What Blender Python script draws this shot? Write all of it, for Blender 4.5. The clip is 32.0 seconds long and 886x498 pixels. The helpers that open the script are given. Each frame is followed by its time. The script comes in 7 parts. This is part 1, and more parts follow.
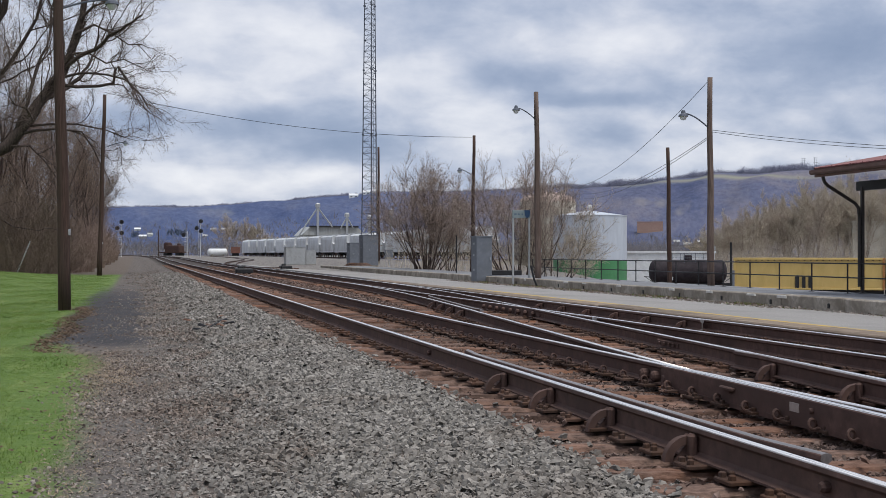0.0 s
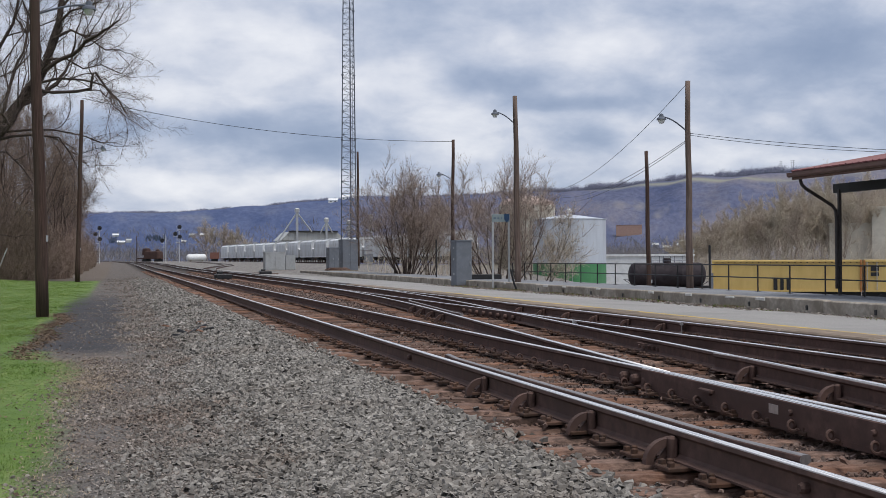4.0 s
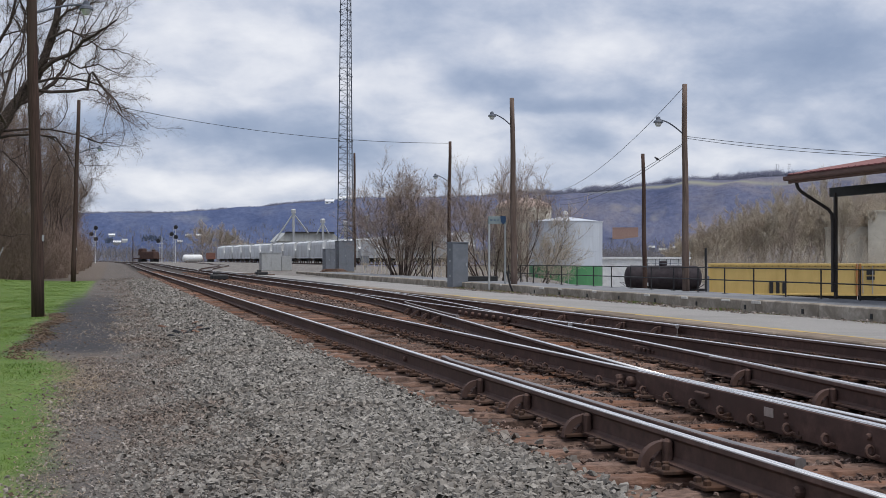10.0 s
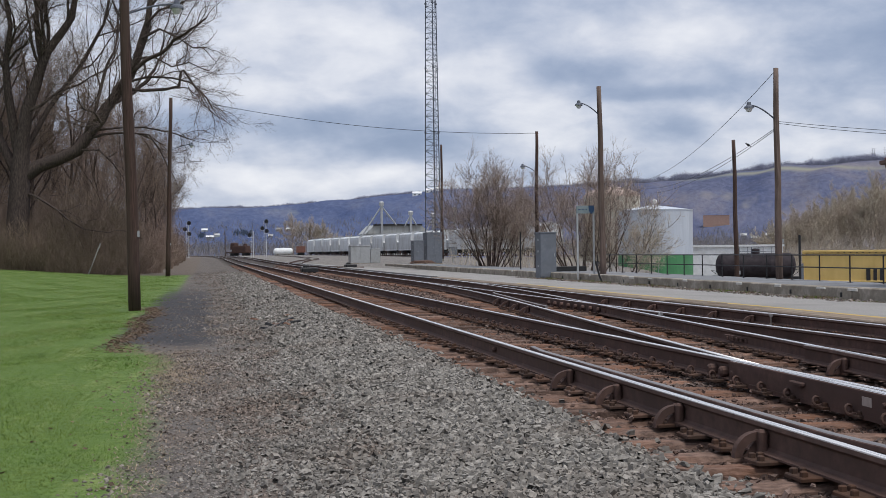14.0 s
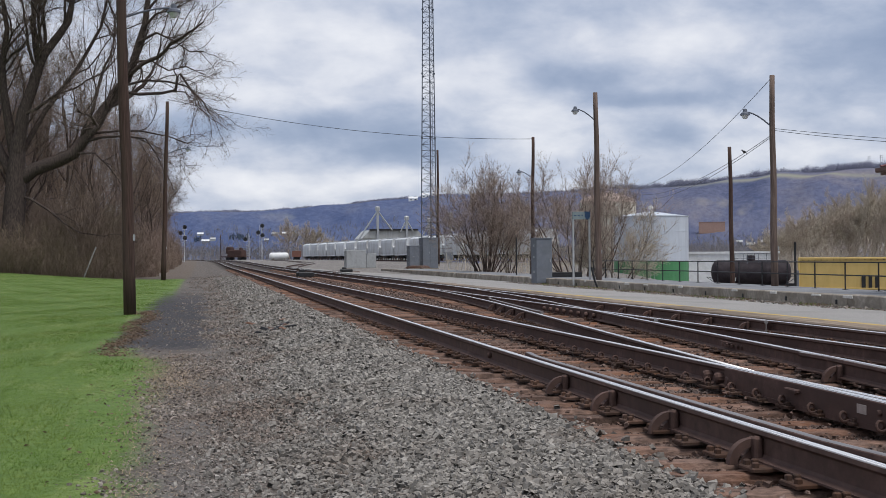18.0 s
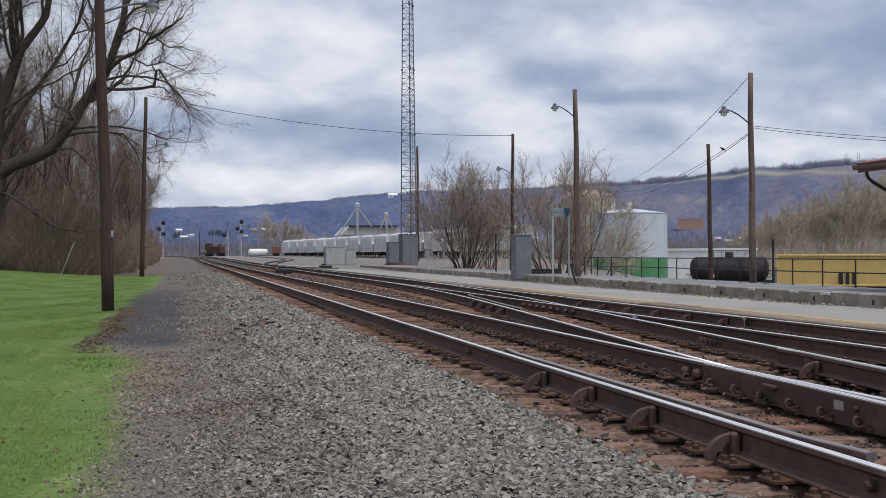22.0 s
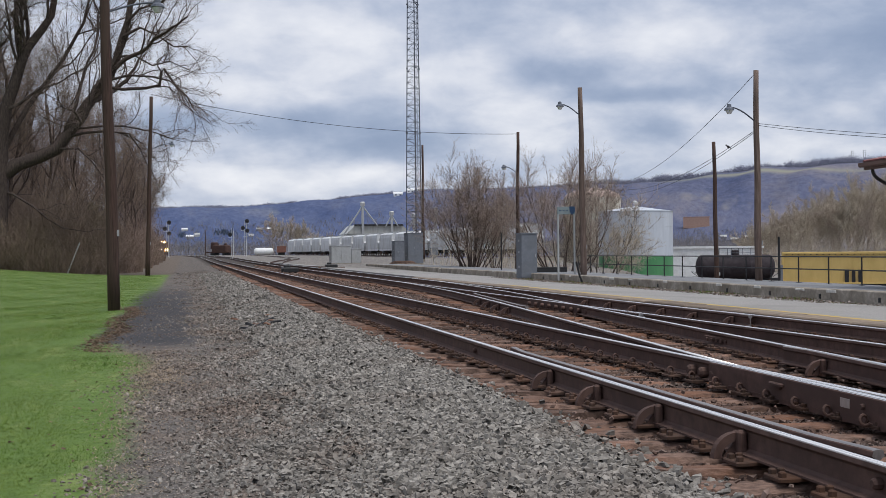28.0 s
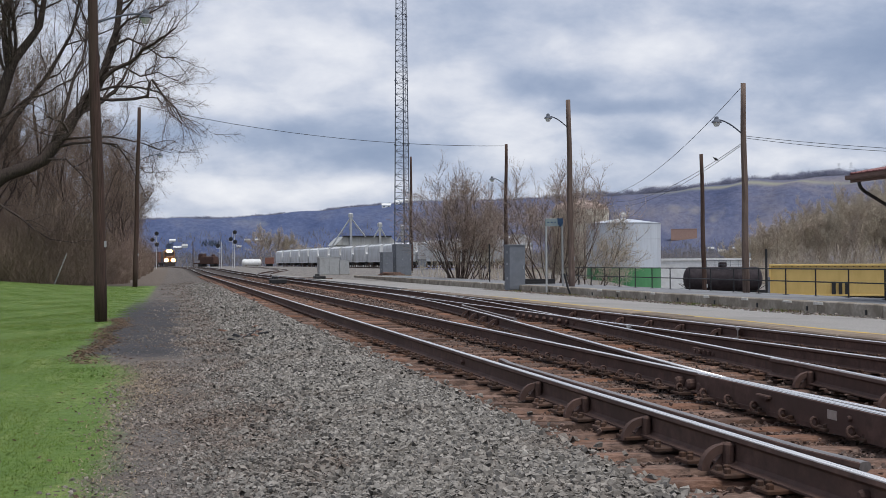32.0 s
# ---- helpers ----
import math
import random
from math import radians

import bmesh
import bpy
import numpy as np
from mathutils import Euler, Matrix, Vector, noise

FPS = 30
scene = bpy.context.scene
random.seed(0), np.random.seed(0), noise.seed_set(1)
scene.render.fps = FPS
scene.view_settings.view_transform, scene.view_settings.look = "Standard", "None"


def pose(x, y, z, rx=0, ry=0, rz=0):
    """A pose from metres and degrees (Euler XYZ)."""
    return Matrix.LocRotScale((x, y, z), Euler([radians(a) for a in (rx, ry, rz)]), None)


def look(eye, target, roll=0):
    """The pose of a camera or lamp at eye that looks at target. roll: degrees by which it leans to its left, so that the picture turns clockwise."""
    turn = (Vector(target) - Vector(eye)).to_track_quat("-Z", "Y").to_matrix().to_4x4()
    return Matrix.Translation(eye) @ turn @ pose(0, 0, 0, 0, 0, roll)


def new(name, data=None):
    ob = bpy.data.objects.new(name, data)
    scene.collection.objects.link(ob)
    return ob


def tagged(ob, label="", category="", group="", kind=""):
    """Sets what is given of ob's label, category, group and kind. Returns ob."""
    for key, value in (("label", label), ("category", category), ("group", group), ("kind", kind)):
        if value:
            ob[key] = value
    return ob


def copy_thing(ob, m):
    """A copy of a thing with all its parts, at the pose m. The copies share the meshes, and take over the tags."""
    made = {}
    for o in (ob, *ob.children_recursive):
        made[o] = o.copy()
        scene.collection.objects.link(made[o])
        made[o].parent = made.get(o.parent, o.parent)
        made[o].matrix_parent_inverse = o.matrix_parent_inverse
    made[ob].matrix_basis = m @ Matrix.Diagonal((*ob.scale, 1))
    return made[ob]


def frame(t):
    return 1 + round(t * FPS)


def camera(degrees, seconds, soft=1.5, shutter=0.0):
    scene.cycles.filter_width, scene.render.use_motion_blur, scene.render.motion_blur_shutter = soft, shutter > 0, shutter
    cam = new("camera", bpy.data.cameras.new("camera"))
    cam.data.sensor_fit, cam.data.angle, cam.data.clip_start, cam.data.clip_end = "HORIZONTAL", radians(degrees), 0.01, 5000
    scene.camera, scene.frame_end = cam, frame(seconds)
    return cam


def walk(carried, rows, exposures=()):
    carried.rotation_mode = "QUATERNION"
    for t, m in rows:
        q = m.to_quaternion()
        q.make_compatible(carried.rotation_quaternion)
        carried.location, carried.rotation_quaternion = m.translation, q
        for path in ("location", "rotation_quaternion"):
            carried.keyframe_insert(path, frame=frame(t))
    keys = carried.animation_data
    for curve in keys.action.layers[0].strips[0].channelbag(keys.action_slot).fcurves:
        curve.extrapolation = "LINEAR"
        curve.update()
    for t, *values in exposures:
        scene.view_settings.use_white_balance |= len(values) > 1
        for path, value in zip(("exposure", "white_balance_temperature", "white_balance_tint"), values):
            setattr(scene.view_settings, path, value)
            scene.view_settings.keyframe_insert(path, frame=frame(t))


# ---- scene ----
cam = camera(40.94, 32.0, soft=0.4)
EYE = (0.0, 0.0, 1.465)
ROWS = [
    (0.0, 90.237, -0.047, -14.459),
    (0.5, 90.306, 0.374, -14.377),
    (1.0, 90.483, 0.513, -14.267),
    (1.5, 90.403, 0.543, -14.358),
    (2.0, 90.403, 0.484, -14.681),
    (2.5, 90.563, 0.225, -14.959),
    (3.0, 90.562, 0.140, -15.412),
    (3.5, 90.494, 0.291, -15.435),
    (5.5, 90.353, 0.191, -15.488),
    (6.0, 90.427, 0.107, -15.573),
    (6.5, 90.446, 0.277, -15.715),
    (7.0, 90.462, 0.327, -15.765),
    (7.5, 90.436, 0.143, -15.828),
    (8.0, 90.382, -0.039, -15.939),
    (8.5, 90.329, -0.055, -15.852),
    (9.0, 90.453, -0.125, -15.804),
    (9.5, 90.547, -0.063, -15.736),
    (10.0, 90.524, -0.018, -15.615),
    (10.5, 90.397, 0.102, -15.280),
    (11.0, 90.265, 0.099, -15.128),
    (11.5, 90.289, 0.014, -15.161),
    (12.0, 90.314, -0.025, -15.393),
    (12.5, 90.282, 0.118, -15.494),
    (13.0, 90.108, 0.251, -15.428),
    (13.5, 89.973, 0.581, -14.270),
    (14.0, 90.114, 0.688, -11.370),
    (14.5, 90.317, 0.585, -10.856),
    (16.5, 90.334, 0.606, -11.072),
    (17.0, 90.340, 0.502, -11.192),
    (17.5, 90.360, 0.385, -11.372),
    (18.0, 90.363, 0.400, -11.572),
    (18.5, 90.365, 0.412, -11.751),
    (19.0, 90.357, 0.306, -11.927),
    (19.5, 90.353, 0.347, -12.084),
    (20.0, 90.342, 0.385, -12.163),
    (20.5, 90.302, 0.370, -12.210),
    (21.0, 90.328, 0.313, -12.251),
    (21.5, 90.247, 0.216, -12.457),
    (22.0, 90.189, 0.343, -12.554),
    (22.5, 90.133, 0.357, -12.634),
    (23.0, 90.134, 0.315, -12.660),
    (23.5, 90.177, 0.371, -12.616),
    (24.0, 90.252, 0.371, -12.533),
    (24.5, 90.263, 0.392, -12.478),
    (25.0, 90.293, 0.386, -12.228),
    (25.5, 90.218, 0.380, -12.136),
    (27.5, 90.097, 0.510, -12.245),
    (28.0, 90.124, 0.491, -12.292),
    (28.5, 90.192, 0.481, -12.349),
    (29.0, 90.227, 0.525, -12.405),
    (29.5, 90.292, 0.537, -12.450),
    (30.0, 90.397, 0.483, -12.491),
    (30.5, 90.498, 0.503, -12.548),
    (31.0, 90.586, 0.413, -12.618),
    (31.5, 90.670, 0.422, -12.718),
    (32.0, 90.679, 0.394, -12.863),
]
walk(cam, [(t, pose(*EYE, rx, ry, rz)) for t, rx, ry, rz in ROWS])

# ---- world and light ----
def nodes_of(tree):
    tree.nodes.clear()
    def node(kind, **values):
        n = tree.nodes.new(kind)
        for key, value in values.items():
            if key in n.inputs:
                n.inputs[key].default_value = value
        return n
    return node, tree.links.new


def bearing(az, el):
    """Unit vector az degrees to the right of the rails and el degrees up."""
    a, e = radians(az), radians(el)
    return Vector((math.sin(a) * math.cos(e), math.cos(a) * math.cos(e), math.sin(e)))


SUN_AZ, SUN_EL = 148.0, 68.0


def make_world():
    world = bpy.data.worlds.new("overcast_sky")
    scene.world = world
    world.use_nodes = True
    node, link = nodes_of(world.node_tree)
    out = node("ShaderNodeOutputWorld")
    back = node("ShaderNodeBackground", Strength=1.04)
    link(back.outputs[0], out.inputs[0])
    sky = node("ShaderNodeTexSky")
    sky.sky_type, sky.sun_disc = "NISHITA", False
    sky.sun_elevation, sky.sun_rotation = radians(SUN_EL), radians(SUN_AZ)
    skyk = node("ShaderNodeVectorMath")
    skyk.operation = "SCALE"
    skyk.inputs["Scale"].default_value = 0.10
    link(sky.outputs[0], skyk.inputs[0])
    co = node("ShaderNodeTexCoord")
    sep = node("ShaderNodeSeparateXYZ")
    link(co.outputs["Generated"], sep.inputs[0])

    def math_(op, a, b=None, c=None, clamp=False):
        n = node("ShaderNodeMath")
        n.operation, n.use_clamp = op, clamp
        for i, v in enumerate((a, b, c)):
            if v is None:
                continue
            if isinstance(v, (int, float)):
                n.inputs[i].default_value = v
            else:
                link(v, n.inputs[i])
        return n.outputs[0]

    # the cloud deck: the view direction met with a flat layer overhead
    up = math_("MAXIMUM", math_("ADD", sep.outputs[2], 0.42), 0.05)
    px, py = math_("DIVIDE", sep.outputs[0], up), math_("DIVIDE", sep.outputs[1], up)
    deck = node("ShaderNodeCombineXYZ")
    link(px, deck.inputs[0]), link(py, deck.inputs[1])
    turn = node("ShaderNodeMapping")
    turn.inputs["Rotation"].default_value = (0, 0, radians(14))
    turn.inputs["Scale"].default_value = (1.25, 1.3, 1)
    turn.inputs["Location"].default_value = (3.1, 1.7, 0)
    link(deck.outputs[0], turn.inputs[0])
    big = node("ShaderNodeTexNoise", Scale=2.4, Detail=6.0, Roughness=0.5, Distortion=0.2)
    fine = node("ShaderNodeTexNoise", Scale=7.5, Detail=8.0, Roughness=0.55, Distortion=0.15)
    link(turn.outputs[0], big.inputs["Vector"]), link(turn.outputs[0], fine.inputs["Vector"])
    cover = math_("ADD", math_("ADD", math_("MULTIPLY", big.outputs[0], 0.34), 0.18), math_("MULTIPLY", fine.outputs[0], 0.31))
    # the larger heavy and thin parts of the deck
    for az, el, wide, high, gain in CLOUDS:
        c = bearing(az, el)
        dx = math_("MULTIPLY", math_("SUBTRACT", math_("ARCTAN2", sep.outputs[0], sep.outputs[1]), radians(az)), 1 / radians(wide))
        dz = math_("MULTIPLY", math_("SUBTRACT", sep.outputs[2], c.z), 1 / radians(high))
        d2 = math_("ADD", math_("MULTIPLY", dx, dx), math_("MULTIPLY", dz, dz))
        cover = math_("ADD", cover, math_("MULTIPLY", math_("POWER", 2.718, math_("MULTIPLY", d2, -1.0)), gain))
    ramp = node("ShaderNodeValToRGB")
    ramp.color_ramp.interpolation = "B_SPLINE"
    stops = [(0.32, (0.25, 0.32, 0.47)), (0.425, (0.345, 0.415, 0.565)), (0.50, (0.50, 0.555, 0.685)), (0.575, (0.67, 0.70, 0.79)), (0.69, (0.90, 0.91, 0.95))]
    ramp.color_ramp.elements[0].position, ramp.color_ramp.elements[1].position = stops[0][0], stops[-1][0]
    ramp.color_ramp.elements[0].color, ramp.color_ramp.elements[1].color = (*stops[0][1], 1), (*stops[-1][1], 1)
    for at, c in stops[1:-1]:
        ramp.color_ramp.elements.new(at).color = (*c, 1)
    link(cover, ramp.inputs[0])
    mix = node("ShaderNodeMix")
    mix.data_type = "RGBA"
    mix.inputs[0].default_value = 0.93
    link(skyk.outputs[0], mix.inputs[6]), link(ramp.outputs[0], mix.inputs[7])
    link(mix.outputs[2], back.inputs[0])


# bearing, height, half width, half height in degrees, and how much thinner or heavier the deck is there
CLOUDS = ((2.5, 11.6, 4, 1.6, 0.08), (8, 10.4, 3, 0.9, 0.09), (-4, 9.0, 6, 3.0, 0.05), (4, 8.2, 6, 1.0, 0.03), (3.5, 6.3, 6, 0.75, -0.13), (9.5, 5.3, 4.0, 0.85, -0.15),
          (-6, 5.4, 6, 1.2, -0.06), (4.5, 3.4, 6, 0.75, 0.15), (9.3, 3.9, 2.2, 0.45, 0.11), (12, 8.6, 3, 0.9, 0.02), (18.0, 8.4, 3.2, 0.9, -0.10), (21.6, 7.3, 3.2, 0.42, -0.12),
          (22.5, 10.0, 4, 1.0, 0.09), (16.5, 5.7, 3, 1.1, 0.08), (22.8, 5.6, 1.4, 0.55, -0.12), (27.5, 4.7, 4.5, 0.8, 0.10), (32, 9.4, 4.5, 1.7, -0.16), (36, 6.0, 5, 1.2, -0.05),
          (15.5, 11.8, 5, 0.8, -0.03), (26, 7.6, 2.6, 0.7, -0.06), (48, 9.0, 9, 2.5, 0.06), (-18, 8.0, 8, 2.5, -0.05))
make_world()
sun = new("sun", bpy.data.lights.new("sun", "SUN"))
sun.data.energy, sun.data.angle, sun.data.color = 2.6, radians(28), (1.0, 0.965, 0.92)
sun.matrix_world = look(bearing(SUN_AZ, SUN_EL) * 50, (0, 0, 0))
scene.view_settings.exposure = 0.0

# ---- materials ----
def principled(name):
    m = bpy.data.materials.new(name)
    m.use_nodes = True
    node, link = nodes_of(m.node_tree)
    out = node("ShaderNodeOutputMaterial")
    bsdf = node("ShaderNodeBsdfPrincipled")
    link(bsdf.outputs[0], out.inputs[0])
    return m, node, link, bsdf


def colour_ramp(node, stops):
    n = node("ShaderNodeValToRGB")
    n.color_ramp.elements[0].position, n.color_ramp.elements[0].color = stops[0][0], (*stops[0][1], 1)
    n.color_ramp.elements[1].position, n.color_ramp.elements[1].color = stops[-1][0], (*stops[-1][1], 1)
    for at, c in stops[1:-1]:
        n.color_ramp.elements.new(at).color = (*c, 1)
    return n


def surface(name, dark, light, scale=6.0, rough=0.7, metal=0.0, bump=0.25, depth=0.01, stretch=(1, 1, 1), stain=None, stain_scale=0.6, stain_part=0.5,
            island=0.0, piece=0.0, local=False, grain=5.0):
    """A surface with grain at scale per metre, larger stains, a bump, and shade differences from island to island or piece to piece."""
    m, node, link, bsdf = principled(name)
    co = node("ShaderNodeTexCoord") if local else node("ShaderNodeNewGeometry")
    src = co.outputs["Object"] if local else co.outputs["Position"]
    mp = node("ShaderNodeMapping")
    mp.inputs["Scale"].default_value = stretch
    link(src, mp.inputs[0])
    n1 = node("ShaderNodeTexNoise", Scale=scale, Detail=grain, Roughness=0.62)
    link(mp.outputs[0], n1.inputs["Vector"])
    r1 = colour_ramp(node, [(0.28, dark), (0.72, light)])
    link(n1.outputs[0], r1.inputs[0])
    colour = r1.outputs[0]
    if stain:
        n2 = node("ShaderNodeTexNoise", Scale=stain_scale, Detail=6.0, Roughness=0.65, Distortion=0.4)
        link(mp.outputs[0], n2.inputs["Vector"])
        r2 = colour_ramp(node, [(1 - stain_part - 0.13, (0, 0, 0)), (1 - stain_part + 0.13, (1, 1, 1))])
        link(n2.outputs[0], r2.inputs[0])
        mix = node("ShaderNodeMix")
        mix.data_type = "RGBA"
        link(r2.outputs[0], mix.inputs[0]), link(colour, mix.inputs[6])
        mix.inputs[7].default_value = (*stain, 1)
        colour = mix.outputs[2]
    if island or piece:
        rnd = node("ShaderNodeNewGeometry").outputs["Random Per Island"] if island else node("ShaderNodeObjectInfo").outputs["Random"]
        amount = island or piece
        lo = node("ShaderNodeMapRange")
        lo.inputs[3].default_value, lo.inputs[4].default_value = 1 - amount, 1 + amount
        link(rnd, lo.inputs[0])
        sc = node("ShaderNodeVectorMath")
        sc.operation = "SCALE"
        link(colour, sc.inputs[0]), link(lo.outputs[0], sc.inputs["Scale"])
        colour = sc.outputs[0]
    link(colour, bsdf.inputs["Base Color"])
    bsdf.inputs["Metallic"].default_value = metal
    bsdf.inputs["Specular IOR Level"].default_value = 0.15 if rough > 0.7 else 0.4
    rr = node("ShaderNodeMapRange")
    rr.inputs[3].default_value, rr.inputs[4].default_value = max(rough - 0.12, 0.02), min(rough + 0.12, 1)
    link(n1.outputs[0], rr.inputs[0]), link(rr.outputs[0], bsdf.inputs["Roughness"])
    if bump:
        b = node("ShaderNodeBump", Strength=bump, Distance=depth)
        link(n1.outputs[0], b.inputs["Height"]), link(b.outputs[0], bsdf.inputs["Normal"])
    return m


def glow(name, colour, strength):
    m, node, link, bsdf = principled(name)
    bsdf.inputs["Base Color"].default_value = (*colour, 1)
    bsdf.inputs["Emission Color"].default_value = (*colour, 1)
    bsdf.inputs["Emission Strength"].default_value = strength
    return m


def glass(name, tint=(0.03, 0.035, 0.04)):
    m, node, link, bsdf = principled(name)
    bsdf.inputs["Base Color"].default_value = (*tint, 1)
    bsdf.inputs["Roughness"].default_value = 0.05
    return m


STONE = surface("ballast_stone", (0.118, 0.108, 0.098), (0.315, 0.294, 0.264), scale=28, rough=0.85, bump=0.5, depth=0.004, stain=(0.155, 0.13, 0.11), stain_scale=0.7, stain_part=0.4, island=0.42)
TRACK_STONE = surface("brown_ballast_stone", (0.055, 0.041, 0.036), (0.235, 0.178, 0.153), scale=26, rough=0.9, bump=0.5, depth=0.004, stain=(0.125, 0.07, 0.05), stain_scale=0.8, stain_part=0.45, island=0.5)
TIE = surface("weathered_tie_timber", (0.042, 0.030, 0.025), (0.23, 0.150, 0.118), scale=12, rough=0.95, bump=1.0, depth=0.02, stretch=(0.9, 2.6, 1), stain=(0.215, 0.098, 0.055), stain_scale=0.55, stain_part=0.42, piece=0.45)
RUST = surface("rusted_rail_steel", (0.062, 0.038, 0.032), (0.165, 0.101, 0.083), scale=9, rough=0.75, metal=0.1, bump=0.3, depth=0.003, stain=(0.082, 0.052, 0.044), stain_scale=1.3, stain_part=0.5)
RUST_BRIGHT = surface("orange_rusted_plate_steel", (0.04, 0.027, 0.022), (0.125, 0.078, 0.06), scale=15, rough=0.8, metal=0.2, bump=0.4, depth=0.003, stain=(0.115, 0.06, 0.038), stain_scale=2.0, stain_part=0.4, piece=0.3)
POLISHED = surface("wheel_polished_rail_head", (0.96, 0.92, 0.86), (1.0, 0.96, 0.90), scale=14, rough=0.27, metal=1.0, bump=0.03, depth=0.001, stretch=(4, 0.1, 1))
FROG_TOP = surface("worn_bright_frog_top", (0.55, 0.54, 0.53), (0.80, 0.79, 0.78), scale=14, rough=0.42, metal=1.0, bump=0.08, depth=0.001, stretch=(4, 0.1, 1))
DARK_STEEL = surface("dark_grey_lattice_steel", (0.07, 0.08, 0.105), (0.13, 0.145, 0.175), scale=3, rough=0.6, metal=0.2, bump=0.05, depth=0.002)
TAG = surface("pale_tag_plate", (0.30, 0.25, 0.22), (0.40, 0.34, 0.30), scale=20, rough=0.7, bump=0.1, depth=0.002)
LOAD = surface("dark_brown_tarpaulin", (0.05, 0.03, 0.026), (0.09, 0.055, 0.045), scale=2, rough=0.8, bump=0.2, depth=0.01)
DULL_HEAD = surface("dull_worn_rail_head", (0.22, 0.20, 0.19), (0.38, 0.35, 0.33), scale=14, rough=0.45, metal=0.85, bump=0.08, depth=0.001, stretch=(4, 0.1, 1))
ASPHALT = surface("worn_grey_asphalt", (0.205, 0.196, 0.187), (0.355, 0.341, 0.324), scale=30, rough=0.92, bump=0.35, depth=0.004, stain=(0.20, 0.193, 0.185), stain_scale=0.3, stain_part=0.4)
DARK_ASPHALT = surface("dark_platform_asphalt", (0.16, 0.165, 0.175), (0.25, 0.255, 0.265), scale=30, rough=0.9, bump=0.3, depth=0.004, stain=(0.11, 0.11, 0.115), stain_scale=0.5, stain_part=0.4)
CONCRETE = surface("stained_concrete", (0.25, 0.222, 0.186), (0.50, 0.452, 0.385), scale=9, rough=0.9, bump=0.5, depth=0.012, stain=(0.20, 0.172, 0.138), stain_scale=1.1, stain_part=0.52)
PALE_CONCRETE = surface("pale_chipped_concrete", (0.42, 0.40, 0.37), (0.60, 0.58, 0.54), scale=14, rough=0.9, bump=0.5, depth=0.01)
EDGE_TIMBER = surface("brown_platform_edge_timber", (0.13, 0.10, 0.077), (0.28, 0.22, 0.17), scale=6, rough=0.9, bump=0.5, depth=0.01, stretch=(2, 0.3, 2), stain=(0.26, 0.235, 0.19), stain_scale=1.4, stain_part=0.3, piece=0.2)
YELLOW = surface("worn_yellow_line_paint", (0.44, 0.30, 0.06), (0.56, 0.39, 0.09), scale=12, rough=0.8, bump=0.2, depth=0.002, stain=(0.33, 0.27, 0.15), stain_scale=2.2, stain_part=0.42)
POLE = surface("creosoted_pole_timber", (0.022, 0.014, 0.013), (0.115, 0.072, 0.058), scale=5, rough=0.9, bump=0.7, depth=0.012, stretch=(7, 7, 0.35), stain=(0.07, 0.05, 0.04), stain_scale=0.9, stain_part=0.45)
POLE_PALE = surface("sun_bleached_pole_timber", (0.088, 0.064, 0.054), (0.225, 0.168, 0.142), scale=5, rough=0.9, bump=0.7, depth=0.012, stretch=(7, 7, 0.35), stain=(0.075, 0.053, 0.043), stain_scale=0.7, stain_part=0.45)
GALV = surface("galvanised_steel", (0.33, 0.34, 0.35), (0.50, 0.51, 0.52), scale=12, rough=0.5, metal=0.55, bump=0.1, depth=0.002)
SIGNAL_GREY = surface("silver_signal_paint", (0.48, 0.49, 0.50), (0.62, 0.63, 0.64), scale=8, rough=0.55, metal=0.2, bump=0.1, depth=0.003)
BOX_GREY = surface("blue_grey_cabinet_paint", (0.135, 0.15, 0.175), (0.185, 0.20, 0.225), scale=5, rough=0.5, metal=0.15, bump=0.08, depth=0.003, stain=(0.13, 0.14, 0.155), stain_scale=1.5, stain_part=0.4)
BOX_PALE = surface("pale_aluminium_cabinet", (0.36, 0.37, 0.37), (0.47, 0.48, 0.48), scale=5, rough=0.45, metal=0.3, bump=0.08, depth=0.003, stain=(0.30, 0.30, 0.29), stain_scale=1.5, stain_part=0.35)
BLACK = surface("black_painted_steel", (0.012, 0.012, 0.013), (0.03, 0.03, 0.032), scale=9, rough=0.55, metal=0.1, bump=0.1, depth=0.002)
BROWN_STEEL = surface("dark_brown_column_paint", (0.022, 0.018, 0.018), (0.045, 0.036, 0.034), scale=7, rough=0.5, bump=0.1, depth=0.002)
MAROON = surface("maroon_ribbed_roof_metal", (0.115, 0.033, 0.037), (0.185, 0.058, 0.062), scale=3, rough=0.45, metal=0.1, bump=0.08, depth=0.003)
FASCIA = surface("red_brown_fascia_paint", (0.10, 0.055, 0.045), (0.16, 0.09, 0.075), scale=3, rough=0.6, bump=0.15, depth=0.003)
SOFFIT = surface("brown_soffit_boards", (0.09, 0.06, 0.048), (0.17, 0.115, 0.09), scale=3, rough=0.8, bump=0.3, depth=0.005, stretch=(0.4, 4, 1))
WHITE = surface("weathered_white_paint", (0.62, 0.63, 0.63), (0.78, 0.79, 0.79), scale=2, rough=0.6, bump=0.1, depth=0.004, stain=(0.55, 0.54, 0.51), stain_scale=0.6, stain_part=0.35)
HOPPER = surface("pale_grey_hopper_paint", (0.52, 0.54, 0.56), (0.68, 0.70, 0.71), scale=1.5, rough=0.55, bump=0.1, depth=0.006, stretch=(1, 1, 0.35), stain=(0.40, 0.39, 0.37), stain_scale=0.7, stain_part=0.4, piece=0.14)
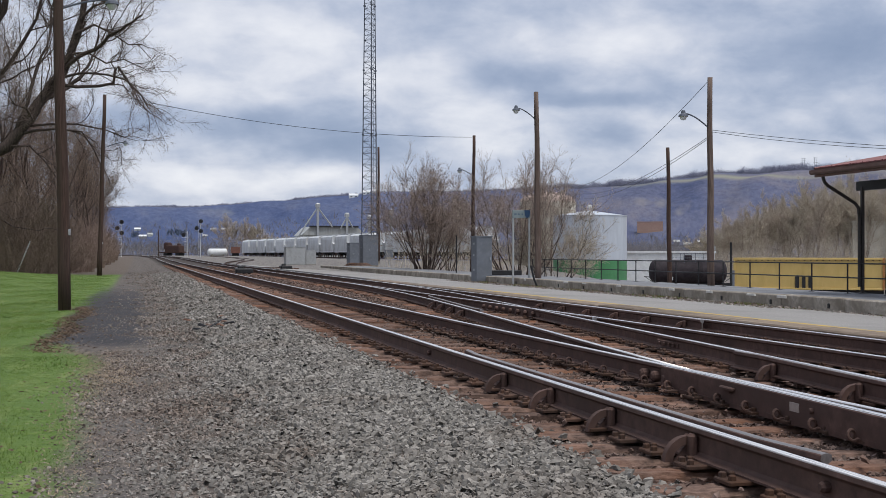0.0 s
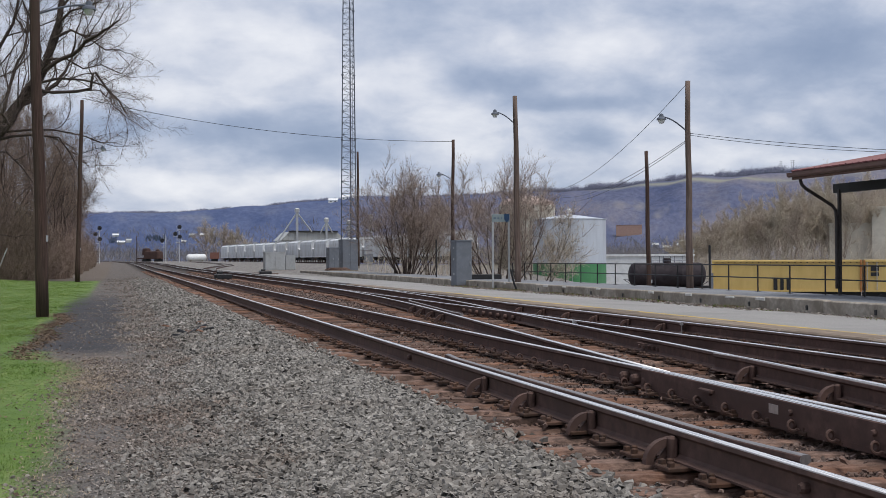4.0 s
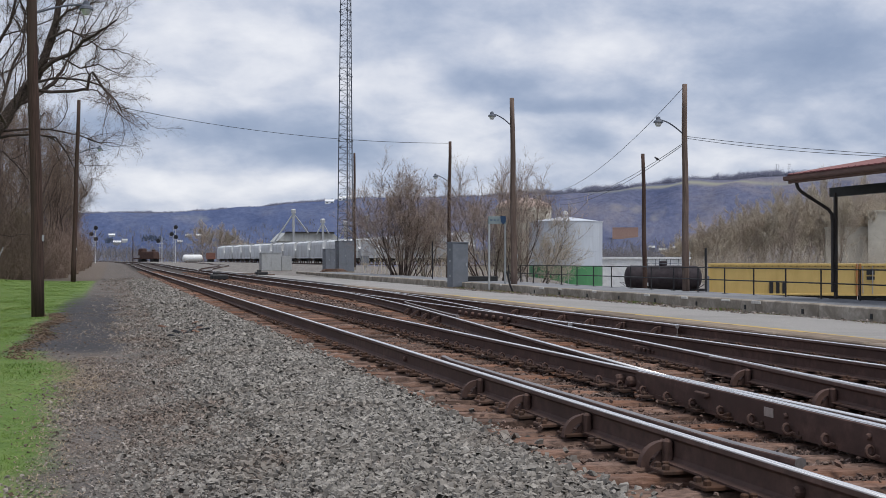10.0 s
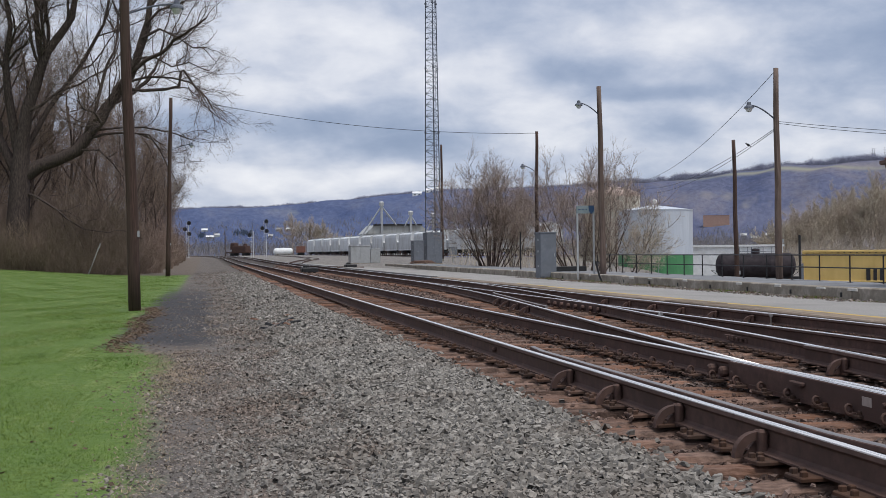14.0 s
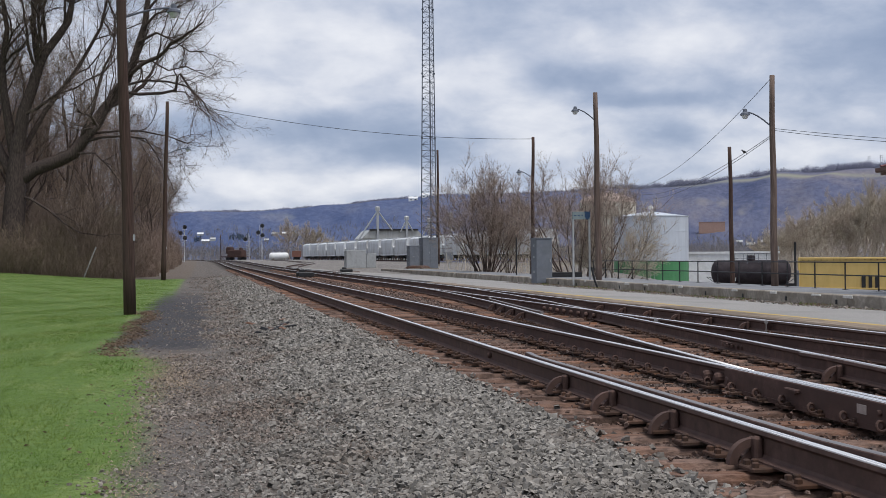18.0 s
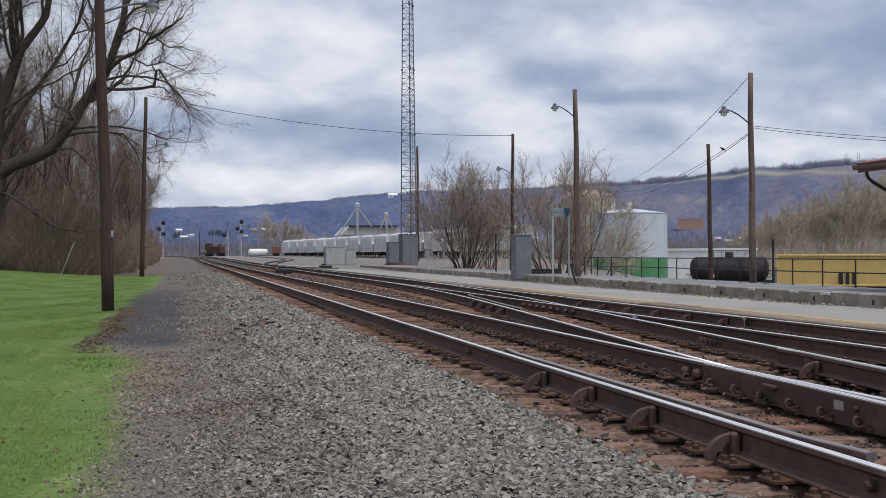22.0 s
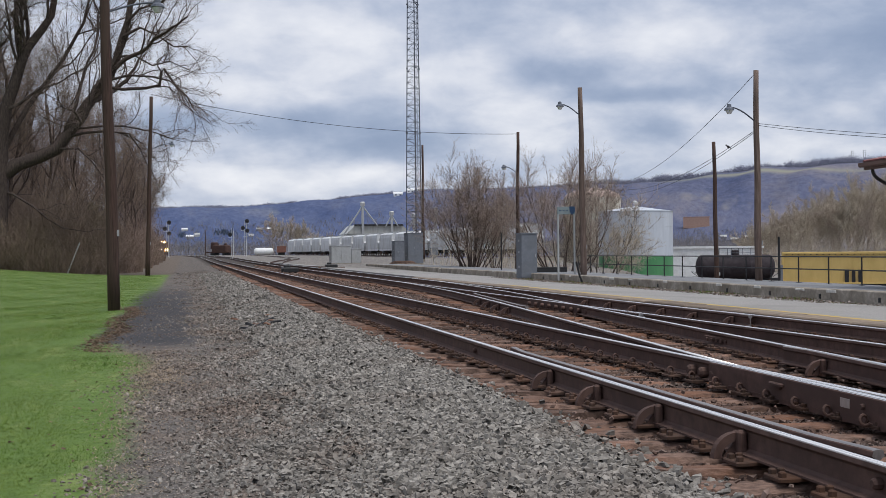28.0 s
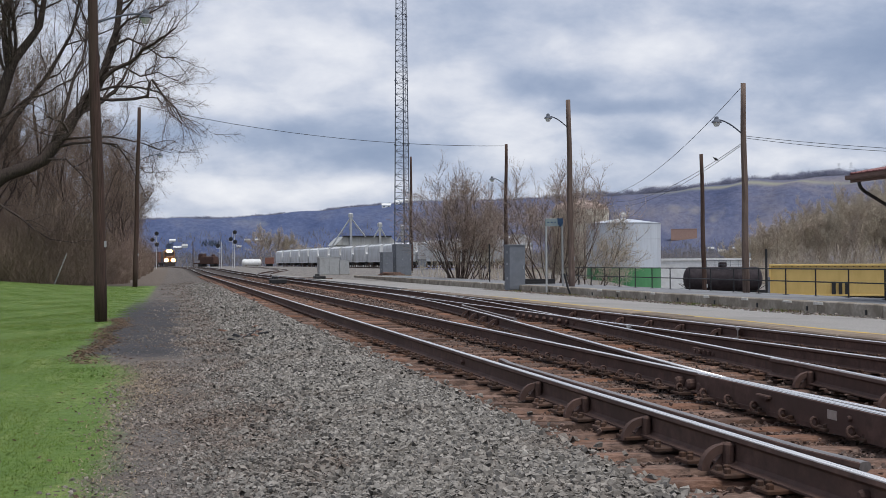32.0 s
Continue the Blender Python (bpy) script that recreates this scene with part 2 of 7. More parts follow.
TANK_WHITE = surface("pale_blue_grey_tank_paint", (0.46, 0.50, 0.56), (0.57, 0.61, 0.66), scale=0.8, rough=0.5, metal=0.05, bump=0.06, depth=0.006, stretch=(1, 1, 0.25), stain=(0.44, 0.47, 0.52), stain_scale=0.5, stain_part=0.4)
TANK_GREEN = surface("green_tank_band_paint", (0.055, 0.20, 0.08), (0.085, 0.27, 0.115), scale=1.2, rough=0.5, bump=0.06, depth=0.006, stretch=(1, 1, 0.3), stain=(0.065, 0.20, 0.09), stain_scale=0.6, stain_part=0.4)
CONTAINER = surface("faded_yellow_container_paint", (0.53, 0.375, 0.125), (0.62, 0.445, 0.16), scale=1.5, rough=0.6, bump=0.1, depth=0.005, stretch=(1, 1, 0.4), stain=(0.50, 0.345, 0.11), stain_scale=0.9, stain_part=0.35)
CORNER_RUST = surface("rusted_orange_corner_post", (0.30, 0.12, 0.035), (0.42, 0.19, 0.06), scale=5, rough=0.7, bump=0.2, depth=0.004)
TANKCAR = surface("sooty_black_tank_paint", (0.022, 0.018, 0.021), (0.052, 0.043, 0.048), scale=2, rough=0.75, bump=0.15, depth=0.006, stain=(0.045, 0.04, 0.042), stain_scale=0.8, stain_part=0.35)
CREAM = surface("cream_wall_paint", (0.50, 0.47, 0.40), (0.62, 0.585, 0.50), scale=1.0, rough=0.8, bump=0.15, depth=0.01, stain=(0.45, 0.42, 0.36), stain_scale=0.3, stain_part=0.4)
BARN = surface("pale_elevator_sheet_metal", (0.38, 0.39, 0.38), (0.50, 0.51, 0.49), scale=1.5, rough=0.6, metal=0.2, bump=0.15, depth=0.01, stretch=(4, 1, 0.3), stain=(0.34, 0.33, 0.30), stain_scale=0.4, stain_part=0.4)
BARK = surface("grey_brown_bark", (0.032, 0.025, 0.023), (0.108, 0.083, 0.073), scale=7, rough=0.95, bump=0.8, depth=0.03, stretch=(2, 2, 0.5))
TWIG = surface("bare_brown_twigs", (0.09, 0.068, 0.059), (0.215, 0.168, 0.145), scale=2, rough=0.95, bump=0.0, island=0.35)
BRUSH = surface("winter_brush_twigs", (0.145, 0.101, 0.086), (0.295, 0.218, 0.183), scale=0.5, rough=0.95, bump=0.0, stain=(0.18, 0.14, 0.102), stain_scale=0.12, stain_part=0.5, island=0.35)
BUDDING = surface("budding_tan_twigs", (0.36, 0.315, 0.25), (0.53, 0.47, 0.375), scale=0.6, rough=0.95, bump=0.0, stain=(0.35, 0.285, 0.235), stain_scale=0.15, stain_part=0.45, island=0.3)
BLADES = surface("fresh_grass_blades", (0.050, 0.100, 0.012), (0.108, 0.176, 0.025), scale=0.9, rough=0.85, bump=0.0, stain=(0.14, 0.172, 0.04), stain_scale=0.5, stain_part=0.42, island=0.14)
PATH_STONE = surface("brown_grey_path_gravel", (0.108, 0.094, 0.083), (0.30, 0.265, 0.234), scale=28, rough=0.9, bump=0.5, depth=0.004, stain=(0.15, 0.112, 0.09), stain_scale=0.7, stain_part=0.42, island=0.5)
DRY_GRASS = surface("straw_dead_grass", (0.20, 0.15, 0.10), (0.36, 0.285, 0.20), scale=4, rough=0.95, bump=0.0, island=0.3)
SHRUB_BARK = surface("grey_brown_shrub_bark", (0.04, 0.03, 0.026), (0.135, 0.103, 0.088), scale=7, rough=0.95, bump=0.4, depth=0.01)
SHRUB = surface("grey_tan_shrub_twigs", (0.21, 0.16, 0.135), (0.42, 0.335, 0.28), scale=2, rough=0.95, bump=0.0, island=0.35)
# twig brown greyed towards blue: valley haze put into the colour
FAR_BRUSH = surface("hazed_valley_woods", (0.135, 0.135, 0.155), (0.24, 0.225, 0.225), scale=0.05, rough=1.0, bump=0.0, stain=(0.19, 0.165, 0.145), stain_scale=0.02, stain_part=0.4, island=0.3)
# dark needles with the same distance haze blended into their base
EVERGREEN = surface("hazy_dark_evergreen", (0.06, 0.08, 0.115), (0.095, 0.12, 0.155), scale=0.2, rough=1.0, bump=0.0, island=0.25)
# pale and bluish in the colour itself, as haze over the far crest
CREST = surface("hazed_crest_twigs", (0.20, 0.21, 0.28), (0.31, 0.315, 0.385), scale=0.02, rough=1.0, bump=0.0, island=0.25)
DRY = surface("dry_leaf_litter", (0.085, 0.058, 0.042), (0.22, 0.155, 0.108), scale=20, rough=0.95, bump=0.4, depth=0.01, island=0.4)
DOME_PINK = surface("faded_salmon_roof_paint", (0.40, 0.30, 0.26), (0.48, 0.37, 0.32), scale=1.0, rough=0.7, bump=0.1, depth=0.01)
RED_BRICK = surface("orange_brick_mass", (0.33, 0.215, 0.17), (0.40, 0.265, 0.21), scale=0.6, rough=0.9, bump=0.2, depth=0.02)
ROOF_GREY = surface("grey_roof_felt", (0.16, 0.16, 0.17), (0.26, 0.26, 0.27), scale=1.0, rough=0.9, bump=0.2, depth=0.01)
WINDOW = glass("dark_window_glass")
SIGN_BLUE = surface("station_sign_blue", (0.02, 0.05, 0.11), (0.03, 0.075, 0.15), scale=6, rough=0.5, bump=0.0)
SIGN_GREY = surface("faded_grey_green_sign", (0.17, 0.215, 0.22), (0.24, 0.29, 0.295), scale=5, rough=0.5, bump=0.0)
GLOBE = surface("milky_lamp_glass", (0.55, 0.56, 0.55), (0.68, 0.69, 0.68), scale=8, rough=0.3, bump=0.0)
CABLE = surface("black_cable_sheath", (0.015, 0.015, 0.016), (0.03, 0.03, 0.032), scale=10, rough=0.6, bump=0.0)
LOCO = surface("dark_locomotive_paint", (0.028, 0.022, 0.02), (0.06, 0.045, 0.04), scale=2, rough=0.5, bump=0.1, depth=0.004, local=True)
LOCO_ORANGE = surface("brown_orange_locomotive_front", (0.16, 0.075, 0.035), (0.23, 0.11, 0.05), scale=2, rough=0.5, bump=0.1, depth=0.004, local=True)
HEADLIGHT = glow("burning_headlight", (1.0, 0.74, 0.38), 40.0)
# emitting ring that imitates the orange glare around the headlights
LAMP_HALO = glow("lamp_glow_ring", (1.0, 0.50, 0.14), 2.2)
SIGNAL_OFF = glass("unlit_signal_lens", (0.02, 0.02, 0.02))
RED_CAR = surface("brown_red_freight_paint", (0.12, 0.055, 0.04), (0.21, 0.095, 0.07), scale=2, rough=0.7, bump=0.1, depth=0.005)

# ---- builders ----
class Build:
    """Collects vertices and faces of one mesh."""

    def __init__(self):
        self.v, self.f, self.m = [], [], []

    def add(self, verts, faces, mat=0):
        n = len(self.v)
        self.v.extend(tuple(p) for p in verts)
        self.f.extend(tuple(i + n for i in face) for face in faces)
        self.m.extend([mat] * len(faces))

    def box(self, c, size, mat=0, turn=0.0, taper=1.0, bevel=0.0):
        """A box about c; turn degrees about z; taper scales the top; bevel cuts the upright edges and the rim."""
        hx, hy, hz = (s / 2 for s in size)
        ca, sa = math.cos(radians(turn)), math.sin(radians(turn))
        if bevel:
            b = bevel
            ring = [(hx - b, -hy), (hx, -hy + b), (hx, hy - b), (hx - b, hy), (-hx + b, hy), (-hx, hy - b), (-hx, -hy + b), (-hx + b, -hy)]
            inner = [(x * (1 - b / hx), y * (1 - b / hy)) for x, y in ring]
            pts = [(x, y, -hz) for x, y in ring] + [(x * taper, y * taper, hz - b) for x, y in ring] + [(x * taper, y * taper, hz) for x, y in inner]
            faces = [tuple(range(7, -1, -1)), tuple(range(16, 24))]
            for k in (0, 8):
                faces += [(k + i, k + (i + 1) % 8, k + 8 + (i + 1) % 8, k + 8 + i) for i in range(8)]
        else:
            pts = [(x, y, -hz) for x, y in ((-hx, -hy), (hx, -hy), (hx, hy), (-hx, hy))] + [(x * taper, y * taper, hz) for x, y in ((-hx, -hy), (hx, -hy), (hx, hy), (-hx, hy))]
            faces = [(3, 2, 1, 0), (4, 5, 6, 7), (0, 1, 5, 4), (1, 2, 6, 5), (2, 3, 7, 6), (3, 0, 4, 7)]
        self.add([(c[0] + x * ca - y * sa, c[1] + x * sa + y * ca, c[2] + z) for x, y, z in pts], faces, mat)

    def tube(self, pts, radii, n=6, mat=0, cap=True):
        pts = [Vector(p) for p in pts]
        if isinstance(radii, (int, float)):
            radii = [radii] * len(pts)
        verts, faces = [], []
        d = (pts[1] - pts[0]).normalized()
        side = d.orthogonal().normalized()
        for i, p in enumerate(pts):
            d = (pts[min(i + 1, len(pts) - 1)] - pts[max(i - 1, 0)]).normalized()
            side = (side - d * side.dot(d)).normalized()
            other = d.cross(side)
            for k in range(n):
                a = 2 * math.pi * k / n
                verts.append(p + (side * math.cos(a) + other * math.sin(a)) * radii[i])
            if i:
                o = (i - 1) * n
                faces += [(o + k, o + (k + 1) % n, o + n + (k + 1) % n, o + n + k) for k in range(n)]
        if cap:
            faces += [tuple(range(n - 1, -1, -1)), tuple(range(len(verts) - n, len(verts)))]
        self.add(verts, faces, mat)

    def sweep(self, profile, path, mats, cap=True):
        """Profile (offset to the right, height) carried along path points (x, y, z); mats: one slot a profile edge."""
        n = len(profile)
        path = [Vector(p) for p in path]
        verts, faces, slots = [], [], []
        for i, p in enumerate(path):
            d = path[min(i + 1, len(path) - 1)] - path[max(i - 1, 0)]
            r = Vector((d.y, -d.x, 0)).normalized()
            verts += [p + r * o + Vector((0, 0, h)) for o, h in profile]
            if i:
                o = (i - 1) * n
                faces += [(o + k, o + (k + 1) % n, o + n + (k + 1) % n, o + n + k) for k in range(n)]
                slots += list(mats)
        if cap:
            faces += [tuple(range(n - 1, -1, -1)), tuple(range(len(verts) - n, len(verts)))]
            slots += [mats[0]] * 2
        n0 = len(self.v)
        self.v.extend(tuple(p) for p in verts)
        self.f.extend(tuple(i + n0 for i in f) for f in faces)
        self.m.extend(slots)

    def lathe(self, profile, c, n=24, mat=0, axis="z"):
        """Profile (radius, height) turned about an axis through c."""
        verts, faces = [], []
        for r, h in profile:
            for k in range(n):
                a = 2 * math.pi * k / n
                x, y = r * math.cos(a), r * math.sin(a)
                verts.append({"z": (x, y, h), "y": (x, h, y), "x": (h, x, y)}[axis])
        for i in range(len(profile) - 1):
            faces += [(i * n + k, i * n + (k + 1) % n, (i + 1) * n + (k + 1) % n, (i + 1) * n + k) for k in range(n)]
        faces += [tuple(range(n - 1, -1, -1)), tuple(range(len(verts) - n, len(verts)))]
        self.add([(c[0] + x, c[1] + y, c[2] + z) for x, y, z in verts], faces, mat)

    def mesh(self, name, mats, smooth=False):
        me = bpy.data.meshes.new(name)
        me.from_pydata(self.v, [], self.f)
        for m in (mats if isinstance(mats, (list, tuple)) else [mats]):
            me.materials.append(m)
        me.polygons.foreach_set("material_index", self.m)
        if smooth:
            me.polygons.foreach_set("use_smooth", [True] * len(self.f))
        me.update()
        return me


def part(name, b, mats, parent=None, label="", smooth=False, at=None):
    """Links a Build, or a mesh that is shared, as one object under a thing."""
    me = b.mesh(name, mats, smooth) if isinstance(b, Build) else b
    ob = new(name, me)
    if parent is not None:
        ob.parent = parent
    if at is not None:
        ob.matrix_basis = at
    if label:
        ob["label"] = label
    return ob


def thing(name, label, category, at=None, group="", kind=""):
    ob = new(name)
    if at is not None:
        ob.matrix_basis = at
    return tagged(ob, label, category, group, kind)


def arrays_mesh(name, verts, faces, mats, slots=None, smooth=False):
    """A mesh from numpy arrays; all faces have the same number of corners."""
    me = bpy.data.meshes.new(name)
    k = faces.shape[1]
    me.vertices.add(len(verts)), me.loops.add(faces.size), me.polygons.add(len(faces))
    me.vertices.foreach_set("co", np.ascontiguousarray(verts, dtype=np.float32).ravel())
    me.loops.foreach_set("vertex_index", np.ascontiguousarray(faces, dtype=np.int32).ravel())
    me.polygons.foreach_set("loop_start", np.arange(0, faces.size, k, dtype=np.int32))
    for m in (mats if isinstance(mats, (list, tuple)) else [mats]):
        me.materials.append(m)
    if slots is not None:
        me.polygons.foreach_set("material_index", np.asarray(slots, dtype=np.int32))
    me.polygons.foreach_set("use_smooth", np.full(len(faces), smooth))
    me.update(calc_edges=True)
    return me


def smooth_step(x, a, b):
    t = np.clip((x - a) / (b - a), 0, 1)
    return t * t * (3 - 2 * t)


# ---- plan ----
RAIL_A, RAIL_B = 0.45, 0.36            # rail tops
A1, A2, B1, B2 = 3.22, 4.725, 7.85, 9.355
FROG_A, SLOPE = 9.6, 0.118             # the crossover leaves A2 here
GAUGE = A2 - A1
PLAT_X, WALL_X, BACK_X = 11.05, 17.3, 21.6
CURVE_FROM, CURVE_R = 203.0, 1738.0


def bend(y):
    """How far the main line has swung to the left at y."""
    y = np.asarray(y, float)
    t = np.clip((y - 290) / 60, 0, 1)
    return -(np.maximum(y - CURVE_FROM, 0) ** 2) / (2 * CURVE_R) + 0.9 * t * t * (3 - 2 * t)


def grade(y):
    """The line climbs a little towards the curve."""
    return 0.55 * smooth_step(np.asarray(y, float), 120, 330)


def rail_z(x):
    """Rail tops fall from the near line to the platform line."""
    return RAIL_A + (RAIL_B - RAIL_A) * np.clip((x - A2) / (B1 - A2), 0, 1)


def height(x, y):
    """The ground: lawn, cinder path, ballast bed, platform bed and the low yard behind the railing."""
    x, y = np.asarray(x, float), np.asarray(y, float)
    xs = x - bend(y)
    z = 0.70 * smooth_step(-xs, 3.0, 17.0) + 0.012 * np.maximum(-xs - 17, 0)
    z = z + 0.195 * smooth_step(xs, 0.4, 1.9) - 0.012 * smooth_step(xs, 2.25, 2.75)
    z = z - 0.08 * smooth_step(xs, 5.0, 8.0) + 0.006 * smooth_step(xs, 2.2, 3.0) * (1 - smooth_step(xs, 10.0, 10.6))
    z = z + 0.03 * smooth_step(xs, 1.6, 2.35) * (1 - smooth_step(xs, 2.48, 2.7)) - 0.022 * smooth_step(xs, 2.6, 2.95) * (1 - smooth_step(xs, 9.9, 10.4))
    z = z + 0.016 * np.sin(x * 3.1 + 1.3 * np.sin(y * 0.9)) * np.sin(y * 1.7 + x) * (np.abs(x) < 2.2) * (y < 60)
    z = z - 0.13 * smooth_step(xs, 10.4, 11.6)
    z = z + 0.16 * smooth_step(y, 75, 120) * smooth_step(xs, 10, 13) + 0.10 * smooth_step(y, 130, 190) * smooth_step(xs, 13, 20)
    low = smooth_step(xs, 22.0, 28.0) * (1 - smooth_step(y, 100, 150)) + smooth_step(xs, 48, 60) * smooth_step(y, 100, 150)
    z = z * (1 - np.clip(low, 0, 1)) - 2.8 * np.clip(low, 0, 1)
    z = z + grade(y) * (1 - smooth_step(xs, 40, 60)) * (1 - smooth_step(-xs, 15, 40))
    return z


def rail_profile():
    """136 lb rail about its head centre, z from the rail top down."""
    half = [(0.0, 0.0), (0.011, -0.0005), (0.020, -0.0022), (0.027, -0.0055), (0.032, -0.0105), (0.037, -0.034), (0.022, -0.046), (0.0095, -0.056), (0.0095, -0.150), (0.030, -0.166), (0.076, -0.174), (0.076, -0.186)]
    right = half
    left = [(-x, z) for x, z in half[::-1] if x > 0]
    prof = right + left
    slots = []
    for i in range(len(prof)):
        a, b = prof[i], prof[(i + 1) % len(prof)]
        slots.append(1 if min(a[1], b[1]) > -0.006 else (2 if min(a[1], b[1]) > -0.011 else 0))
    return prof, slots


PROF, SLOTS = rail_profile()


def rail_mesh(name, xs, ys, z=None, head=POLISHED):
    b = Build()
    zz = [rail_z(x) for x in xs] if z is None else [z] * len(xs)
    b.sweep(PROF, [(x + float(bend(y)), y, h + float(grade(y))) for x, y, h in zip(xs, ys, zz)], SLOTS)
    me = b.mesh(name, [RUST, head, DULL_HEAD])
    me.polygons.foreach_set("use_smooth", [p.material_index > 0 for p in me.polygons])
    return me

# ---- ground ----
def ground_material():
    m, node, link, bsdf = principled("ground_cover")
    geo = node("ShaderNodeNewGeometry")
    sep = node("ShaderNodeSeparateXYZ")
    link(geo.outputs["Position"], sep.inputs[0])
    X, Yy = sep.outputs[0], sep.outputs[1]

    def noise_of(scale, detail=6.0, rough=0.6):
        n = node("ShaderNodeTexNoise", Scale=scale, Detail=detail, Roughness=rough)
        link(geo.outputs["Position"], n.inputs["Vector"])
        return n.outputs[0]

    def calc(op, a, b=None):
        n = node("ShaderNodeMath")
        n.operation = op
        for i, v in enumerate((a, b)):
            if isinstance(v, (int, float)):
                n.inputs[i].default_value = v
            elif v is not None:
                link(v, n.inputs[i])
        return n.outputs[0]

    def step(v, a, b):
        n = node("ShaderNodeMapRange")
        n.interpolation_type = "SMOOTHSTEP"
        n.inputs[1].default_value, n.inputs[2].default_value = a, b
        link(v, n.inputs[0])
        return n.outputs[0]

    def ramp(v, stops):
        n = colour_ramp(node, stops)
        link(v, n.inputs[0])
        return n.outputs[0]

    def mix(f, a, b):
        n = node("ShaderNodeMix")
        n.data_type = "RGBA"
        for i, v in ((0, f), (6, a), (7, b)):
            link(v, n.inputs[i])
        return n.outputs[2]

    mid_n, fine_n, grit_n = noise_of(1.1), noise_of(8.0), noise_of(30.0, 3.0, 0.7)
    wob = calc("ADD", calc("MULTIPLY", calc("SUBTRACT", mid_n, 0.5), 1.3), calc("MULTIPLY", calc("SUBTRACT", fine_n, 0.5), 0.5))
    xw = calc("ADD", X, wob)
    grass = ramp(fine_n, [(0.28, (0.048, 0.094, 0.011)), (0.5, (0.080, 0.140, 0.018)), (0.72, (0.122, 0.188, 0.03))])
    bed0 = ramp(grit_n, [(0.25, (0.055, 0.048, 0.044)), (0.75, (0.13, 0.112, 0.10))])
    grass = mix(calc("MULTIPLY", step(mid_n, 0.46, 0.62), 0.6), grass, ramp(grit_n, [(0.3, (0.05, 0.10, 0.014)), (0.7, (0.115, 0.185, 0.035))]))
    long = node("ShaderNodeMapping")
    long.inputs["Scale"].default_value = (2.2, 0.45, 1)
    link(geo.outputs["Position"], long.inputs[0])
    tuft = node("ShaderNodeTexNoise", Scale=1.0, Detail=7.0, Roughness=0.7)
    link(long.outputs[0], tuft.inputs["Vector"])
    grass = mix(calc("MULTIPLY", step(tuft.outputs[0], 0.48, 0.66), 0.75), grass, ramp(fine_n, [(0.3, (0.125, 0.175, 0.04)), (0.7, (0.205, 0.25, 0.075))]))
    grass = mix(calc("MULTIPLY", calc("SUBTRACT", 1.0, step(tuft.outputs[0], 0.34, 0.44)), 0.35), grass, ramp(fine_n, [(0.3, (0.05, 0.085, 0.016)), (0.7, (0.085, 0.125, 0.03))]))
    path = ramp(grit_n, [(0.28, (0.045, 0.038, 0.033)), (0.5, (0.11, 0.095, 0.084)), (0.75, (0.24, 0.21, 0.187))])
    brown = ramp(grit_n, [(0.28, (0.05, 0.035, 0.026)), (0.75, (0.19, 0.138, 0.104))])
    path = mix(calc("MULTIPLY", step(mid_n, 0.46, 0.62), 0.7), path, brown)
    path = mix(calc("MULTIPLY", step(fine_n, 0.52, 0.70), 0.5), path, bed0)
    path = mix(calc("MULTIPLY", step(tuft.outputs[0], 0.44, 0.60), 0.6), path, ramp(grit_n, [(0.3, (0.035, 0.032, 0.03)), (0.7, (0.12, 0.108, 0.098))]))
    bed = ramp(grit_n, [(0.25, (0.022, 0.017, 0.015)), (0.75, (0.085, 0.066, 0.055))])
    cinder = ramp(grit_n, [(0.25, (0.016, 0.015, 0.017)), (0.75, (0.046, 0.043, 0.046))])
    yard = mix(step(tuft.outputs[0], 0.42, 0.60), ramp(fine_n, [(0.25, (0.14, 0.125, 0.11)), (0.75, (0.27, 0.245, 0.22))]), ramp(fine_n, [(0.25, (0.07, 0.064, 0.06)), (0.75, (0.17, 0.155, 0.143))]))
    litter = ramp(fine_n, [(0.25, (0.07, 0.054, 0.042)), (0.75, (0.16, 0.125, 0.098))])
    field = ramp(mid_n, [(0.3, (0.09, 0.085, 0.06)), (0.7, (0.17, 0.15, 0.105))])
    xg = calc("SUBTRACT", calc("ADD", X, calc("MULTIPLY", wob, 0.5)), calc("MULTIPLY", calc("SUBTRACT", 1.0, step(Yy, 16.5, 19.5)), 0.55))
    col = mix(step(xg, -1.25, -0.85), grass, path)
    # bare cinder patch beside the lawn
    band = calc("MULTIPLY", step(xw, -1.75, -1.25), calc("SUBTRACT", 1.0, step(xw, -0.1, 0.55)))
    band = calc("MULTIPLY", band, calc("MULTIPLY", step(calc("ADD", Yy, calc("MULTIPLY", wob, 2.0)), 19.0, 20.5), calc("SUBTRACT", 1.0, step(Yy, 38.0, 60.0))))
    col = mix(band, col, cinder)
    col = mix(step(xw, 2.1, 2.7), col, bed)
    col = mix(step(xw, 10.2, 10.8), col, yard)
    edge = calc("ADD", Yy, calc("MULTIPLY", wob, 3.0))
    woods = calc("MULTIPLY", step(edge, 84.0, 88.0), calc("SUBTRACT", 1.0, step(xw, -1.1, -0.5)))
    col = mix(woods, col, litter)
    col = mix(step(Yy, 420.0, 560.0), col, field)
    link(col, bsdf.inputs["Base Color"])
    bsdf.inputs["Roughness"].default_value = 0.95
    b = node("ShaderNodeBump", Strength=0.7, Distance=0.03)
    link(calc("ADD", fine_n, calc("MULTIPLY", grit_n, 0.6)), b.inputs["Height"]), link(b.outputs[0], bsdf.inputs["Normal"])
    return m


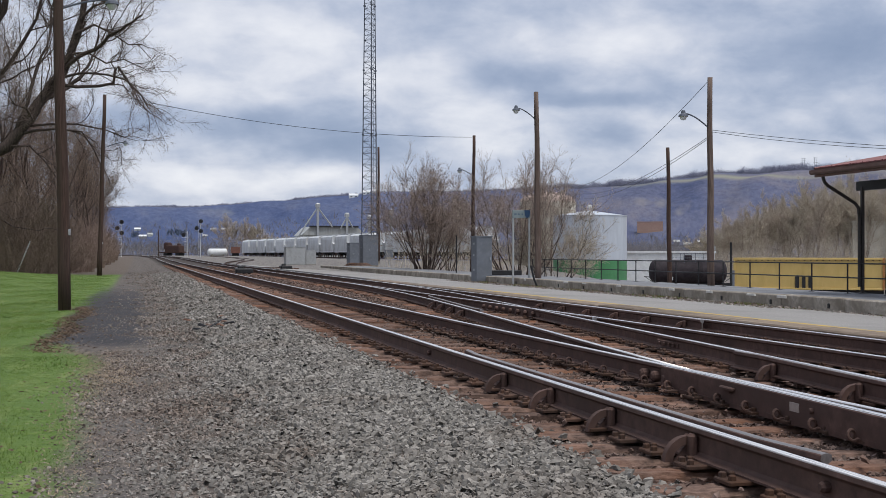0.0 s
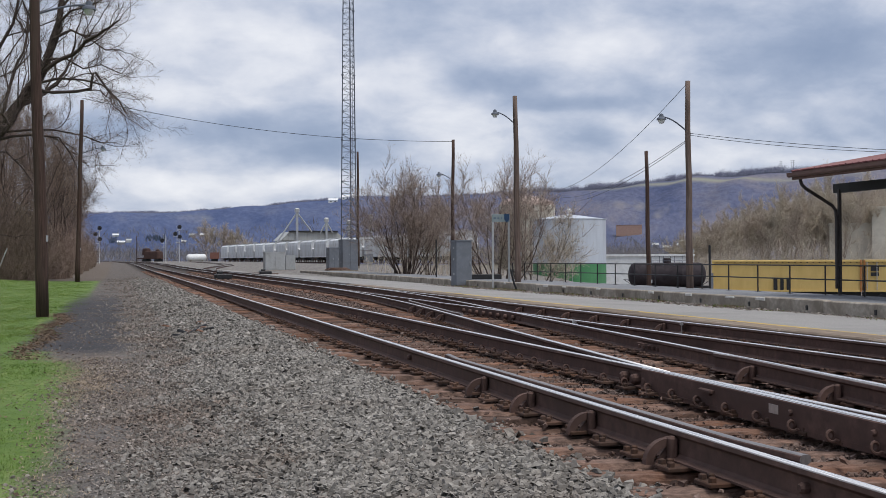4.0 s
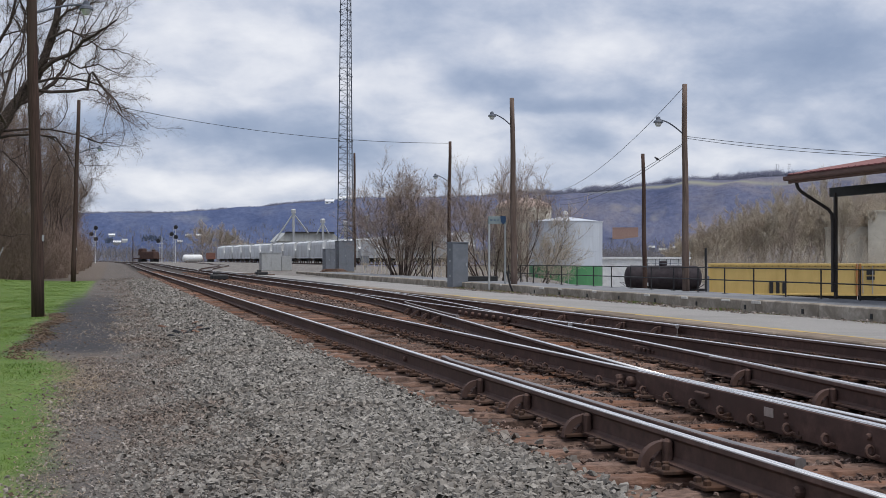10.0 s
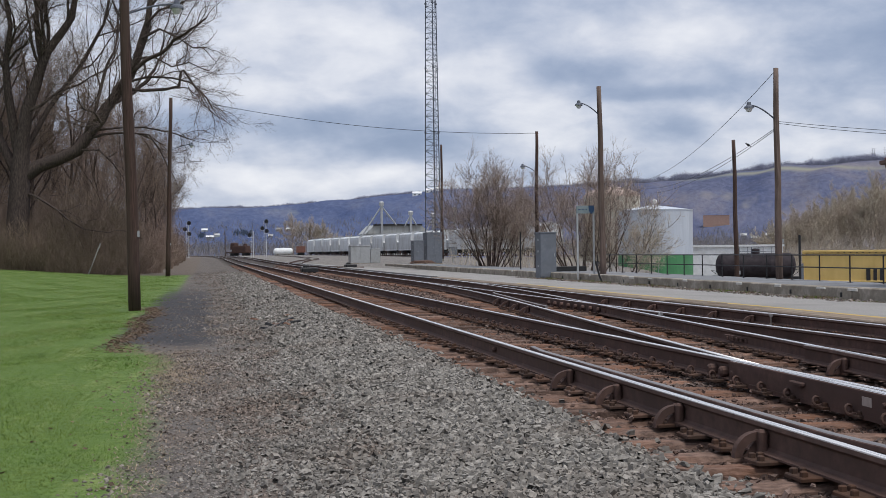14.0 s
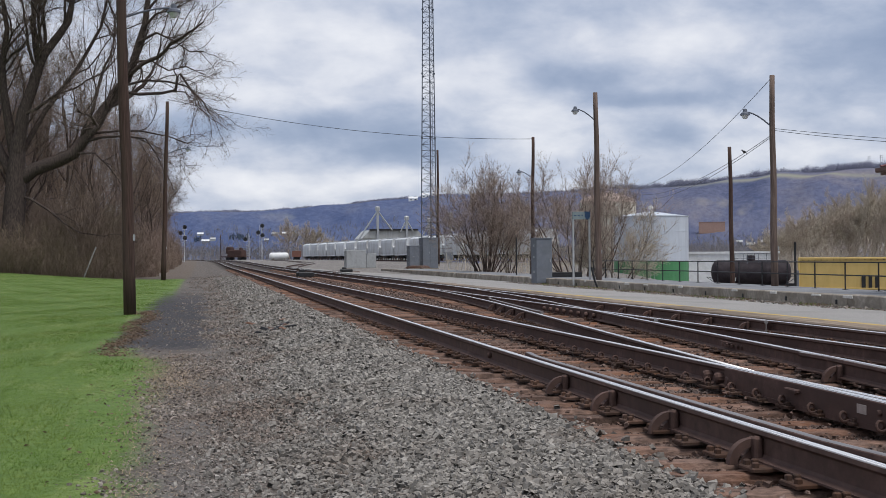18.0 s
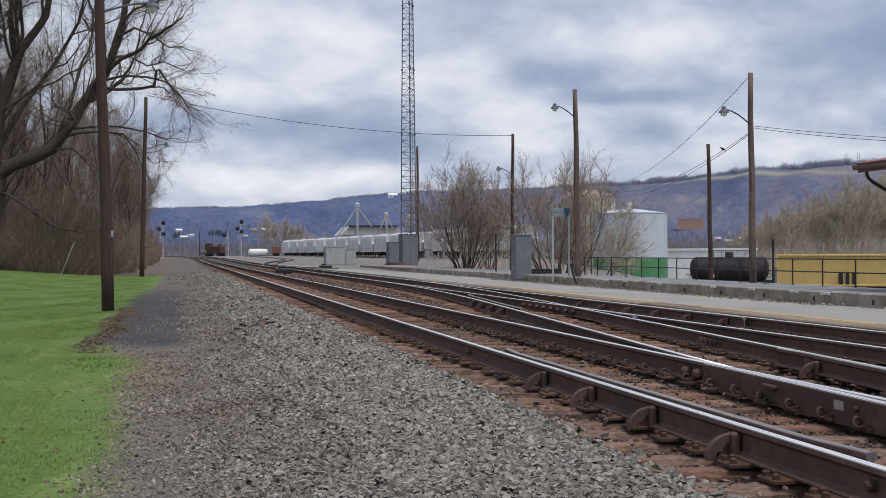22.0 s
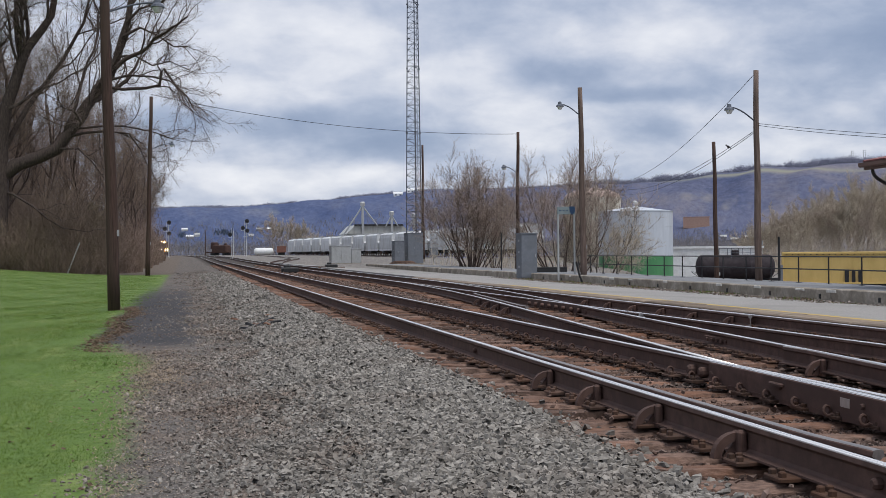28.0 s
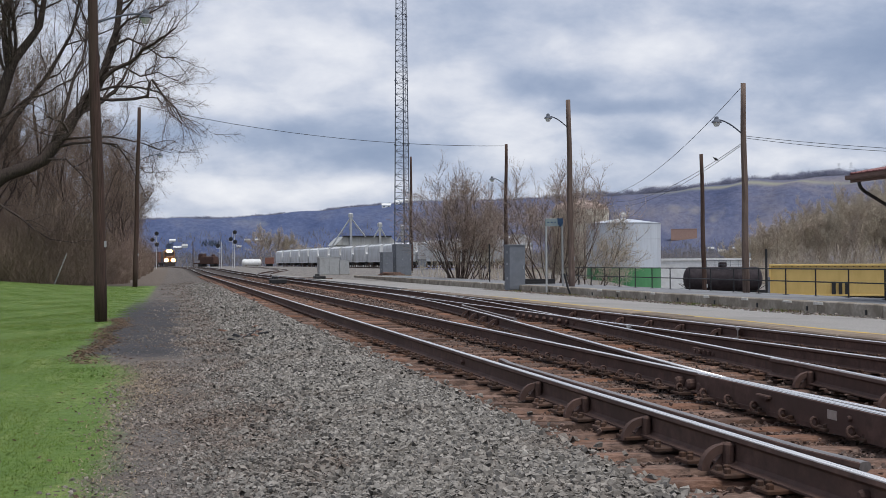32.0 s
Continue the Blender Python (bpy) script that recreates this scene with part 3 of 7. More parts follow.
def make_ground():
    xs = np.concatenate([-np.geomspace(4500, 14, 40), np.arange(-13, -3, 0.5), np.arange(-3, 13, 0.16), np.arange(13, 32, 0.5), np.geomspace(33, 4500, 46)])
    ys = np.concatenate([-np.geomspace(3000, 6, 18), np.arange(-5, 4, 1.0), np.arange(4, 30, 0.25), np.arange(30, 100, 1.5), np.arange(100, 160, 3.0), np.geomspace(162, 4800, 60)])
    X, Yg = np.meshgrid(xs, ys)
    Zg = height(X, Yg)
    n, k = len(xs), len(ys)
    idx = np.arange(n * k).reshape(k, n)
    faces = np.stack([idx[:-1, :-1], idx[:-1, 1:], idx[1:, 1:], idx[1:, :-1]], -1).reshape(-1, 4)
    me = arrays_mesh("ground", np.stack([X, Yg, Zg], -1).reshape(-1, 3), faces, ground_material(), smooth=True)
    tagged(new("ground", me), "mown lawn, cinder path and ballast bed of a railway station", "ground", kind="structure")


make_ground()
rng = np.random.default_rng(7)


def stone_shapes(count=36):
    """Angular crushed chips: boxes tapered and sheared so that their sides stay flat, one corner knocked off."""
    base = np.array([(x, y, z) for z in (-1, 1) for x, y in ((-1, -1), (1, -1), (1, 1), (-1, 1))], float)
    quads = ((3, 2, 1, 0), (4, 5, 6, 7), (0, 1, 5, 4), (1, 2, 6, 5), (2, 3, 7, 6), (3, 0, 4, 7))
    faces = np.array([t for a, b, c, d in quads for t in ((a, b, c), (a, c, d))])
    r = np.random.default_rng(3)
    out = []
    for _ in range(count):
        p = base.copy()
        p[:, 0] = p[:, 0] * (1 - r.uniform(0.1, 0.5) * (p[:, 2] * 0.5 + 0.5)) + r.uniform(-0.4, 0.4) * p[:, 2]
        p[:, 1] = p[:, 1] * (1 + r.uniform(-0.45, 0.45) * p[:, 0] * 0.7) + r.uniform(-0.35, 0.35) * p[:, 0]
        p[:, 2] = p[:, 2] * (1 + r.uniform(-0.35, 0.35) * p[:, 1] * 0.7)
        p[r.integers(4, 8)] *= r.uniform(0.35, 0.8)
        p += r.normal(0, 0.07, p.shape)
        out.append(p * np.array([1.0, r.uniform(0.6, 0.85), r.uniform(0.42, 0.7)]) * 0.9)
    return np.array(out), faces[2:]


SHAPES, STONE_FACES = stone_shapes()


def random_turns(n, r):
    q = r.normal(size=(n, 4))
    q /= np.linalg.norm(q, axis=1)[:, None]
    w, x, y, z = q.T
    return np.stack([1 - 2 * (y * y + z * z), 2 * (x * y - z * w), 2 * (x * z + y * w), 2 * (x * y + z * w), 1 - 2 * (x * x + z * z), 2 * (y * z - x * w),
                     2 * (x * z - y * w), 2 * (y * z + x * w), 1 - 2 * (x * x + y * y)], -1).reshape(-1, 3, 3)


def lying_turns(n, r):
    """Stones lie on a flat side, tilted by up to some forty degrees."""
    a, t, d = r.uniform(0, 2 * np.pi, n), np.abs(r.normal(0, 0.6, n)), r.uniform(0, 2 * np.pi, n)
    ca, sa, ct, st = np.cos(a), np.sin(a), np.cos(t), np.sin(t)
    o, e = np.zeros(n), np.ones(n)
    Z = np.stack([ca, -sa, o, sa, ca, o, o, o, e], -1).reshape(-1, 3, 3)
    X = np.stack([e, o, o, o, ct, -st, o, st, ct], -1).reshape(-1, 3, 3)
    cd, sd = np.cos(d), np.sin(d)
    Y = np.stack([cd, -sd, o, sd, cd, o, o, o, e], -1).reshape(-1, 3, 3)
    return Y @ X @ Z


def patches(x, y, k=1.0):
    """Uneven ground cover: 0 to 1 in irregular drifts a metre or so long."""
    v = np.sin(x * 2.1 * k + 1.7 * np.sin(y * 0.55 * k)) + np.sin(y * 1.15 * k + 2.2 * np.sin(x * 1.3 * k + 0.7)) + 0.7 * np.sin(x * 4.7 * k - y * 1.9 * k)
    return smooth_step(v, -1.3, 1.5)


def scatter(name, material, bands, size, label, sink=0.25, level=height, drift=0.0):
    """Loose stones in bands (x0, x1, y0, y1, stones a square metre, size factor); drift thins and shrinks them in patches."""
    pts, sz = [], []
    for x0, x1, y0, y1, dens, k in bands:
        n = int((x1 - x0) * (y1 - y0) * dens)
        p = np.stack([rng.uniform(x0, x1, n) + rng.normal(0, 0.15, n) * (x1 < 2.4), rng.uniform(y0, y1, n)], -1)
        pts.append(p), sz.append(np.clip(rng.lognormal(0, 0.38, n), 0.4, 2.0) * k * size)
    p, s = np.concatenate(pts), np.concatenate(sz)
    if drift:
        cover = patches(p[:, 0], p[:, 1])
        keep = rng.random(len(p)) > drift * (1 - cover)
        p, s = p[keep], (s * (1 - 0.35 * drift * (1 - cover)))[keep]
    n = len(p)
    T = SHAPES[rng.integers(0, len(SHAPES), n)] * (s[:, None] * rng.uniform(0.7, 1.2, (n, 3)))[:, None, :]
    V = np.einsum("nij,nkj->nki", lying_turns(n, rng), T)
    z = level(p[:, 0], p[:, 1]) + s * (0.6 - 2 * sink) + s * rng.uniform(-0.25, 0.75, n)
    V = V + np.stack([p[:, 0], p[:, 1], z], -1)[:, None, :]
    F = (STONE_FACES[None] + (np.arange(n) * SHAPES.shape[1])[:, None, None]).reshape(-1, 3)
    tagged(new(name, arrays_mesh(name, V.reshape(-1, 3), F, material)), label, "ballast", kind="stuff")


scatter("ballast", STONE, [(-0.15, 0.5, 4.6, 9.5, 150, 0.85), (0.1, 0.9, 4.6, 9.5, 420, 0.9), (0.6, 1.4, 4.6, 9.5, 1500, 0.95), (1.2, 2.62, 4.6, 9.5, 4000, 1.0), (0.3, 1.1, 9.5, 16, 260, 0.95), (0.9, 1.4, 9.5, 16, 1100, 1.05), (1.2, 2.62, 9.5, 16, 2300, 1.15),
                           (0.4, 1.2, 16, 30, 110, 1.1), (1.0, 2.62, 16, 30, 800, 1.45), (0.6, 1.2, 30, 46, 40, 1.4), (1.0, 2.62, 30, 46, 240, 1.9), (0.9, 2.6, 46, 80, 60, 2.2), (2.5, 2.85, 3.5, 24, 1000, 0.95), (-0.2, 2.5, -5, 4.6, 180, 1.6)], 0.0142,
        "loose grey crushed-stone ballast on the track shoulder", sink=0.15)
scatter("path_gravel", PATH_STONE, [(-0.3, 1.3, 4.6, 10, 3300, 0.85), (-0.6, -0.25, 4.6, 18.5, 1100, 0.8), (-0.38, 1.35, 10, 18.5, 1300, 1.1), (0.15, 1.4, 18.5, 34, 420, 1.5), (-1.1, 0.3, 18.5, 34, 170, 0.9), (0.2, 1.5, 34, 60, 110, 1.8), (-0.7, 0.4, 34, 60, 50, 1.3), (-0.6, 1.5, 60, 95, 30, 2.2), (1.2, 2.4, 4.6, 16, 350, 1.1)], 0.0122,
        "fine grey-brown gravel on the cinder path", sink=0.33, drift=0.7)
scatter("track_ballast", TRACK_STONE, [(2.5, 5.6, 3.5, 12, 1700, 0.9), (2.5, 10.6, 12, 20, 520, 1.1), (2.5, 10.6, 20, 32, 190, 1.4), (5.6, 10.6, 6, 12, 620, 0.95), (2.5, 10.6, 32, 60, 90, 1.9), (2.5, 10.6, 60, 110, 24, 2.8), (2.5, 10.6, -5, 3.5, 90, 1.2)], 0.0165,
        "rust-stained ballast between the sleepers", sink=0.40)
scatter("spilled_ballast", STONE, [(2.5, 2.66, 3.5, 24, 200, 0.85), (2.6, 2.8, 3.5, 24, 30, 0.7)], 0.0235, "crushed stone spilled over the ends of the ties", level=lambda x, y: np.full_like(x, RAIL_A - 0.214))
scatter("spilled_ballast", TRACK_STONE, [(2.75, 4.6, 3.5, 20, 10, 0.55), (4.9, 6.8, 6, 24, 12, 0.55)], 0.0235, "brown stones lying on the ties", level=lambda x, y: rail_z(x) - 0.210)


def make_lawn():
    """Blades of grass on the near lawn, thinning towards the path."""
    r = np.random.default_rng(11)
    n = 330000
    y = 5.5 + 79 * r.random(n) ** 2.1
    edge = np.interp(y, [4, 9, 12, 14, 17, 18.5, 21, 30, 37, 60, 90], [-0.42, -0.42, -0.6, -0.4, -0.64, -1.05, -1.3, -1.2, -1.05, -1.2, -1.35])
    x = edge + 0.2 - r.power(1.0, n) * (1.7 + y * 0.26)
    rim = edge - x + 0.22 * np.sin(y * 0.8) + 0.16 * np.sin(y * 2.3 + 1) + 0.1 * np.sin(y * 5.1)
    keep = r.random(n) < np.clip(rim * 1.3 + 0.05, 0, 1)
    x, y = x[keep], y[keep]
    n = len(x)
    far = np.clip(y / 12, 0.8, 3.0)
    tuft = patches(x, y, 0.8)
    hgt, wid = r.uniform(0.008, 0.018, n) * np.minimum(far, 1.1) * (0.7 + 0.8 * tuft), r.uniform(0.0025, 0.005, n) * far
    a, lean = r.uniform(0, 2 * np.pi, n), r.uniform(0.7, 1.8, n)
    z = height(x, y) - 0.002
    base = np.stack([x, y, z], -1)
    side = np.stack([np.cos(a), np.sin(a), 0 * a], -1) * wid[:, None]
    top = base + np.stack([-np.sin(a) * lean * hgt, np.cos(a) * lean * hgt, hgt], -1)
    V = np.stack([base - side, base + side, top], 1).reshape(-1, 3)
    F = np.arange(3 * n).reshape(-1, 3)
    tagged(new("grass", arrays_mesh("grass", V, F, BLADES)), "short bright green mown grass beside the path", "grass", kind="stuff")
    # a strip of dead straw between lawn and path
    m = 5200
    ys, xs = np.concatenate([r.normal(14.8, 1.5, m // 2), r.uniform(5, 19, m // 2)]), None
    xs = np.where(np.arange(m) < m // 2, r.normal(-0.35, 0.22, m), np.interp(ys, [4, 9, 12, 14, 17, 19], [-0.42, -0.42, -0.6, -0.4, -0.64, -1.05]) + r.normal(0, 0.14, m))
    a, ln = r.uniform(0, 6.28, m), r.uniform(0.02, 0.07, m)
    base = np.stack([xs, ys, height(xs, ys) + 0.012], -1)
    side = np.stack([np.cos(a), np.sin(a), 0 * a], -1) * 0.004
    tip = base + np.stack([-np.sin(a) * ln, np.cos(a) * ln, r.uniform(0.0, 0.025, m)], -1)
    V = np.stack([base - side, base + side, tip], 1).reshape(-1, 3)
    tagged(new("dead_grass", arrays_mesh("dead_grass", V, np.arange(3 * m).reshape(-1, 3), DRY_GRASS)), "flattened straw-coloured dead grass beside the path", "grass", kind="stuff")
    # dry leaves along the lawn's edge
    n = 4200
    y, x = np.concatenate([r.uniform(6, 40, 260), r.uniform(18.5, 34, n - 260)]), None
    x = np.where(np.arange(n) < 260, -0.95 + r.normal(0, 0.28, n), -1.32 + r.normal(0, 0.13, n) - 0.1 * np.sin(y))
    z = height(x, y) + 0.015
    c = np.stack([x, y, z], -1)
    M = random_turns(n, r)
    quad = np.array([[-1, -0.6, 0.15], [1, -0.6, 0], [1, 0.6, 0.15], [-1, 0.6, -0.1]]) * 0.019
    V = (np.einsum("nij,kj->nki", M * np.array([1, 1, 0.4])[None, :, None], quad) * r.uniform(0.6, 1.4, n)[:, None, None] + c[:, None, :]).reshape(-1, 3)
    tagged(new("fallen_leaves", arrays_mesh("fallen_leaves", V, np.arange(4 * n).reshape(-1, 4), DRY)), "dry brown fallen leaves along the lawn's edge", "leaves", kind="stuff")


make_lawn()

# ---- tracks ----
TIE_STEP = 0.497


def tie_meshes():
    """Worn ties: rounded arrises, split ends and shallow hollows along the top."""
    out = []
    r = random.Random(5)
    for _ in range(9):
        b = Build()
        ns = 12
        prof = [(-0.104, -0.17), (0.104, -0.17), (0.106, -0.035), (0.088, -0.004), (0.03, 0.0), (-0.03, 0.0), (-0.088, -0.004), (-0.106, -0.035)]
        k8 = len(prof)
        verts, faces = [], []
        for i in range(ns + 1):
            x = -0.5 + i / ns
            sag = r.uniform(-0.016, 0.002)
            jit = [(r.uniform(-0.014, 0.012), (sag if p[1] > -0.1 else 0) + r.uniform(-0.010, 0.004)) for p in prof]
            verts += [(x + (r.uniform(-0.012, 0.012) if i in (0, ns) else 0), p[0] + j[0], p[1] + j[1]) for p, j in zip(prof, jit)]
            if i:
                o = (i - 1) * k8
                faces += [(o + k, o + (k + 1) % k8, o + k8 + (k + 1) % k8, o + k8 + k) for k in range(k8)]
        faces += [tuple(range(k8 - 1, -1, -1)), tuple(range(ns * k8, ns * k8 + k8))]
        b.add(verts, faces)
        out.append(b.mesh("tie", TIE))
    return out


TIES = tie_meshes()


def lay_tie(parent, x0, x1, y, r, name="tie"):
    z0, z1 = float(rail_z(x0)) - 0.205, float(rail_z(x1)) - 0.205
    x0, x1 = x0 + r.uniform(-0.07, 0.07), x1 + r.uniform(-0.07, 0.07)
    ob = part(name, r.choice(TIES), None, parent)
    b = float(bend(y))
    ob.matrix_basis = Matrix.LocRotScale(((x0 + x1) / 2 + b, y + r.uniform(-0.02, 0.02), (z0 + z1) / 2 + r.uniform(-0.018, 0.004)),
                                         Euler((r.uniform(-0.02, 0.02), math.atan2(z0 - z1, x1 - x0), r.uniform(-0.012, 0.012))), (x1 - x0, 1, 1))
    return ob


def plate_mesh():
    """A tie plate that sticks out under the rail base, with bolt heads on both sides."""
    b = Build()
    b.box((0, 0, -0.198), (0.40, 0.19, 0.022), bevel=0.006)
    for x in (-0.165, -0.115, 0.115, 0.165):
        for y in (-0.055, 0.055):
            if abs(x) > 0.15 or y > 0:
                b.box((x, y, -0.174), (0.036, 0.036, 0.034), bevel=0.006)
    return b.mesh("tie_plate", RUST_BRIGHT)


def clip_mesh():
    """A spring clip: an upright eye of round bar over the rail base, with its two toes."""
    b = Build()
    pts = [(-0.045, -0.05, -0.150)] + [(-0.088 - 0.034 * math.cos(a), -0.02 + 0.008 * a, -0.118 + 0.034 * math.sin(a)) for a in np.linspace(-2.4, 3.9, 12)] + [(-0.045, 0.045, -0.150)]
    b.tube(pts, 0.0105, 6)
    return b.mesh("spring_clip", RUST)


def brace_mesh():
    """A cast rail brace: a curved arm against an upright block."""
    b = Build()
    arc = [(-0.065 - rr * math.cos(a) * 1.1, -0.19 + rr * math.sin(a)) for rr, turn in ((0.15, 1), (0.10, -1)) for a in list(np.linspace(0, math.pi / 2, 9))[::turn]]
    n = len(arc)
    b.add([(x, s, z) for s in (-0.03, 0.03) for x, z in arc], [(k, (k + 1) % n, n + (k + 1) % n, n + k) for k in range(n)] + [(k, n - 1 - k, n - 2 - k, k + 1) for k in range(8)] + [(n + k + 1, n + n - 2 - k, n + n - 1 - k, n + k) for k in range(8)])
    b.add([(-0.16, -0.008, -0.19), (-0.06, -0.008, -0.19), (-0.06, -0.008, -0.08), (-0.16, 0.008, -0.19), (-0.06, 0.008, -0.19), (-0.06, 0.008, -0.08)],
          [(0, 1, 2), (5, 4, 3), (0, 3, 4, 1), (1, 4, 5, 2), (2, 5, 3, 0)])
    b.box((-0.048, -0.045, -0.105), (0.06, 0.075, 0.16), bevel=0.015)
    b.box((-0.048, 0.03, -0.06), (0.03, 0.05, 0.05), bevel=0.006)
    me = b.mesh("rail_brace", RUST)
    me.transform(Matrix.Diagonal((0.92, 0.85, 1, 1)) @ Matrix.Translation((0, 0, -0.02)))
    return me


PLATE, CLIP, BRACE = plate_mesh(), clip_mesh(), brace_mesh()
Y_LONG = [-6.0, 20, 60] + [60 + 12 * k for k in range(1, 60)]


def crossover_left(y):
    """The crossover rail that leaves the near line at the frog."""
    y1 = 24.0
    x1 = A2 + SLOPE * (y1 - FROG_A)
    span = 2 * (B1 - x1) / SLOPE
    if y <= y1:
        return A2 + SLOPE * (y - FROG_A)
    t = min((y - y1) / span, 1)
    return x1 + SLOPE * span * (t - t * t / 2)


def make_tracks():
    r = random.Random(21)
    near = thing("railway_track", "near main railway track with polished rails on weathered timber ties", "track", group="station tracks")
    far = thing("railway_track", "platform railway track with polished rails on timber ties", "track", group="station tracks")
    cross = thing("railway_crossover", "crossover track with frogs and guard rails between the main lines", "track", group="station tracks")
    for x, owner in ((A1, near), (A2, near), (B1, far), (B2, far)):
        part("rail", rail_mesh("rail", [x] * len(Y_LONG), Y_LONG), None, owner)
    ys = [-4.0, 2.0, 6.0, FROG_A, 14, 18, 24, 28, 32, 36, 40, 44, 48]
    lx = [crossover_left(y) for y in ys]
    lx[0], lx[1] = lx[2] - 0.118 * 6, lx[2] - 0.118 * 3.6
    part("rail", rail_mesh("rail", lx[3:], ys[3:]), None, cross)
    part("wing_rail", rail_mesh("wing_rail", [A2 - 0.015 - 0.038 * (9.6 - q) for q in (3.5, 6.0, 8.0)] + [A2 - 0.02], [3.5, 6.0, 8.0, 9.6]), None, cross)
    part("rail", rail_mesh("rail", [x + GAUGE for x in lx[2:]], ys[2:]), None, cross)
    # sleepers: long timbers where the crossover lies, plain ones further on
    y = -5.65
    while y < 130:
        if y < 23.0:
            lay_tie(near, A1 - 0.62, A1 + 2.05 if y < 4 else min(crossover_left(y) + GAUGE + 0.5, B1 - 0.75), y, r)
            lay_tie(far, B1 - 0.55, B2 + 0.6, y + 0.05, r)
        elif y < 46:
            lay_tie(near, A1 - 0.6, A2 + 0.55, y, r)
            lay_tie(far, crossover_left(y) - 0.5, B2 + 0.6, y + 0.05, r)
        else:
            lay_tie(near, A1 - 0.6, A2 + 0.55, y, r)
            lay_tie(far, B1 - 0.55, B2 + 0.6, y + 0.05, r)
        if y < 26:
            for x, owner in ((A1, near), (A2, near), (B1, far), (B2, far), (crossover_left(y), cross), (crossover_left(y) + GAUGE, cross)):
                if owner is cross and (y < FROG_A + 1.5 and x < A2 + 0.4 or abs(x - B1) < 0.4):
                    continue
                part("tie_plate", PLATE, None, owner, at=pose(x, y, float(rail_z(x)) + 0.002))
        if 4 < y < 24:
            part("spring_clip", CLIP, None, near, at=pose(A2 - 0.05 - 0.038 * max(9.6 - y, 0), y + 0.04, RAIL_A - 0.035))
        y += TIE_STEP * r.uniform(0.985, 1.015)
    # guard rails with flared ends, and the braces behind them
    def guard(owner, x, y0, y1, side, z, label):
        b = Build()
        pts = [(x(y0) + side * 0.17, y0, z), (x(y0 + 0.55) + side * 0.118, y0 + 0.55, z), (x(y1 - 0.55) + side * 0.118, y1 - 0.55, z), (x(y1) + side * 0.17, y1, z)]
        b.sweep(PROF, [(px, py, pz + 0.004) for px, py, pz in pts], SLOTS)
        return part("guard_rail", b.mesh("guard_rail", [RUST, DULL_HEAD, RUST]), None, owner, label)
    guard(near, lambda q: A1, 5.35, 12.1, 1, RAIL_A, "dull rusty guard rail with cut ends")
    for k in range(4):
        part("rail_brace", BRACE, None, near, at=pose(A1, 6.46 + 1.235 * k, RAIL_A))
    right = lambda q: crossover_left(q) + GAUGE
    guard(cross, right, 6.4, 11.7, -1, RAIL_A - 0.035, "dull rusty guard rail with cut ends")
    for k in range(3):
        q = 7.2 + 1.78 * k
        part("rail_brace", BRACE, None, cross, at=pose(right(q) - 0.13, q, RAIL_A - 0.04))
    guard(far, lambda q: B2, 18.2, 27.5, -1, RAIL_B, "dull rusty guard rail with cut ends")
    for k in range(6):
        part("rail_brace", BRACE, None, far, at=pose(B2 - 0.13, 18.9 + 1.5 * k, RAIL_B))
    guard(cross, crossover_left, 21.5, 29.0, 1, RAIL_A - 0.03, "dull rusty guard rail with cut ends")
    for k in range(4):
        q = 22.5 + 1.4 * k
        part("rail_brace", BRACE, None, cross, at=pose(crossover_left(q), q, RAIL_A - 0.035))
    # the near frog: a long manganese casting with a flat side, under the crossing heads
    b = Build()
    side = [(-0.052, -0.004), (-0.040, -0.003), (0.05, -0.03), (0.05, -0.212), (-0.06, -0.212), (-0.06, -0.012)]
    flat = lambda q: A2 - 0.03 - 0.038 * max(9.6 - q, 0)
    b.sweep(side, [(flat(q), q, RAIL_A) for q in (4.6, 6.0, 7.5, 9.0, 9.6, 10.0)], [1, 0, 0, 0, 0, 0])
    frog = part("frog", b.mesh("frog", [RUST, FROG_TOP]), None, cross, "cast steel frog with a flat rusty side")
    for y in (5.5, 6.35, 7.35, 8.6):
        q = Build()
        q.lathe([(0.022, 0), (0.022, 0.02), (0.015, 0.028)], (0, 0, 0), 8)
        part("bolt", q, RUST, frog, at=pose(flat(y) - 0.058, y, RAIL_A - 0.075, 0, -90, 0))
    q = Build()
    q.box((flat(7.6) - 0.061, 7.6, RAIL_A - 0.080), (0.008, 0.13, 0.065), turn=-2.2)
    part("tag_plate", q, TAG, frog, "pale square tag plate")
    q = Build()
    q.box((flat(8.65) - 0.075, 8.65, RAIL_A - 0.060), (0.05, 0.22, 0.025), bevel=0.008, turn=-2.2)
    part("bracket", q, RUST, frog)
    for y in (9.95, 10.2, 10.45):
        q = Build()
        q.lathe([(0.05, 0), (0.05, 0.06), (0.03, 0.08)], (0, 0, 0), 10)
        part("bolt", q, RUST, frog, at=pose(A2 - 0.02, y, RAIL_A - 0.12, 0, -90, 0))
    # the far frog
    b = Build()
    b.sweep(side, [(B1 - 0.06, 19.5, RAIL_B), (B1 - 0.02, 23, RAIL_B), (B1 + 0.02, 26.5, RAIL_B)], [1, 0, 0, 0, 0, 0])
    frog = part("frog", b.mesh("frog", [RUST, FROG_TOP]), None, cross, "cast steel frog between worn wing rails")
    for k in range(14):
        q = Build()
        q.lathe([(0.05, 0), (0.05, 0.05), (0.03, 0.07)], (0, 0, 0), 8)
        part("bolt", q, RUST, frog, at=pose(B1 - 0.10, 19.7 + 0.5 * k, RAIL_B - 0.10, 0, -90, 0))
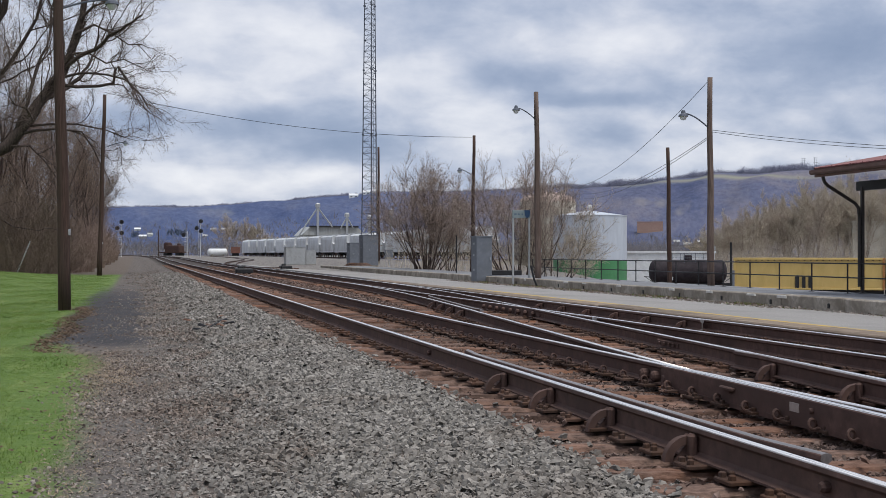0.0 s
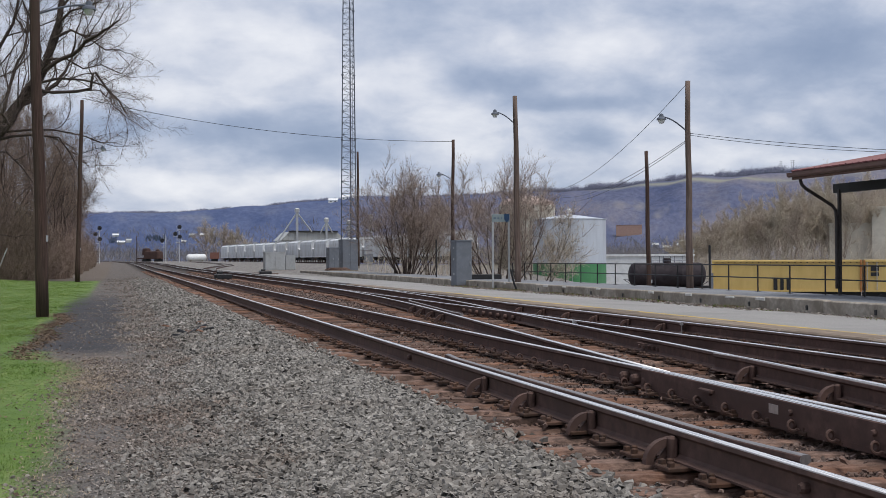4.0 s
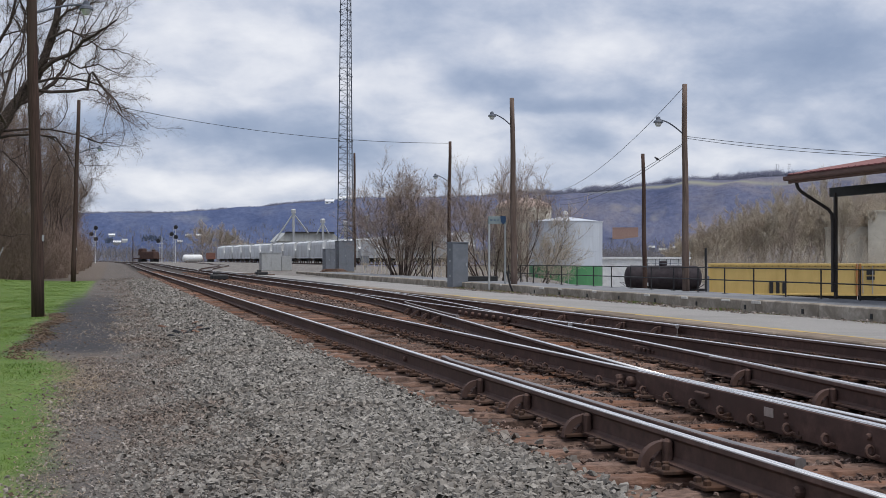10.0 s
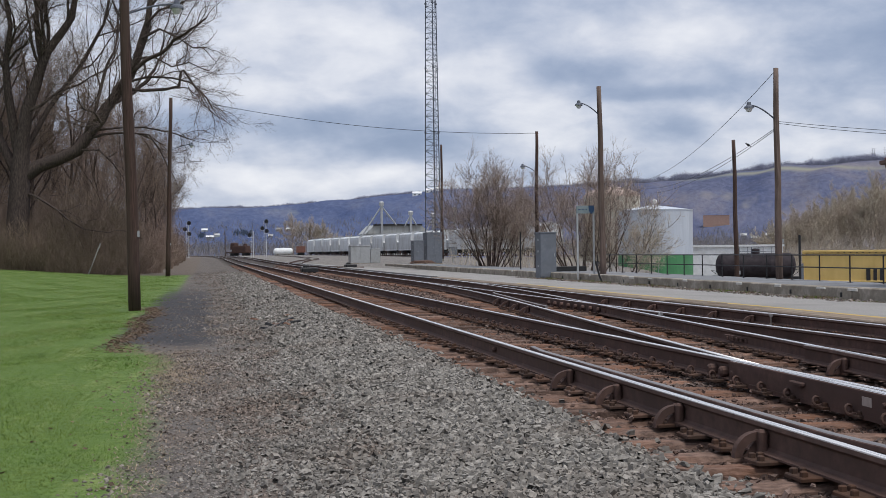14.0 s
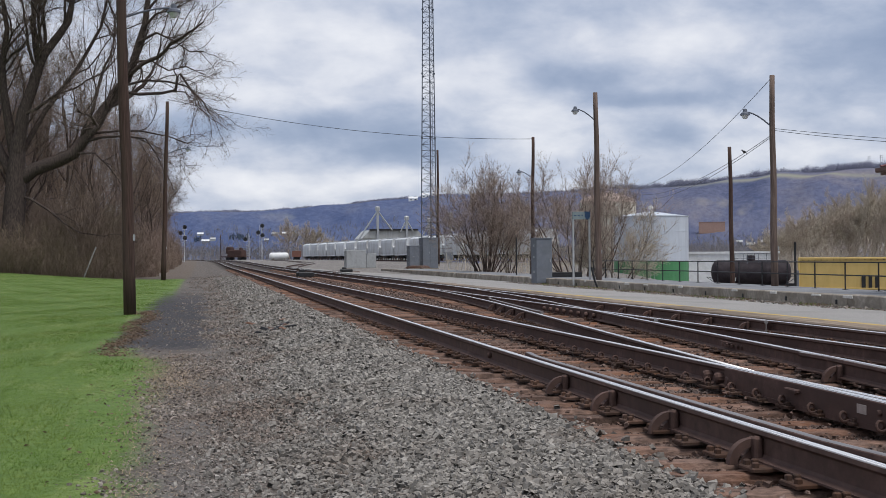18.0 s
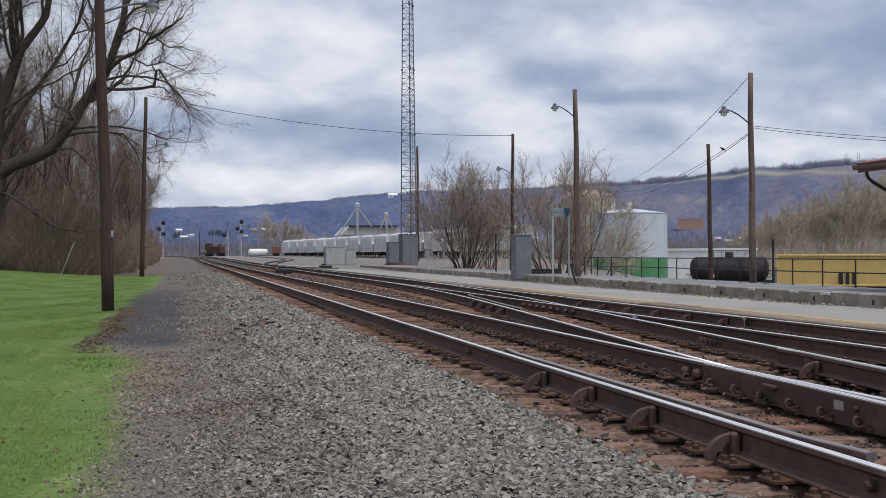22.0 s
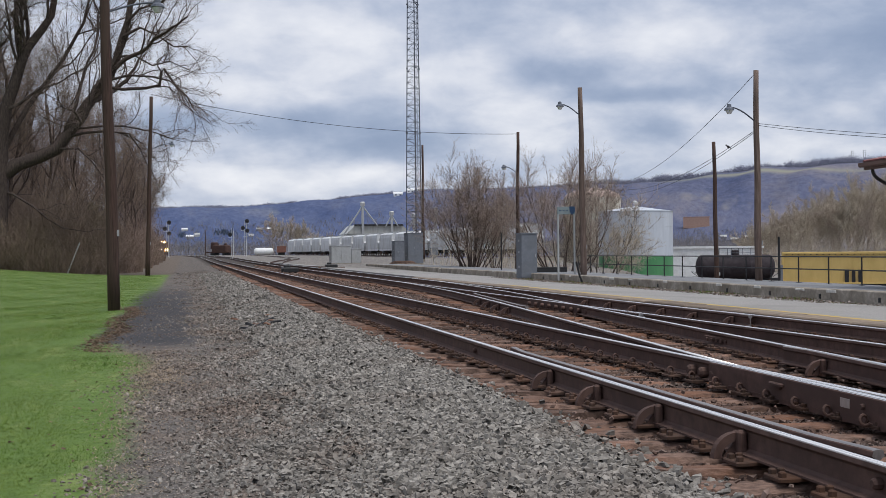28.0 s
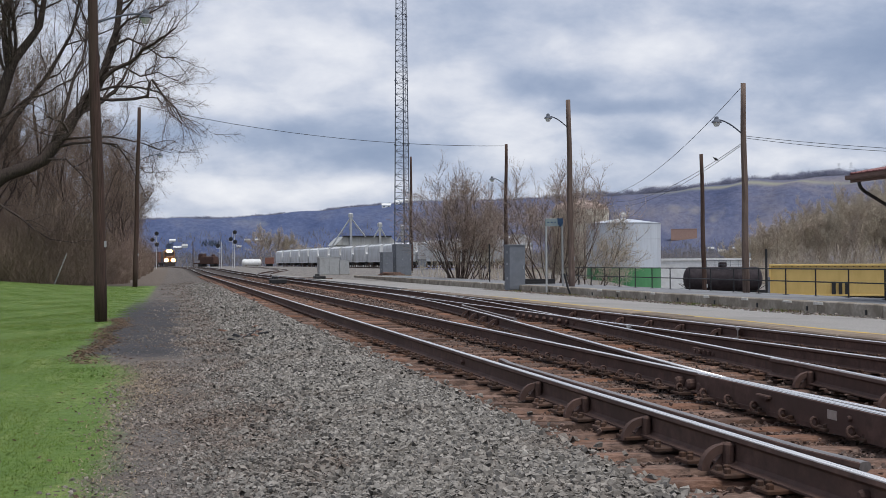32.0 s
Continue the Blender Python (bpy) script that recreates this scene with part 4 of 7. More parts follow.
    # joint bolts on the near rail's web
    for y in (5.05, 13.0):
        q = Build()
        q.lathe([(0.03, 0), (0.03, 0.03), (0.018, 0.045)], (0, 0, 0), 8)
        part("bolt", q, RUST, near, at=pose(A1 - 0.012, y, RAIL_A - 0.10, 0, -90, 0))
    # splice bar on the far crossover rail
    q = Build()
    q.box((right(14.3) - 0.03, 14.3, float(rail_z(right(14.3))) - 0.08), (0.03, 0.75, 0.03), bevel=0.006)
    for k in range(5):
        q.box((right(14.3) - 0.05, 14.02 + 0.14 * k, float(rail_z(right(14.3))) - 0.11), (0.03, 0.04, 0.05), bevel=0.008)
    part("splice_bar", q, RUST, cross)


make_tracks()


def yard_tracks():
    """The storage track that bears off to the right, and the hopper track."""
    t = thing("railway_track", "rusty storage track curving away from the main lines", "track", group="station tracks")
    ys = np.linspace(95, 330, 24)
    for off in (0, GAUGE):
        xs = B1 + off + 0.0009 * (ys - 95) ** 2 * (ys < 200) + (ys >= 200) * (0.0009 * 105 ** 2 + 0.03 * (ys - 200))
        part("rail", rail_mesh("rail", list(xs), list(ys), z=RAIL_B - 0.02, head=DULL_HEAD), None, t)
    t2 = thing("railway_track", "rusty hopper storage track in the yard", "track", group="station tracks")
    for off in (-GAUGE / 2, GAUGE / 2):
        p0, p1 = Vector((48.0, 145)), Vector((26.5, 376))
        b = Build()
        n = Vector((p1.y - p0.y, p0.x - p1.x)).normalized() * off
        b.sweep(PROF, [(p0.x + n.x, p0.y + n.y, HOP_Z), (p1.x + n.x, p1.y + n.y, HOP_Z)], SLOTS)
        part("rail", b.mesh("rail", [RUST, DULL_HEAD, RUST]), None, t2)


HOP_Z = 0.80
yard_tracks()

# ---- platforms ----
def plat_z(x):
    return 0.20 - 0.20 * (x - PLAT_X) / (WALL_X - PLAT_X)


def make_platforms():
    b = Build()
    ys = [-8.0 + 4 * k for k in range(45)]
    prof = [(PLAT_X + 0.63, -0.3), (WALL_X + 0.1, -0.3), (WALL_X + 0.1, plat_z(WALL_X)), (14.0, plat_z(14.0) + 0.01), (PLAT_X + 0.63, plat_z(PLAT_X + 0.63))]
    b.sweep([(x, z) for x, z in prof], [(0, y, 0) for y in ys], [0] * 5)
    tagged(part("pavement", b, ASPHALT), "worn grey asphalt platform beside the far track", "platform", kind="structure")
    edge = thing("platform_edge", "brown weathered timber edging of the low platform", "platform edge")
    r = random.Random(4)
    y = -6.0
    while y < 58:
        ln = r.uniform(2.2, 2.6)
        q = Build()
        q.box((0, 0, 0), (0.62, ln - 0.02, 0.26), bevel=0.025)
        part("timber", q, EDGE_TIMBER, edge, at=pose(PLAT_X + 0.31 + r.uniform(-0.02, 0.02), y + ln / 2, plat_z(PLAT_X) - 0.125 + r.uniform(-0.012, 0.008), 0, 0, r.uniform(-0.4, 0.4)))
        y += ln
    q = Build()
    pts = [(PLAT_X + 0.92 + 0.03 * math.sin(0.35 * v) + 0.02 * math.sin(1.1 * v), v, plat_z(PLAT_X + 0.92) + 0.006) for v in np.arange(-6, 46, 0.8)]
    q.sweep([(-0.09, -0.004), (0.09, -0.004), (0.09, 0.0), (-0.09, 0.0)], pts, [0] * 4)
    tagged(part("yellow_line", q, YELLOW), "worn yellow safety line painted on the asphalt platform", "road marking", kind="structure")
    # raised platform: a concrete retaining wall with an asphalt top
    wall = tagged(new("wall_platform"), "stained concrete retaining wall of the raised platform", "wall", kind="structure")
    y = -4.0
    while y < 112:
        ln = 3.05
        q = Build()
        top = 0.34 + r.uniform(-0.012, 0.012)
        q.box((WALL_X + 0.16, y + ln / 2, (top - 0.25) / 2), (0.30, ln - 0.015, top + 0.25), bevel=0.03)
        part("panel", q, CONCRETE, wall)
        y += ln
    q = Build()
    q.sweep([(WALL_X + 0.32, -0.4), (BACK_X, -0.4), (BACK_X, 0.27), (WALL_X + 0.32, 0.33)], [(0, v, 0) for v in (-4.0, 20, 50, 80, 112)], [0] * 4)
    tagged(part("pavement", q, DARK_ASPHALT), "dark asphalt top of the raised platform", "platform", kind="structure")
    q = Build()
    q.sweep([(BACK_X, -3.2), (BACK_X + 0.3, -3.2), (BACK_X + 0.3, 0.25), (BACK_X, 0.25)], [(0, -4, 0), (0, 112, 0)], [0] * 4)
    tagged(part("wall_back", q, CONCRETE), "concrete back wall of the raised platform", "wall", kind="structure")
    # spalled patches along the wall's rim
    for y in (29.5, 31.2, 33.8, 36.5, 41.0, 44.5, 46.6, 52.0, 61.0, 66.0, 73.0, 80.5):
        q = Build()
        w, h = r.uniform(0.2, 0.55), r.uniform(0.04, 0.09)
        q.box((0, 0, 0), (0.05, w, h), bevel=0.015, taper=0.92)
        part("spalled_patch", q, PALE_CONCRETE, wall, "pale freshly broken concrete", at=pose(WALL_X + 0.005, y, 0.29))
    for k in range(14):
        q = Build()
        q.box((0, 0, 0), (0.04, 0.09, 0.13), bevel=0.01)
        part("drain_hole", q, BLACK, wall, "dark drain slot", at=pose(WALL_X + 0.005, 18.5 + 2.9 * k, 0.13))


make_platforms()


def make_weeds():
    """Dry weeds and grit along the foot of the wall."""
    r = np.random.default_rng(31)
    n = 9000
    y = r.uniform(16, 62, n)
    x = WALL_X - 0.05 - np.abs(r.normal(0, 0.35, n))
    z = 0.20 - 0.20 * (x - PLAT_X) / (WALL_X - PLAT_X)
    a, hgt = r.uniform(0, 6.28, n), r.uniform(0.01, 0.05, n) * (0.4 + (np.sin(y * 0.9) > -0.2)) * (0.6 + 0.8 * (y > 30))
    base = np.stack([x, y, z], -1)
    side = np.stack([np.cos(a), np.sin(a), 0 * a], -1) * 0.016
    V = np.stack([base - side, base + side, base + np.stack([np.sin(a) * hgt * 0.6, np.cos(a) * hgt * 0.6, hgt], -1)], 1).reshape(-1, 3)
    me = arrays_mesh("weeds", V, np.arange(3 * n).reshape(-1, 3), [DRY, BLADES], slots=(r.random(n) < 0.32).astype(int))
    scatter("rubble", PATH_STONE, [(WALL_X - 1.3, WALL_X - 0.05, 28, 62, 45, 1.0), (WALL_X - 0.5, WALL_X - 0.05, 18, 62, 90, 0.9)], 0.024, "pale broken stones and grit along the foot of the wall", level=lambda x, y: 0.20 - 0.20 * (x - PLAT_X) / (WALL_X - PLAT_X))
    tagged(new("weeds", me), "dry weeds and grass tufts at the foot of the wall", "weeds", kind="stuff")


make_weeds()


def make_railing():
    rail = thing("railing", "black pipe railing along the back of the raised platform", "railing")
    post = Build()
    post.tube([(0, 0, 0), (0, 0, 0.92)], 0.025, 8)
    post.box((0, 0, 0.006), (0.14, 0.14, 0.012))
    pm = post.mesh("post", BLACK)
    y0, step, n = 10.05, 1.96, 27
    for k in range(n):
        part("post", pm, None, rail, at=pose(20.75, y0 + step * k, 0.283))
    for z in (1.185, 0.76):
        q = Build()
        q.tube([(20.75, y0, z), (20.75, y0 + step * (n - 1), z)], 0.021, 8)
        part("top_rail" if z > 1 else "mid_rail", q, BLACK, rail)


make_railing()


def make_canopy():
    """The station canopy: columns, a long beam, rafters and a ribbed roof that falls towards the track."""
    c = thing("station_canopy", "platform canopy with a maroon ribbed metal roof on dark steel columns", "canopy")
    y0, y1 = 6.0, 31.3
    eave, ridge, ez, rz = 19.5, 23.4, 3.92, 4.58
    for y in (31.0, 25.5, 20.0, 14.5, 9.0):
        q = Build()
        q.box((20.85, y, 0.30 + (3.46 - 0.30) / 2), (0.085, 0.085, 3.16))
        q.box((20.85, y, 0.31), (0.28, 0.28, 0.02))
        part("column", q, BROWN_STEEL, c)
        q = Build()
        pts = [(eave + 0.03, y, ez - 0.05), (eave + 0.04, y, ez - 0.22), (eave + 0.09, y, ez - 0.34), (eave + 0.20, y, ez - 0.44), (20.60, y, 2.98), (20.72, y, 2.84), (20.75, y, 2.6), (20.75, y, 0.5)]
        q.tube(pts, 0.052, 8)
        part("downspout", q, BROWN_STEEL, c, "dark curved downspout pipe")
        q = Build()
        q.sweep([(-0.05, 0.0), (0.05, 0.0), (0.05, 0.16), (-0.05, 0.16)], [(eave + 0.1, y, ez - 0.15), (ridge, y, rz - 0.16)], [0] * 4)
        part("rafter", q, BROWN_STEEL, c)
    q = Build()
    q.box((20.95, (y0 + y1) / 2, 3.50), (0.22, y1 - y0, 0.27))
    part("beam", q, BLACK, c, "black longitudinal steel beam")
    q = Build()
    for side in (0, 1):
        e, rdg = (eave, ridge) if not side else (2 * ridge - eave, ridge)
        v = [(e, y0, ez), (rdg, y0, rz), (rdg, y1, rz), (e, y1, ez), (e, y0, ez + 0.06), (rdg, y0, rz + 0.06), (rdg, y1, rz + 0.06), (e, y1, ez + 0.06)]
        q.add(v, [(0, 3, 2, 1), (4, 5, 6, 7), (0, 1, 5, 4), (1, 2, 6, 5), (2, 3, 7, 6), (3, 0, 4, 7)])
    part("roof_deck", q, SOFFIT, c)
    q = Build()
    n = int((y1 - y0) / 0.30)
    for k in range(n + 1):
        y = y0 + k * (y1 - y0) / n
        for e in (eave - 0.06, 2 * ridge - eave + 0.06):
            q.tube([(e, y, ez + 0.085), (ridge, y, rz + 0.11)], 0.035, 6)
    for e in (eave - 0.07, 2 * ridge - eave + 0.07):
        q.add([(e, y0, ez + 0.062), (ridge, y0, rz + 0.087), (ridge, y1 + 0.05, rz + 0.087), (e, y1 + 0.05, ez + 0.062), (e, y0, ez + 0.074), (ridge, y0, rz + 0.099), (ridge, y1 + 0.05, rz + 0.099), (e, y1 + 0.05, ez + 0.074)],
              [(0, 3, 2, 1), (4, 5, 6, 7), (3, 0, 4, 7), (2, 3, 7, 6), (0, 1, 5, 4)])
    part("roof_sheet", q, MAROON, c)
    q = Build()
    q.box((eave - 0.03, (y0 + y1) / 2, ez - 0.05), (0.05, y1 - y0 + 0.02, 0.26))
    part("fascia", q, FASCIA, c)
    q = Build()
    q.sweep([(-0.07, 0.05), (-0.07, -0.04), (-0.03, -0.08), (0.05, -0.08), (0.05, 0.05), (0.03, 0.05), (0.03, -0.06), (-0.05, -0.03), (-0.05, 0.05)], [(eave - 0.11, y0, ez - 0.02), (eave - 0.11, y1 + 0.1, ez - 0.02)], [0] * 9)
    part("gutter", q, FASCIA, c)
    q = Build()
    q.lathe([(0.02, 0), (0.09, -0.02), (0.11, -0.10), (0.05, -0.15)], (20.2, 28.8, 4.0), 12)
    part("lamp", q, GLOBE, c, "small white ceiling lamp")


make_canopy()


# ---- poles and wires ----
def lamp_arm(pole, base, reach, rise, direction, size=1.0):
    """A curved bracket with a hooded street lamp at its end."""
    d = Vector((math.sin(radians(direction)), math.cos(radians(direction)), 0))
    pts = [Vector(base) + d * (reach * t) + Vector((0, 0, rise * math.sin(t * math.pi / 2))) for t in np.linspace(0, 1, 8)]
    q = Build()
    q.tube(pts, 0.027 * size, 6)
    arm = part("lamp_arm", q, DARK_STEEL, pole)
    e = pts[-1]
    q = Build()
    q.lathe([(0.03, 0.12), (0.07, 0.10), (0.09, 0.0), (0.17, -0.06), (0.19, -0.12)], e, 14)
    hood = part("lamp_hood", q, DARK_STEEL, pole)
    q = Build()
    q.lathe([(0.135, -0.10), (0.125, -0.17), (0.08, -0.25), (0.03, -0.26)], e, 14)
    part("lamp_globe", q, GLOBE, hood)


def wood_pole(x, y, z, h, r0, material, lean=(0, 0), label="", lamp=None):
    p = thing("utility_pole", label, "utility pole", at=pose(x, y, z), group="poles along the tracks")
    q = Build()
    n = 9
    pts = [(lean[0] * (k / n) + 0.015 * math.sin(k * 1.3 + x), lean[1] * (k / n), h * k / n - (0.3 if not k else 0)) for k in range(n + 1)]
    q.tube(pts, [r0 * (1 - 0.32 * k / n) for k in range(n + 1)], 12)
    part("shaft", q, material, p, smooth=True)
    if lamp:
        lz, reach, rise, direction = lamp
        f = lz / h
        lamp_arm(p, (lean[0] * f, lean[1] * f, lz), reach, rise, direction)
    q = Build()
    q.box((lean[0] * 0.18 + r0 * 0.9, lean[1] * 0.18 - 0.05, h * 0.18), (0.05, 0.09, 0.16))
    part("tag", q, GALV, p, "small metal tag")
    return p


wood_pole(-1.78, 32.0, height(-1.78, 32.0).item(), 11.2, 0.165, POLE, (-0.28, 0), "dark creosoted wooden pole with a street lamp beside the path", (7.74, 1.35, 0.36, 80))
wood_pole(-2.43, 82.5, height(-2.43, 82.5).item(), 12.1, 0.17, POLE, (0.32, 0), "dark wooden pole with a street lamp by the woods", (8.5, 1.6, 0.4, 115))
wood_pole(18.3, 53.0, 0.0, 9.1, 0.155, POLE_PALE, (-0.10, 0), "brown wooden lamp pole at the platform wall", (7.75, 1.05, 0.55, -95))
wood_pole(20.95, 40.8, 0.28, 7.85, 0.14, POLE_PALE, (-0.05, 0), "brown wooden lamp pole on the raised platform with wires", (5.9, 1.15, 0.55, -95))
wood_pole(23.9, 50.6, -1.0, 7.4, 0.12, POLE, (-0.1, 0), "plain wooden pole behind the platform railing")
wood_pole(22.75, 80.0, 0.27, 9.5, 0.15, POLE, (0.12, 0), "dark wooden lamp pole behind the signal cabinet", (6.6, 1.05, 0.5, -95))
wood_pole(5.6, 330.0, 0.7, 7.2, 0.15, POLE, (0, 0), "thin dark wooden pole far down the line")
wood_pole(30.5, 152.0, 0.2, 15.2, 0.20, POLE, (0, 0), "dark wooden pole beside the lattice tower")


def cable(name, a, b, sag, r=0.012, label="black overhead wire between poles"):
    q = Build()
    a, b = Vector(a), Vector(b)
    pts = [a.lerp(b, t) - Vector((0, 0, sag * 4 * t * (1 - t))) for t in np.linspace(0, 1, 25)]
    q.tube(pts, r, 4)
    tagged(part(name, q, CABLE), label, "wire", group="overhead wires")


WIRE_A, WIRE_B, WIRE_SAG = (20.9, 40.8, 5.92), (36.2, 93.2, 6.5), 0.60
cable("overhead_wire", (-2.1, 82.5, 12.25), (22.85, 80.0, 9.65), 0.75, 0.02)
cable("overhead_wire", (20.9, 40.8, 8.05), (34.2, 88.6, 6.9), 0.7, 0.011)
cable("overhead_wire", WIRE_A, WIRE_B, WIRE_SAG, 0.011)
cable("overhead_wire", (20.9, 40.8, 5.86), (36.2, 93.2, 6.1), 0.62, 0.011)
cable("overhead_wire", (20.95, 40.8, 6.15), (22.7, 30.6, 4.62), 0.06, 0.011)
cable("overhead_wire", (20.95, 40.8, 6.08), (22.4, 30.4, 4.54), 0.10, 0.011)
cable("overhead_wire", (22.85, 80.0, 9.6), (31.0, 110, 5.0), 0.5, 0.011)


# ---- cabinets, sign and small track gear ----
def cabinet(name, x, y, z, w, d, h, material, label, turn=0, doors=2, roof=True):
    c = thing(name, label, "signal cabinet", at=pose(x, y, z, 0, 0, turn), group="trackside cabinets")
    q = Build()
    q.box((0, 0, h / 2), (w, d, h), bevel=0.02)
    part("body", q, material, c)
    q = Build()
    q.box((0, 0, 0.03 - 0.05), (w + 0.1, d + 0.1, 0.14))
    part("plinth", q, CONCRETE, c)
    if roof:
        q = Build()
        q.box((0, 0, h + 0.025), (w + 0.10, d + 0.10, 0.05), bevel=0.012)
        part("roof", q, material, c)
    for k in range(doors):
        q = Build()
        dw = w / doors - 0.05
        q.box((-w / 2 + w * (k + 0.5) / doors, -d / 2 - 0.012, h / 2 + 0.02), (dw, 0.025, h - 0.16), bevel=0.006)
        door = part("door", q, material, c)
        q = Build()
        q.box((-w / 2 + w * (k + 0.5) / doors + dw * 0.38, -d / 2 - 0.045, h * 0.52), (0.03, 0.04, 0.16))
        part("handle", q, GALV, door, "steel handle")
    for zz in (0.28, 0.6, 0.85):
        q = Build()
        q.box((-w / 2 - 0.012, -d * 0.1, h * zz), (0.025, 0.10, 0.10))
        part("hinge", q, GALV, c)
    return c


cabinet("signal_cabinet", 17.16, 58.6, 0.0, 0.90, 0.62, 2.34, BOX_GREY, "tall grey steel signal cabinet on the platform", turn=8, doors=1)
cabinet("equipment_hut", 25.25, 131.5, 0.12, 1.8, 1.6, 3.45, BOX_GREY, "tall dark grey equipment hut beside the tower", turn=6)
cabinet("equipment_hut", 23.3, 130.5, 0.12, 1.15, 1.2, 2.55, BOX_GREY, "smaller grey equipment cabinet beside the hut", turn=6)
cabinet("signal_cabinet", 17.75, 138.0, 0.15, 2.3, 1.4, 2.05, BOX_PALE, "pale aluminium relay cabinet beside the tracks", turn=4)
cabinet("signal_cabinet", 19.9, 140.5, 0.15, 1.2, 1.2, 1.7, BOX_PALE, "smaller pale aluminium cabinet beside the relay cabinet", turn=4, doors=1)
cabinet("meter_box", 27.9, 133.0, 1.0, 0.9, 0.45, 0.9, BOX_GREY, "grey meter box on a post beside the hut", doors=1)
q = Build()
q.tube([(27.9, 133.0, 0.1), (27.9, 133.0, 1.0)], 0.08, 8)
tagged(part("meter_post", q, GALV), "short steel post under the meter box", "post")


def make_sign():
    s = thing("station_sign", "grey-green station name sign with a blue pentagon on two white posts", "sign")
    for x in (17.22, 18.02):
        q = Build()
        q.box((x, 53.5, 1.75), (0.075, 0.075, 3.5))
        part("post", q, BOX_PALE, s)
    q = Build()
    q.box((17.6, 53.45, 3.35), (0.88, 0.05, 0.36), bevel=0.01)
    panel = part("panel", q, SIGN_GREY, s)
    q = Build()
    v = [(x + 0.6, z + 0.3) for x, z in ((17.15, 3.24), (17.42, 3.24), (17.42, 2.98), (17.29, 2.84), (17.17, 2.98))]
    q.add([(x, 53.405, z) for x, z in v] + [(x, 53.42, z) for x, z in v], [(0, 1, 2, 3, 4), (9, 8, 7, 6, 5)] + [(i, i + 5, (i + 1) % 5 + 5, (i + 1) % 5) for i in range(5)])
    part("emblem", q, SIGN_BLUE, panel, "dark blue pentagon")
    for k, w in enumerate((0.20, 0.14, 0.1)):
        q = Build()
        q.box((17.30 + 0.17 * k, 53.42, 3.35), (w * 0.6, 0.01, 0.05))
        part("text_bar", q, SIGN_BLUE, panel)
    p = thing("marker_post", "leaning black stub post beside the sign", "post")
    q = Build()
    q.tube([(17.05, 49.5, 0.0), (16.9, 49.5, 0.35), (16.75, 49.5, 0.95)], 0.045, 6)
    part("stub", q, BLACK, p)
    p = thing("timber_stack", "dark stacked timbers behind the cabinet", "timber")
    for k in range(2):
        q = Build()
        q.box((18.6, 59.5, 0.34 + 0.13 * k + 0.07), (1.9, 0.5, 0.13), bevel=0.01)
        part("timber", q, BLACK, p)
    p = thing("black_post", "thin black post behind the railing", "post")
    q = Build()
    q.tube([(23.6, 44.2, -2.5), (23.6, 44.2, 1.95)], 0.05, 8)
    part("shaft", q, BLACK, p)
    q = Build()
    q.box((23.7, 44.2, -0.2), (0.10, 0.05, 2.0))
    part("backing_strip", q, BOX_GREY, p)
    p = thing("black_post", "thin black post in the brush beside the platform", "post")
    q = Build()
    q.tube([(18.9, 70.0, 0.3), (18.9, 70.0, 2.6)], 0.045, 8)
    part("shaft", q, BLACK, p)


make_sign()


def make_switch_gear():
    for x, y, z, s, label in ((6.9, 80.0, 0.12, 1.0, "dark lump of switch gear beside the near track"), (12.6, 104.0, 0.1, 0.9, "low switch stand beside the platform track")):
        g = thing("switch_machine", label, "switch machine", at=pose(x, y, z))
        q = Build()
        q.box((0, 0, 0.22 * s), (1.1 * s, 1.6 * s, 0.3 * s), bevel=0.06)
        part("case", q, BLACK, g)
        q = Build()
        q.box((-0.2 * s, 0, 0.45 * s), (0.4 * s, 0.5 * s, 0.2 * s), bevel=0.05)
        part("cover", q, BLACK, g)
        q = Build()
        q.box((0, 0, 0.04), (2.6 * s, 0.25, 0.12))
        part("tie", q, TIE, g)
        q = Build()
        q.tube([(-0.5 * s, 0.3, 0.16), (-2.2 * s, 0.3, 0.16)], 0.03, 6)
        part("rod", q, RUST, g)
    # broken wood and debris on the shoulder
    r = random.Random(8)
    d = thing("debris", "broken dark wood scraps lying on the ballast shoulder", "debris")
    for k in range(12):
        q = Build()
        q.box((0, 0, 0), (r.uniform(0.12, 0.42), r.uniform(0.03, 0.07), r.uniform(0.03, 0.06)), bevel=0.01, taper=0.8)
        x, y = 1.32 + r.uniform(-0.3, 0.3), 22.6 + r.uniform(-1.6, 1.6)
        part("scrap", q, BLACK if k % 2 else TIE, d, at=pose(x, y, height(x, y).item() + 0.05, r.uniform(-15, 15), r.uniform(-20, 20), r.uniform(0, 180)))
    d = thing("fallen_branch", "pale dead branch leaning at the edge of the woods", "branch")
    q = Build()
    q.tube([(-8.6, 86.5, 0.35), (-8.0, 86.6, 1.4), (-7.45, 86.8, 2.65)], [0.07, 0.06, 0.04], 6)
    part("stick", q, POLE_PALE, d)


make_switch_gear()


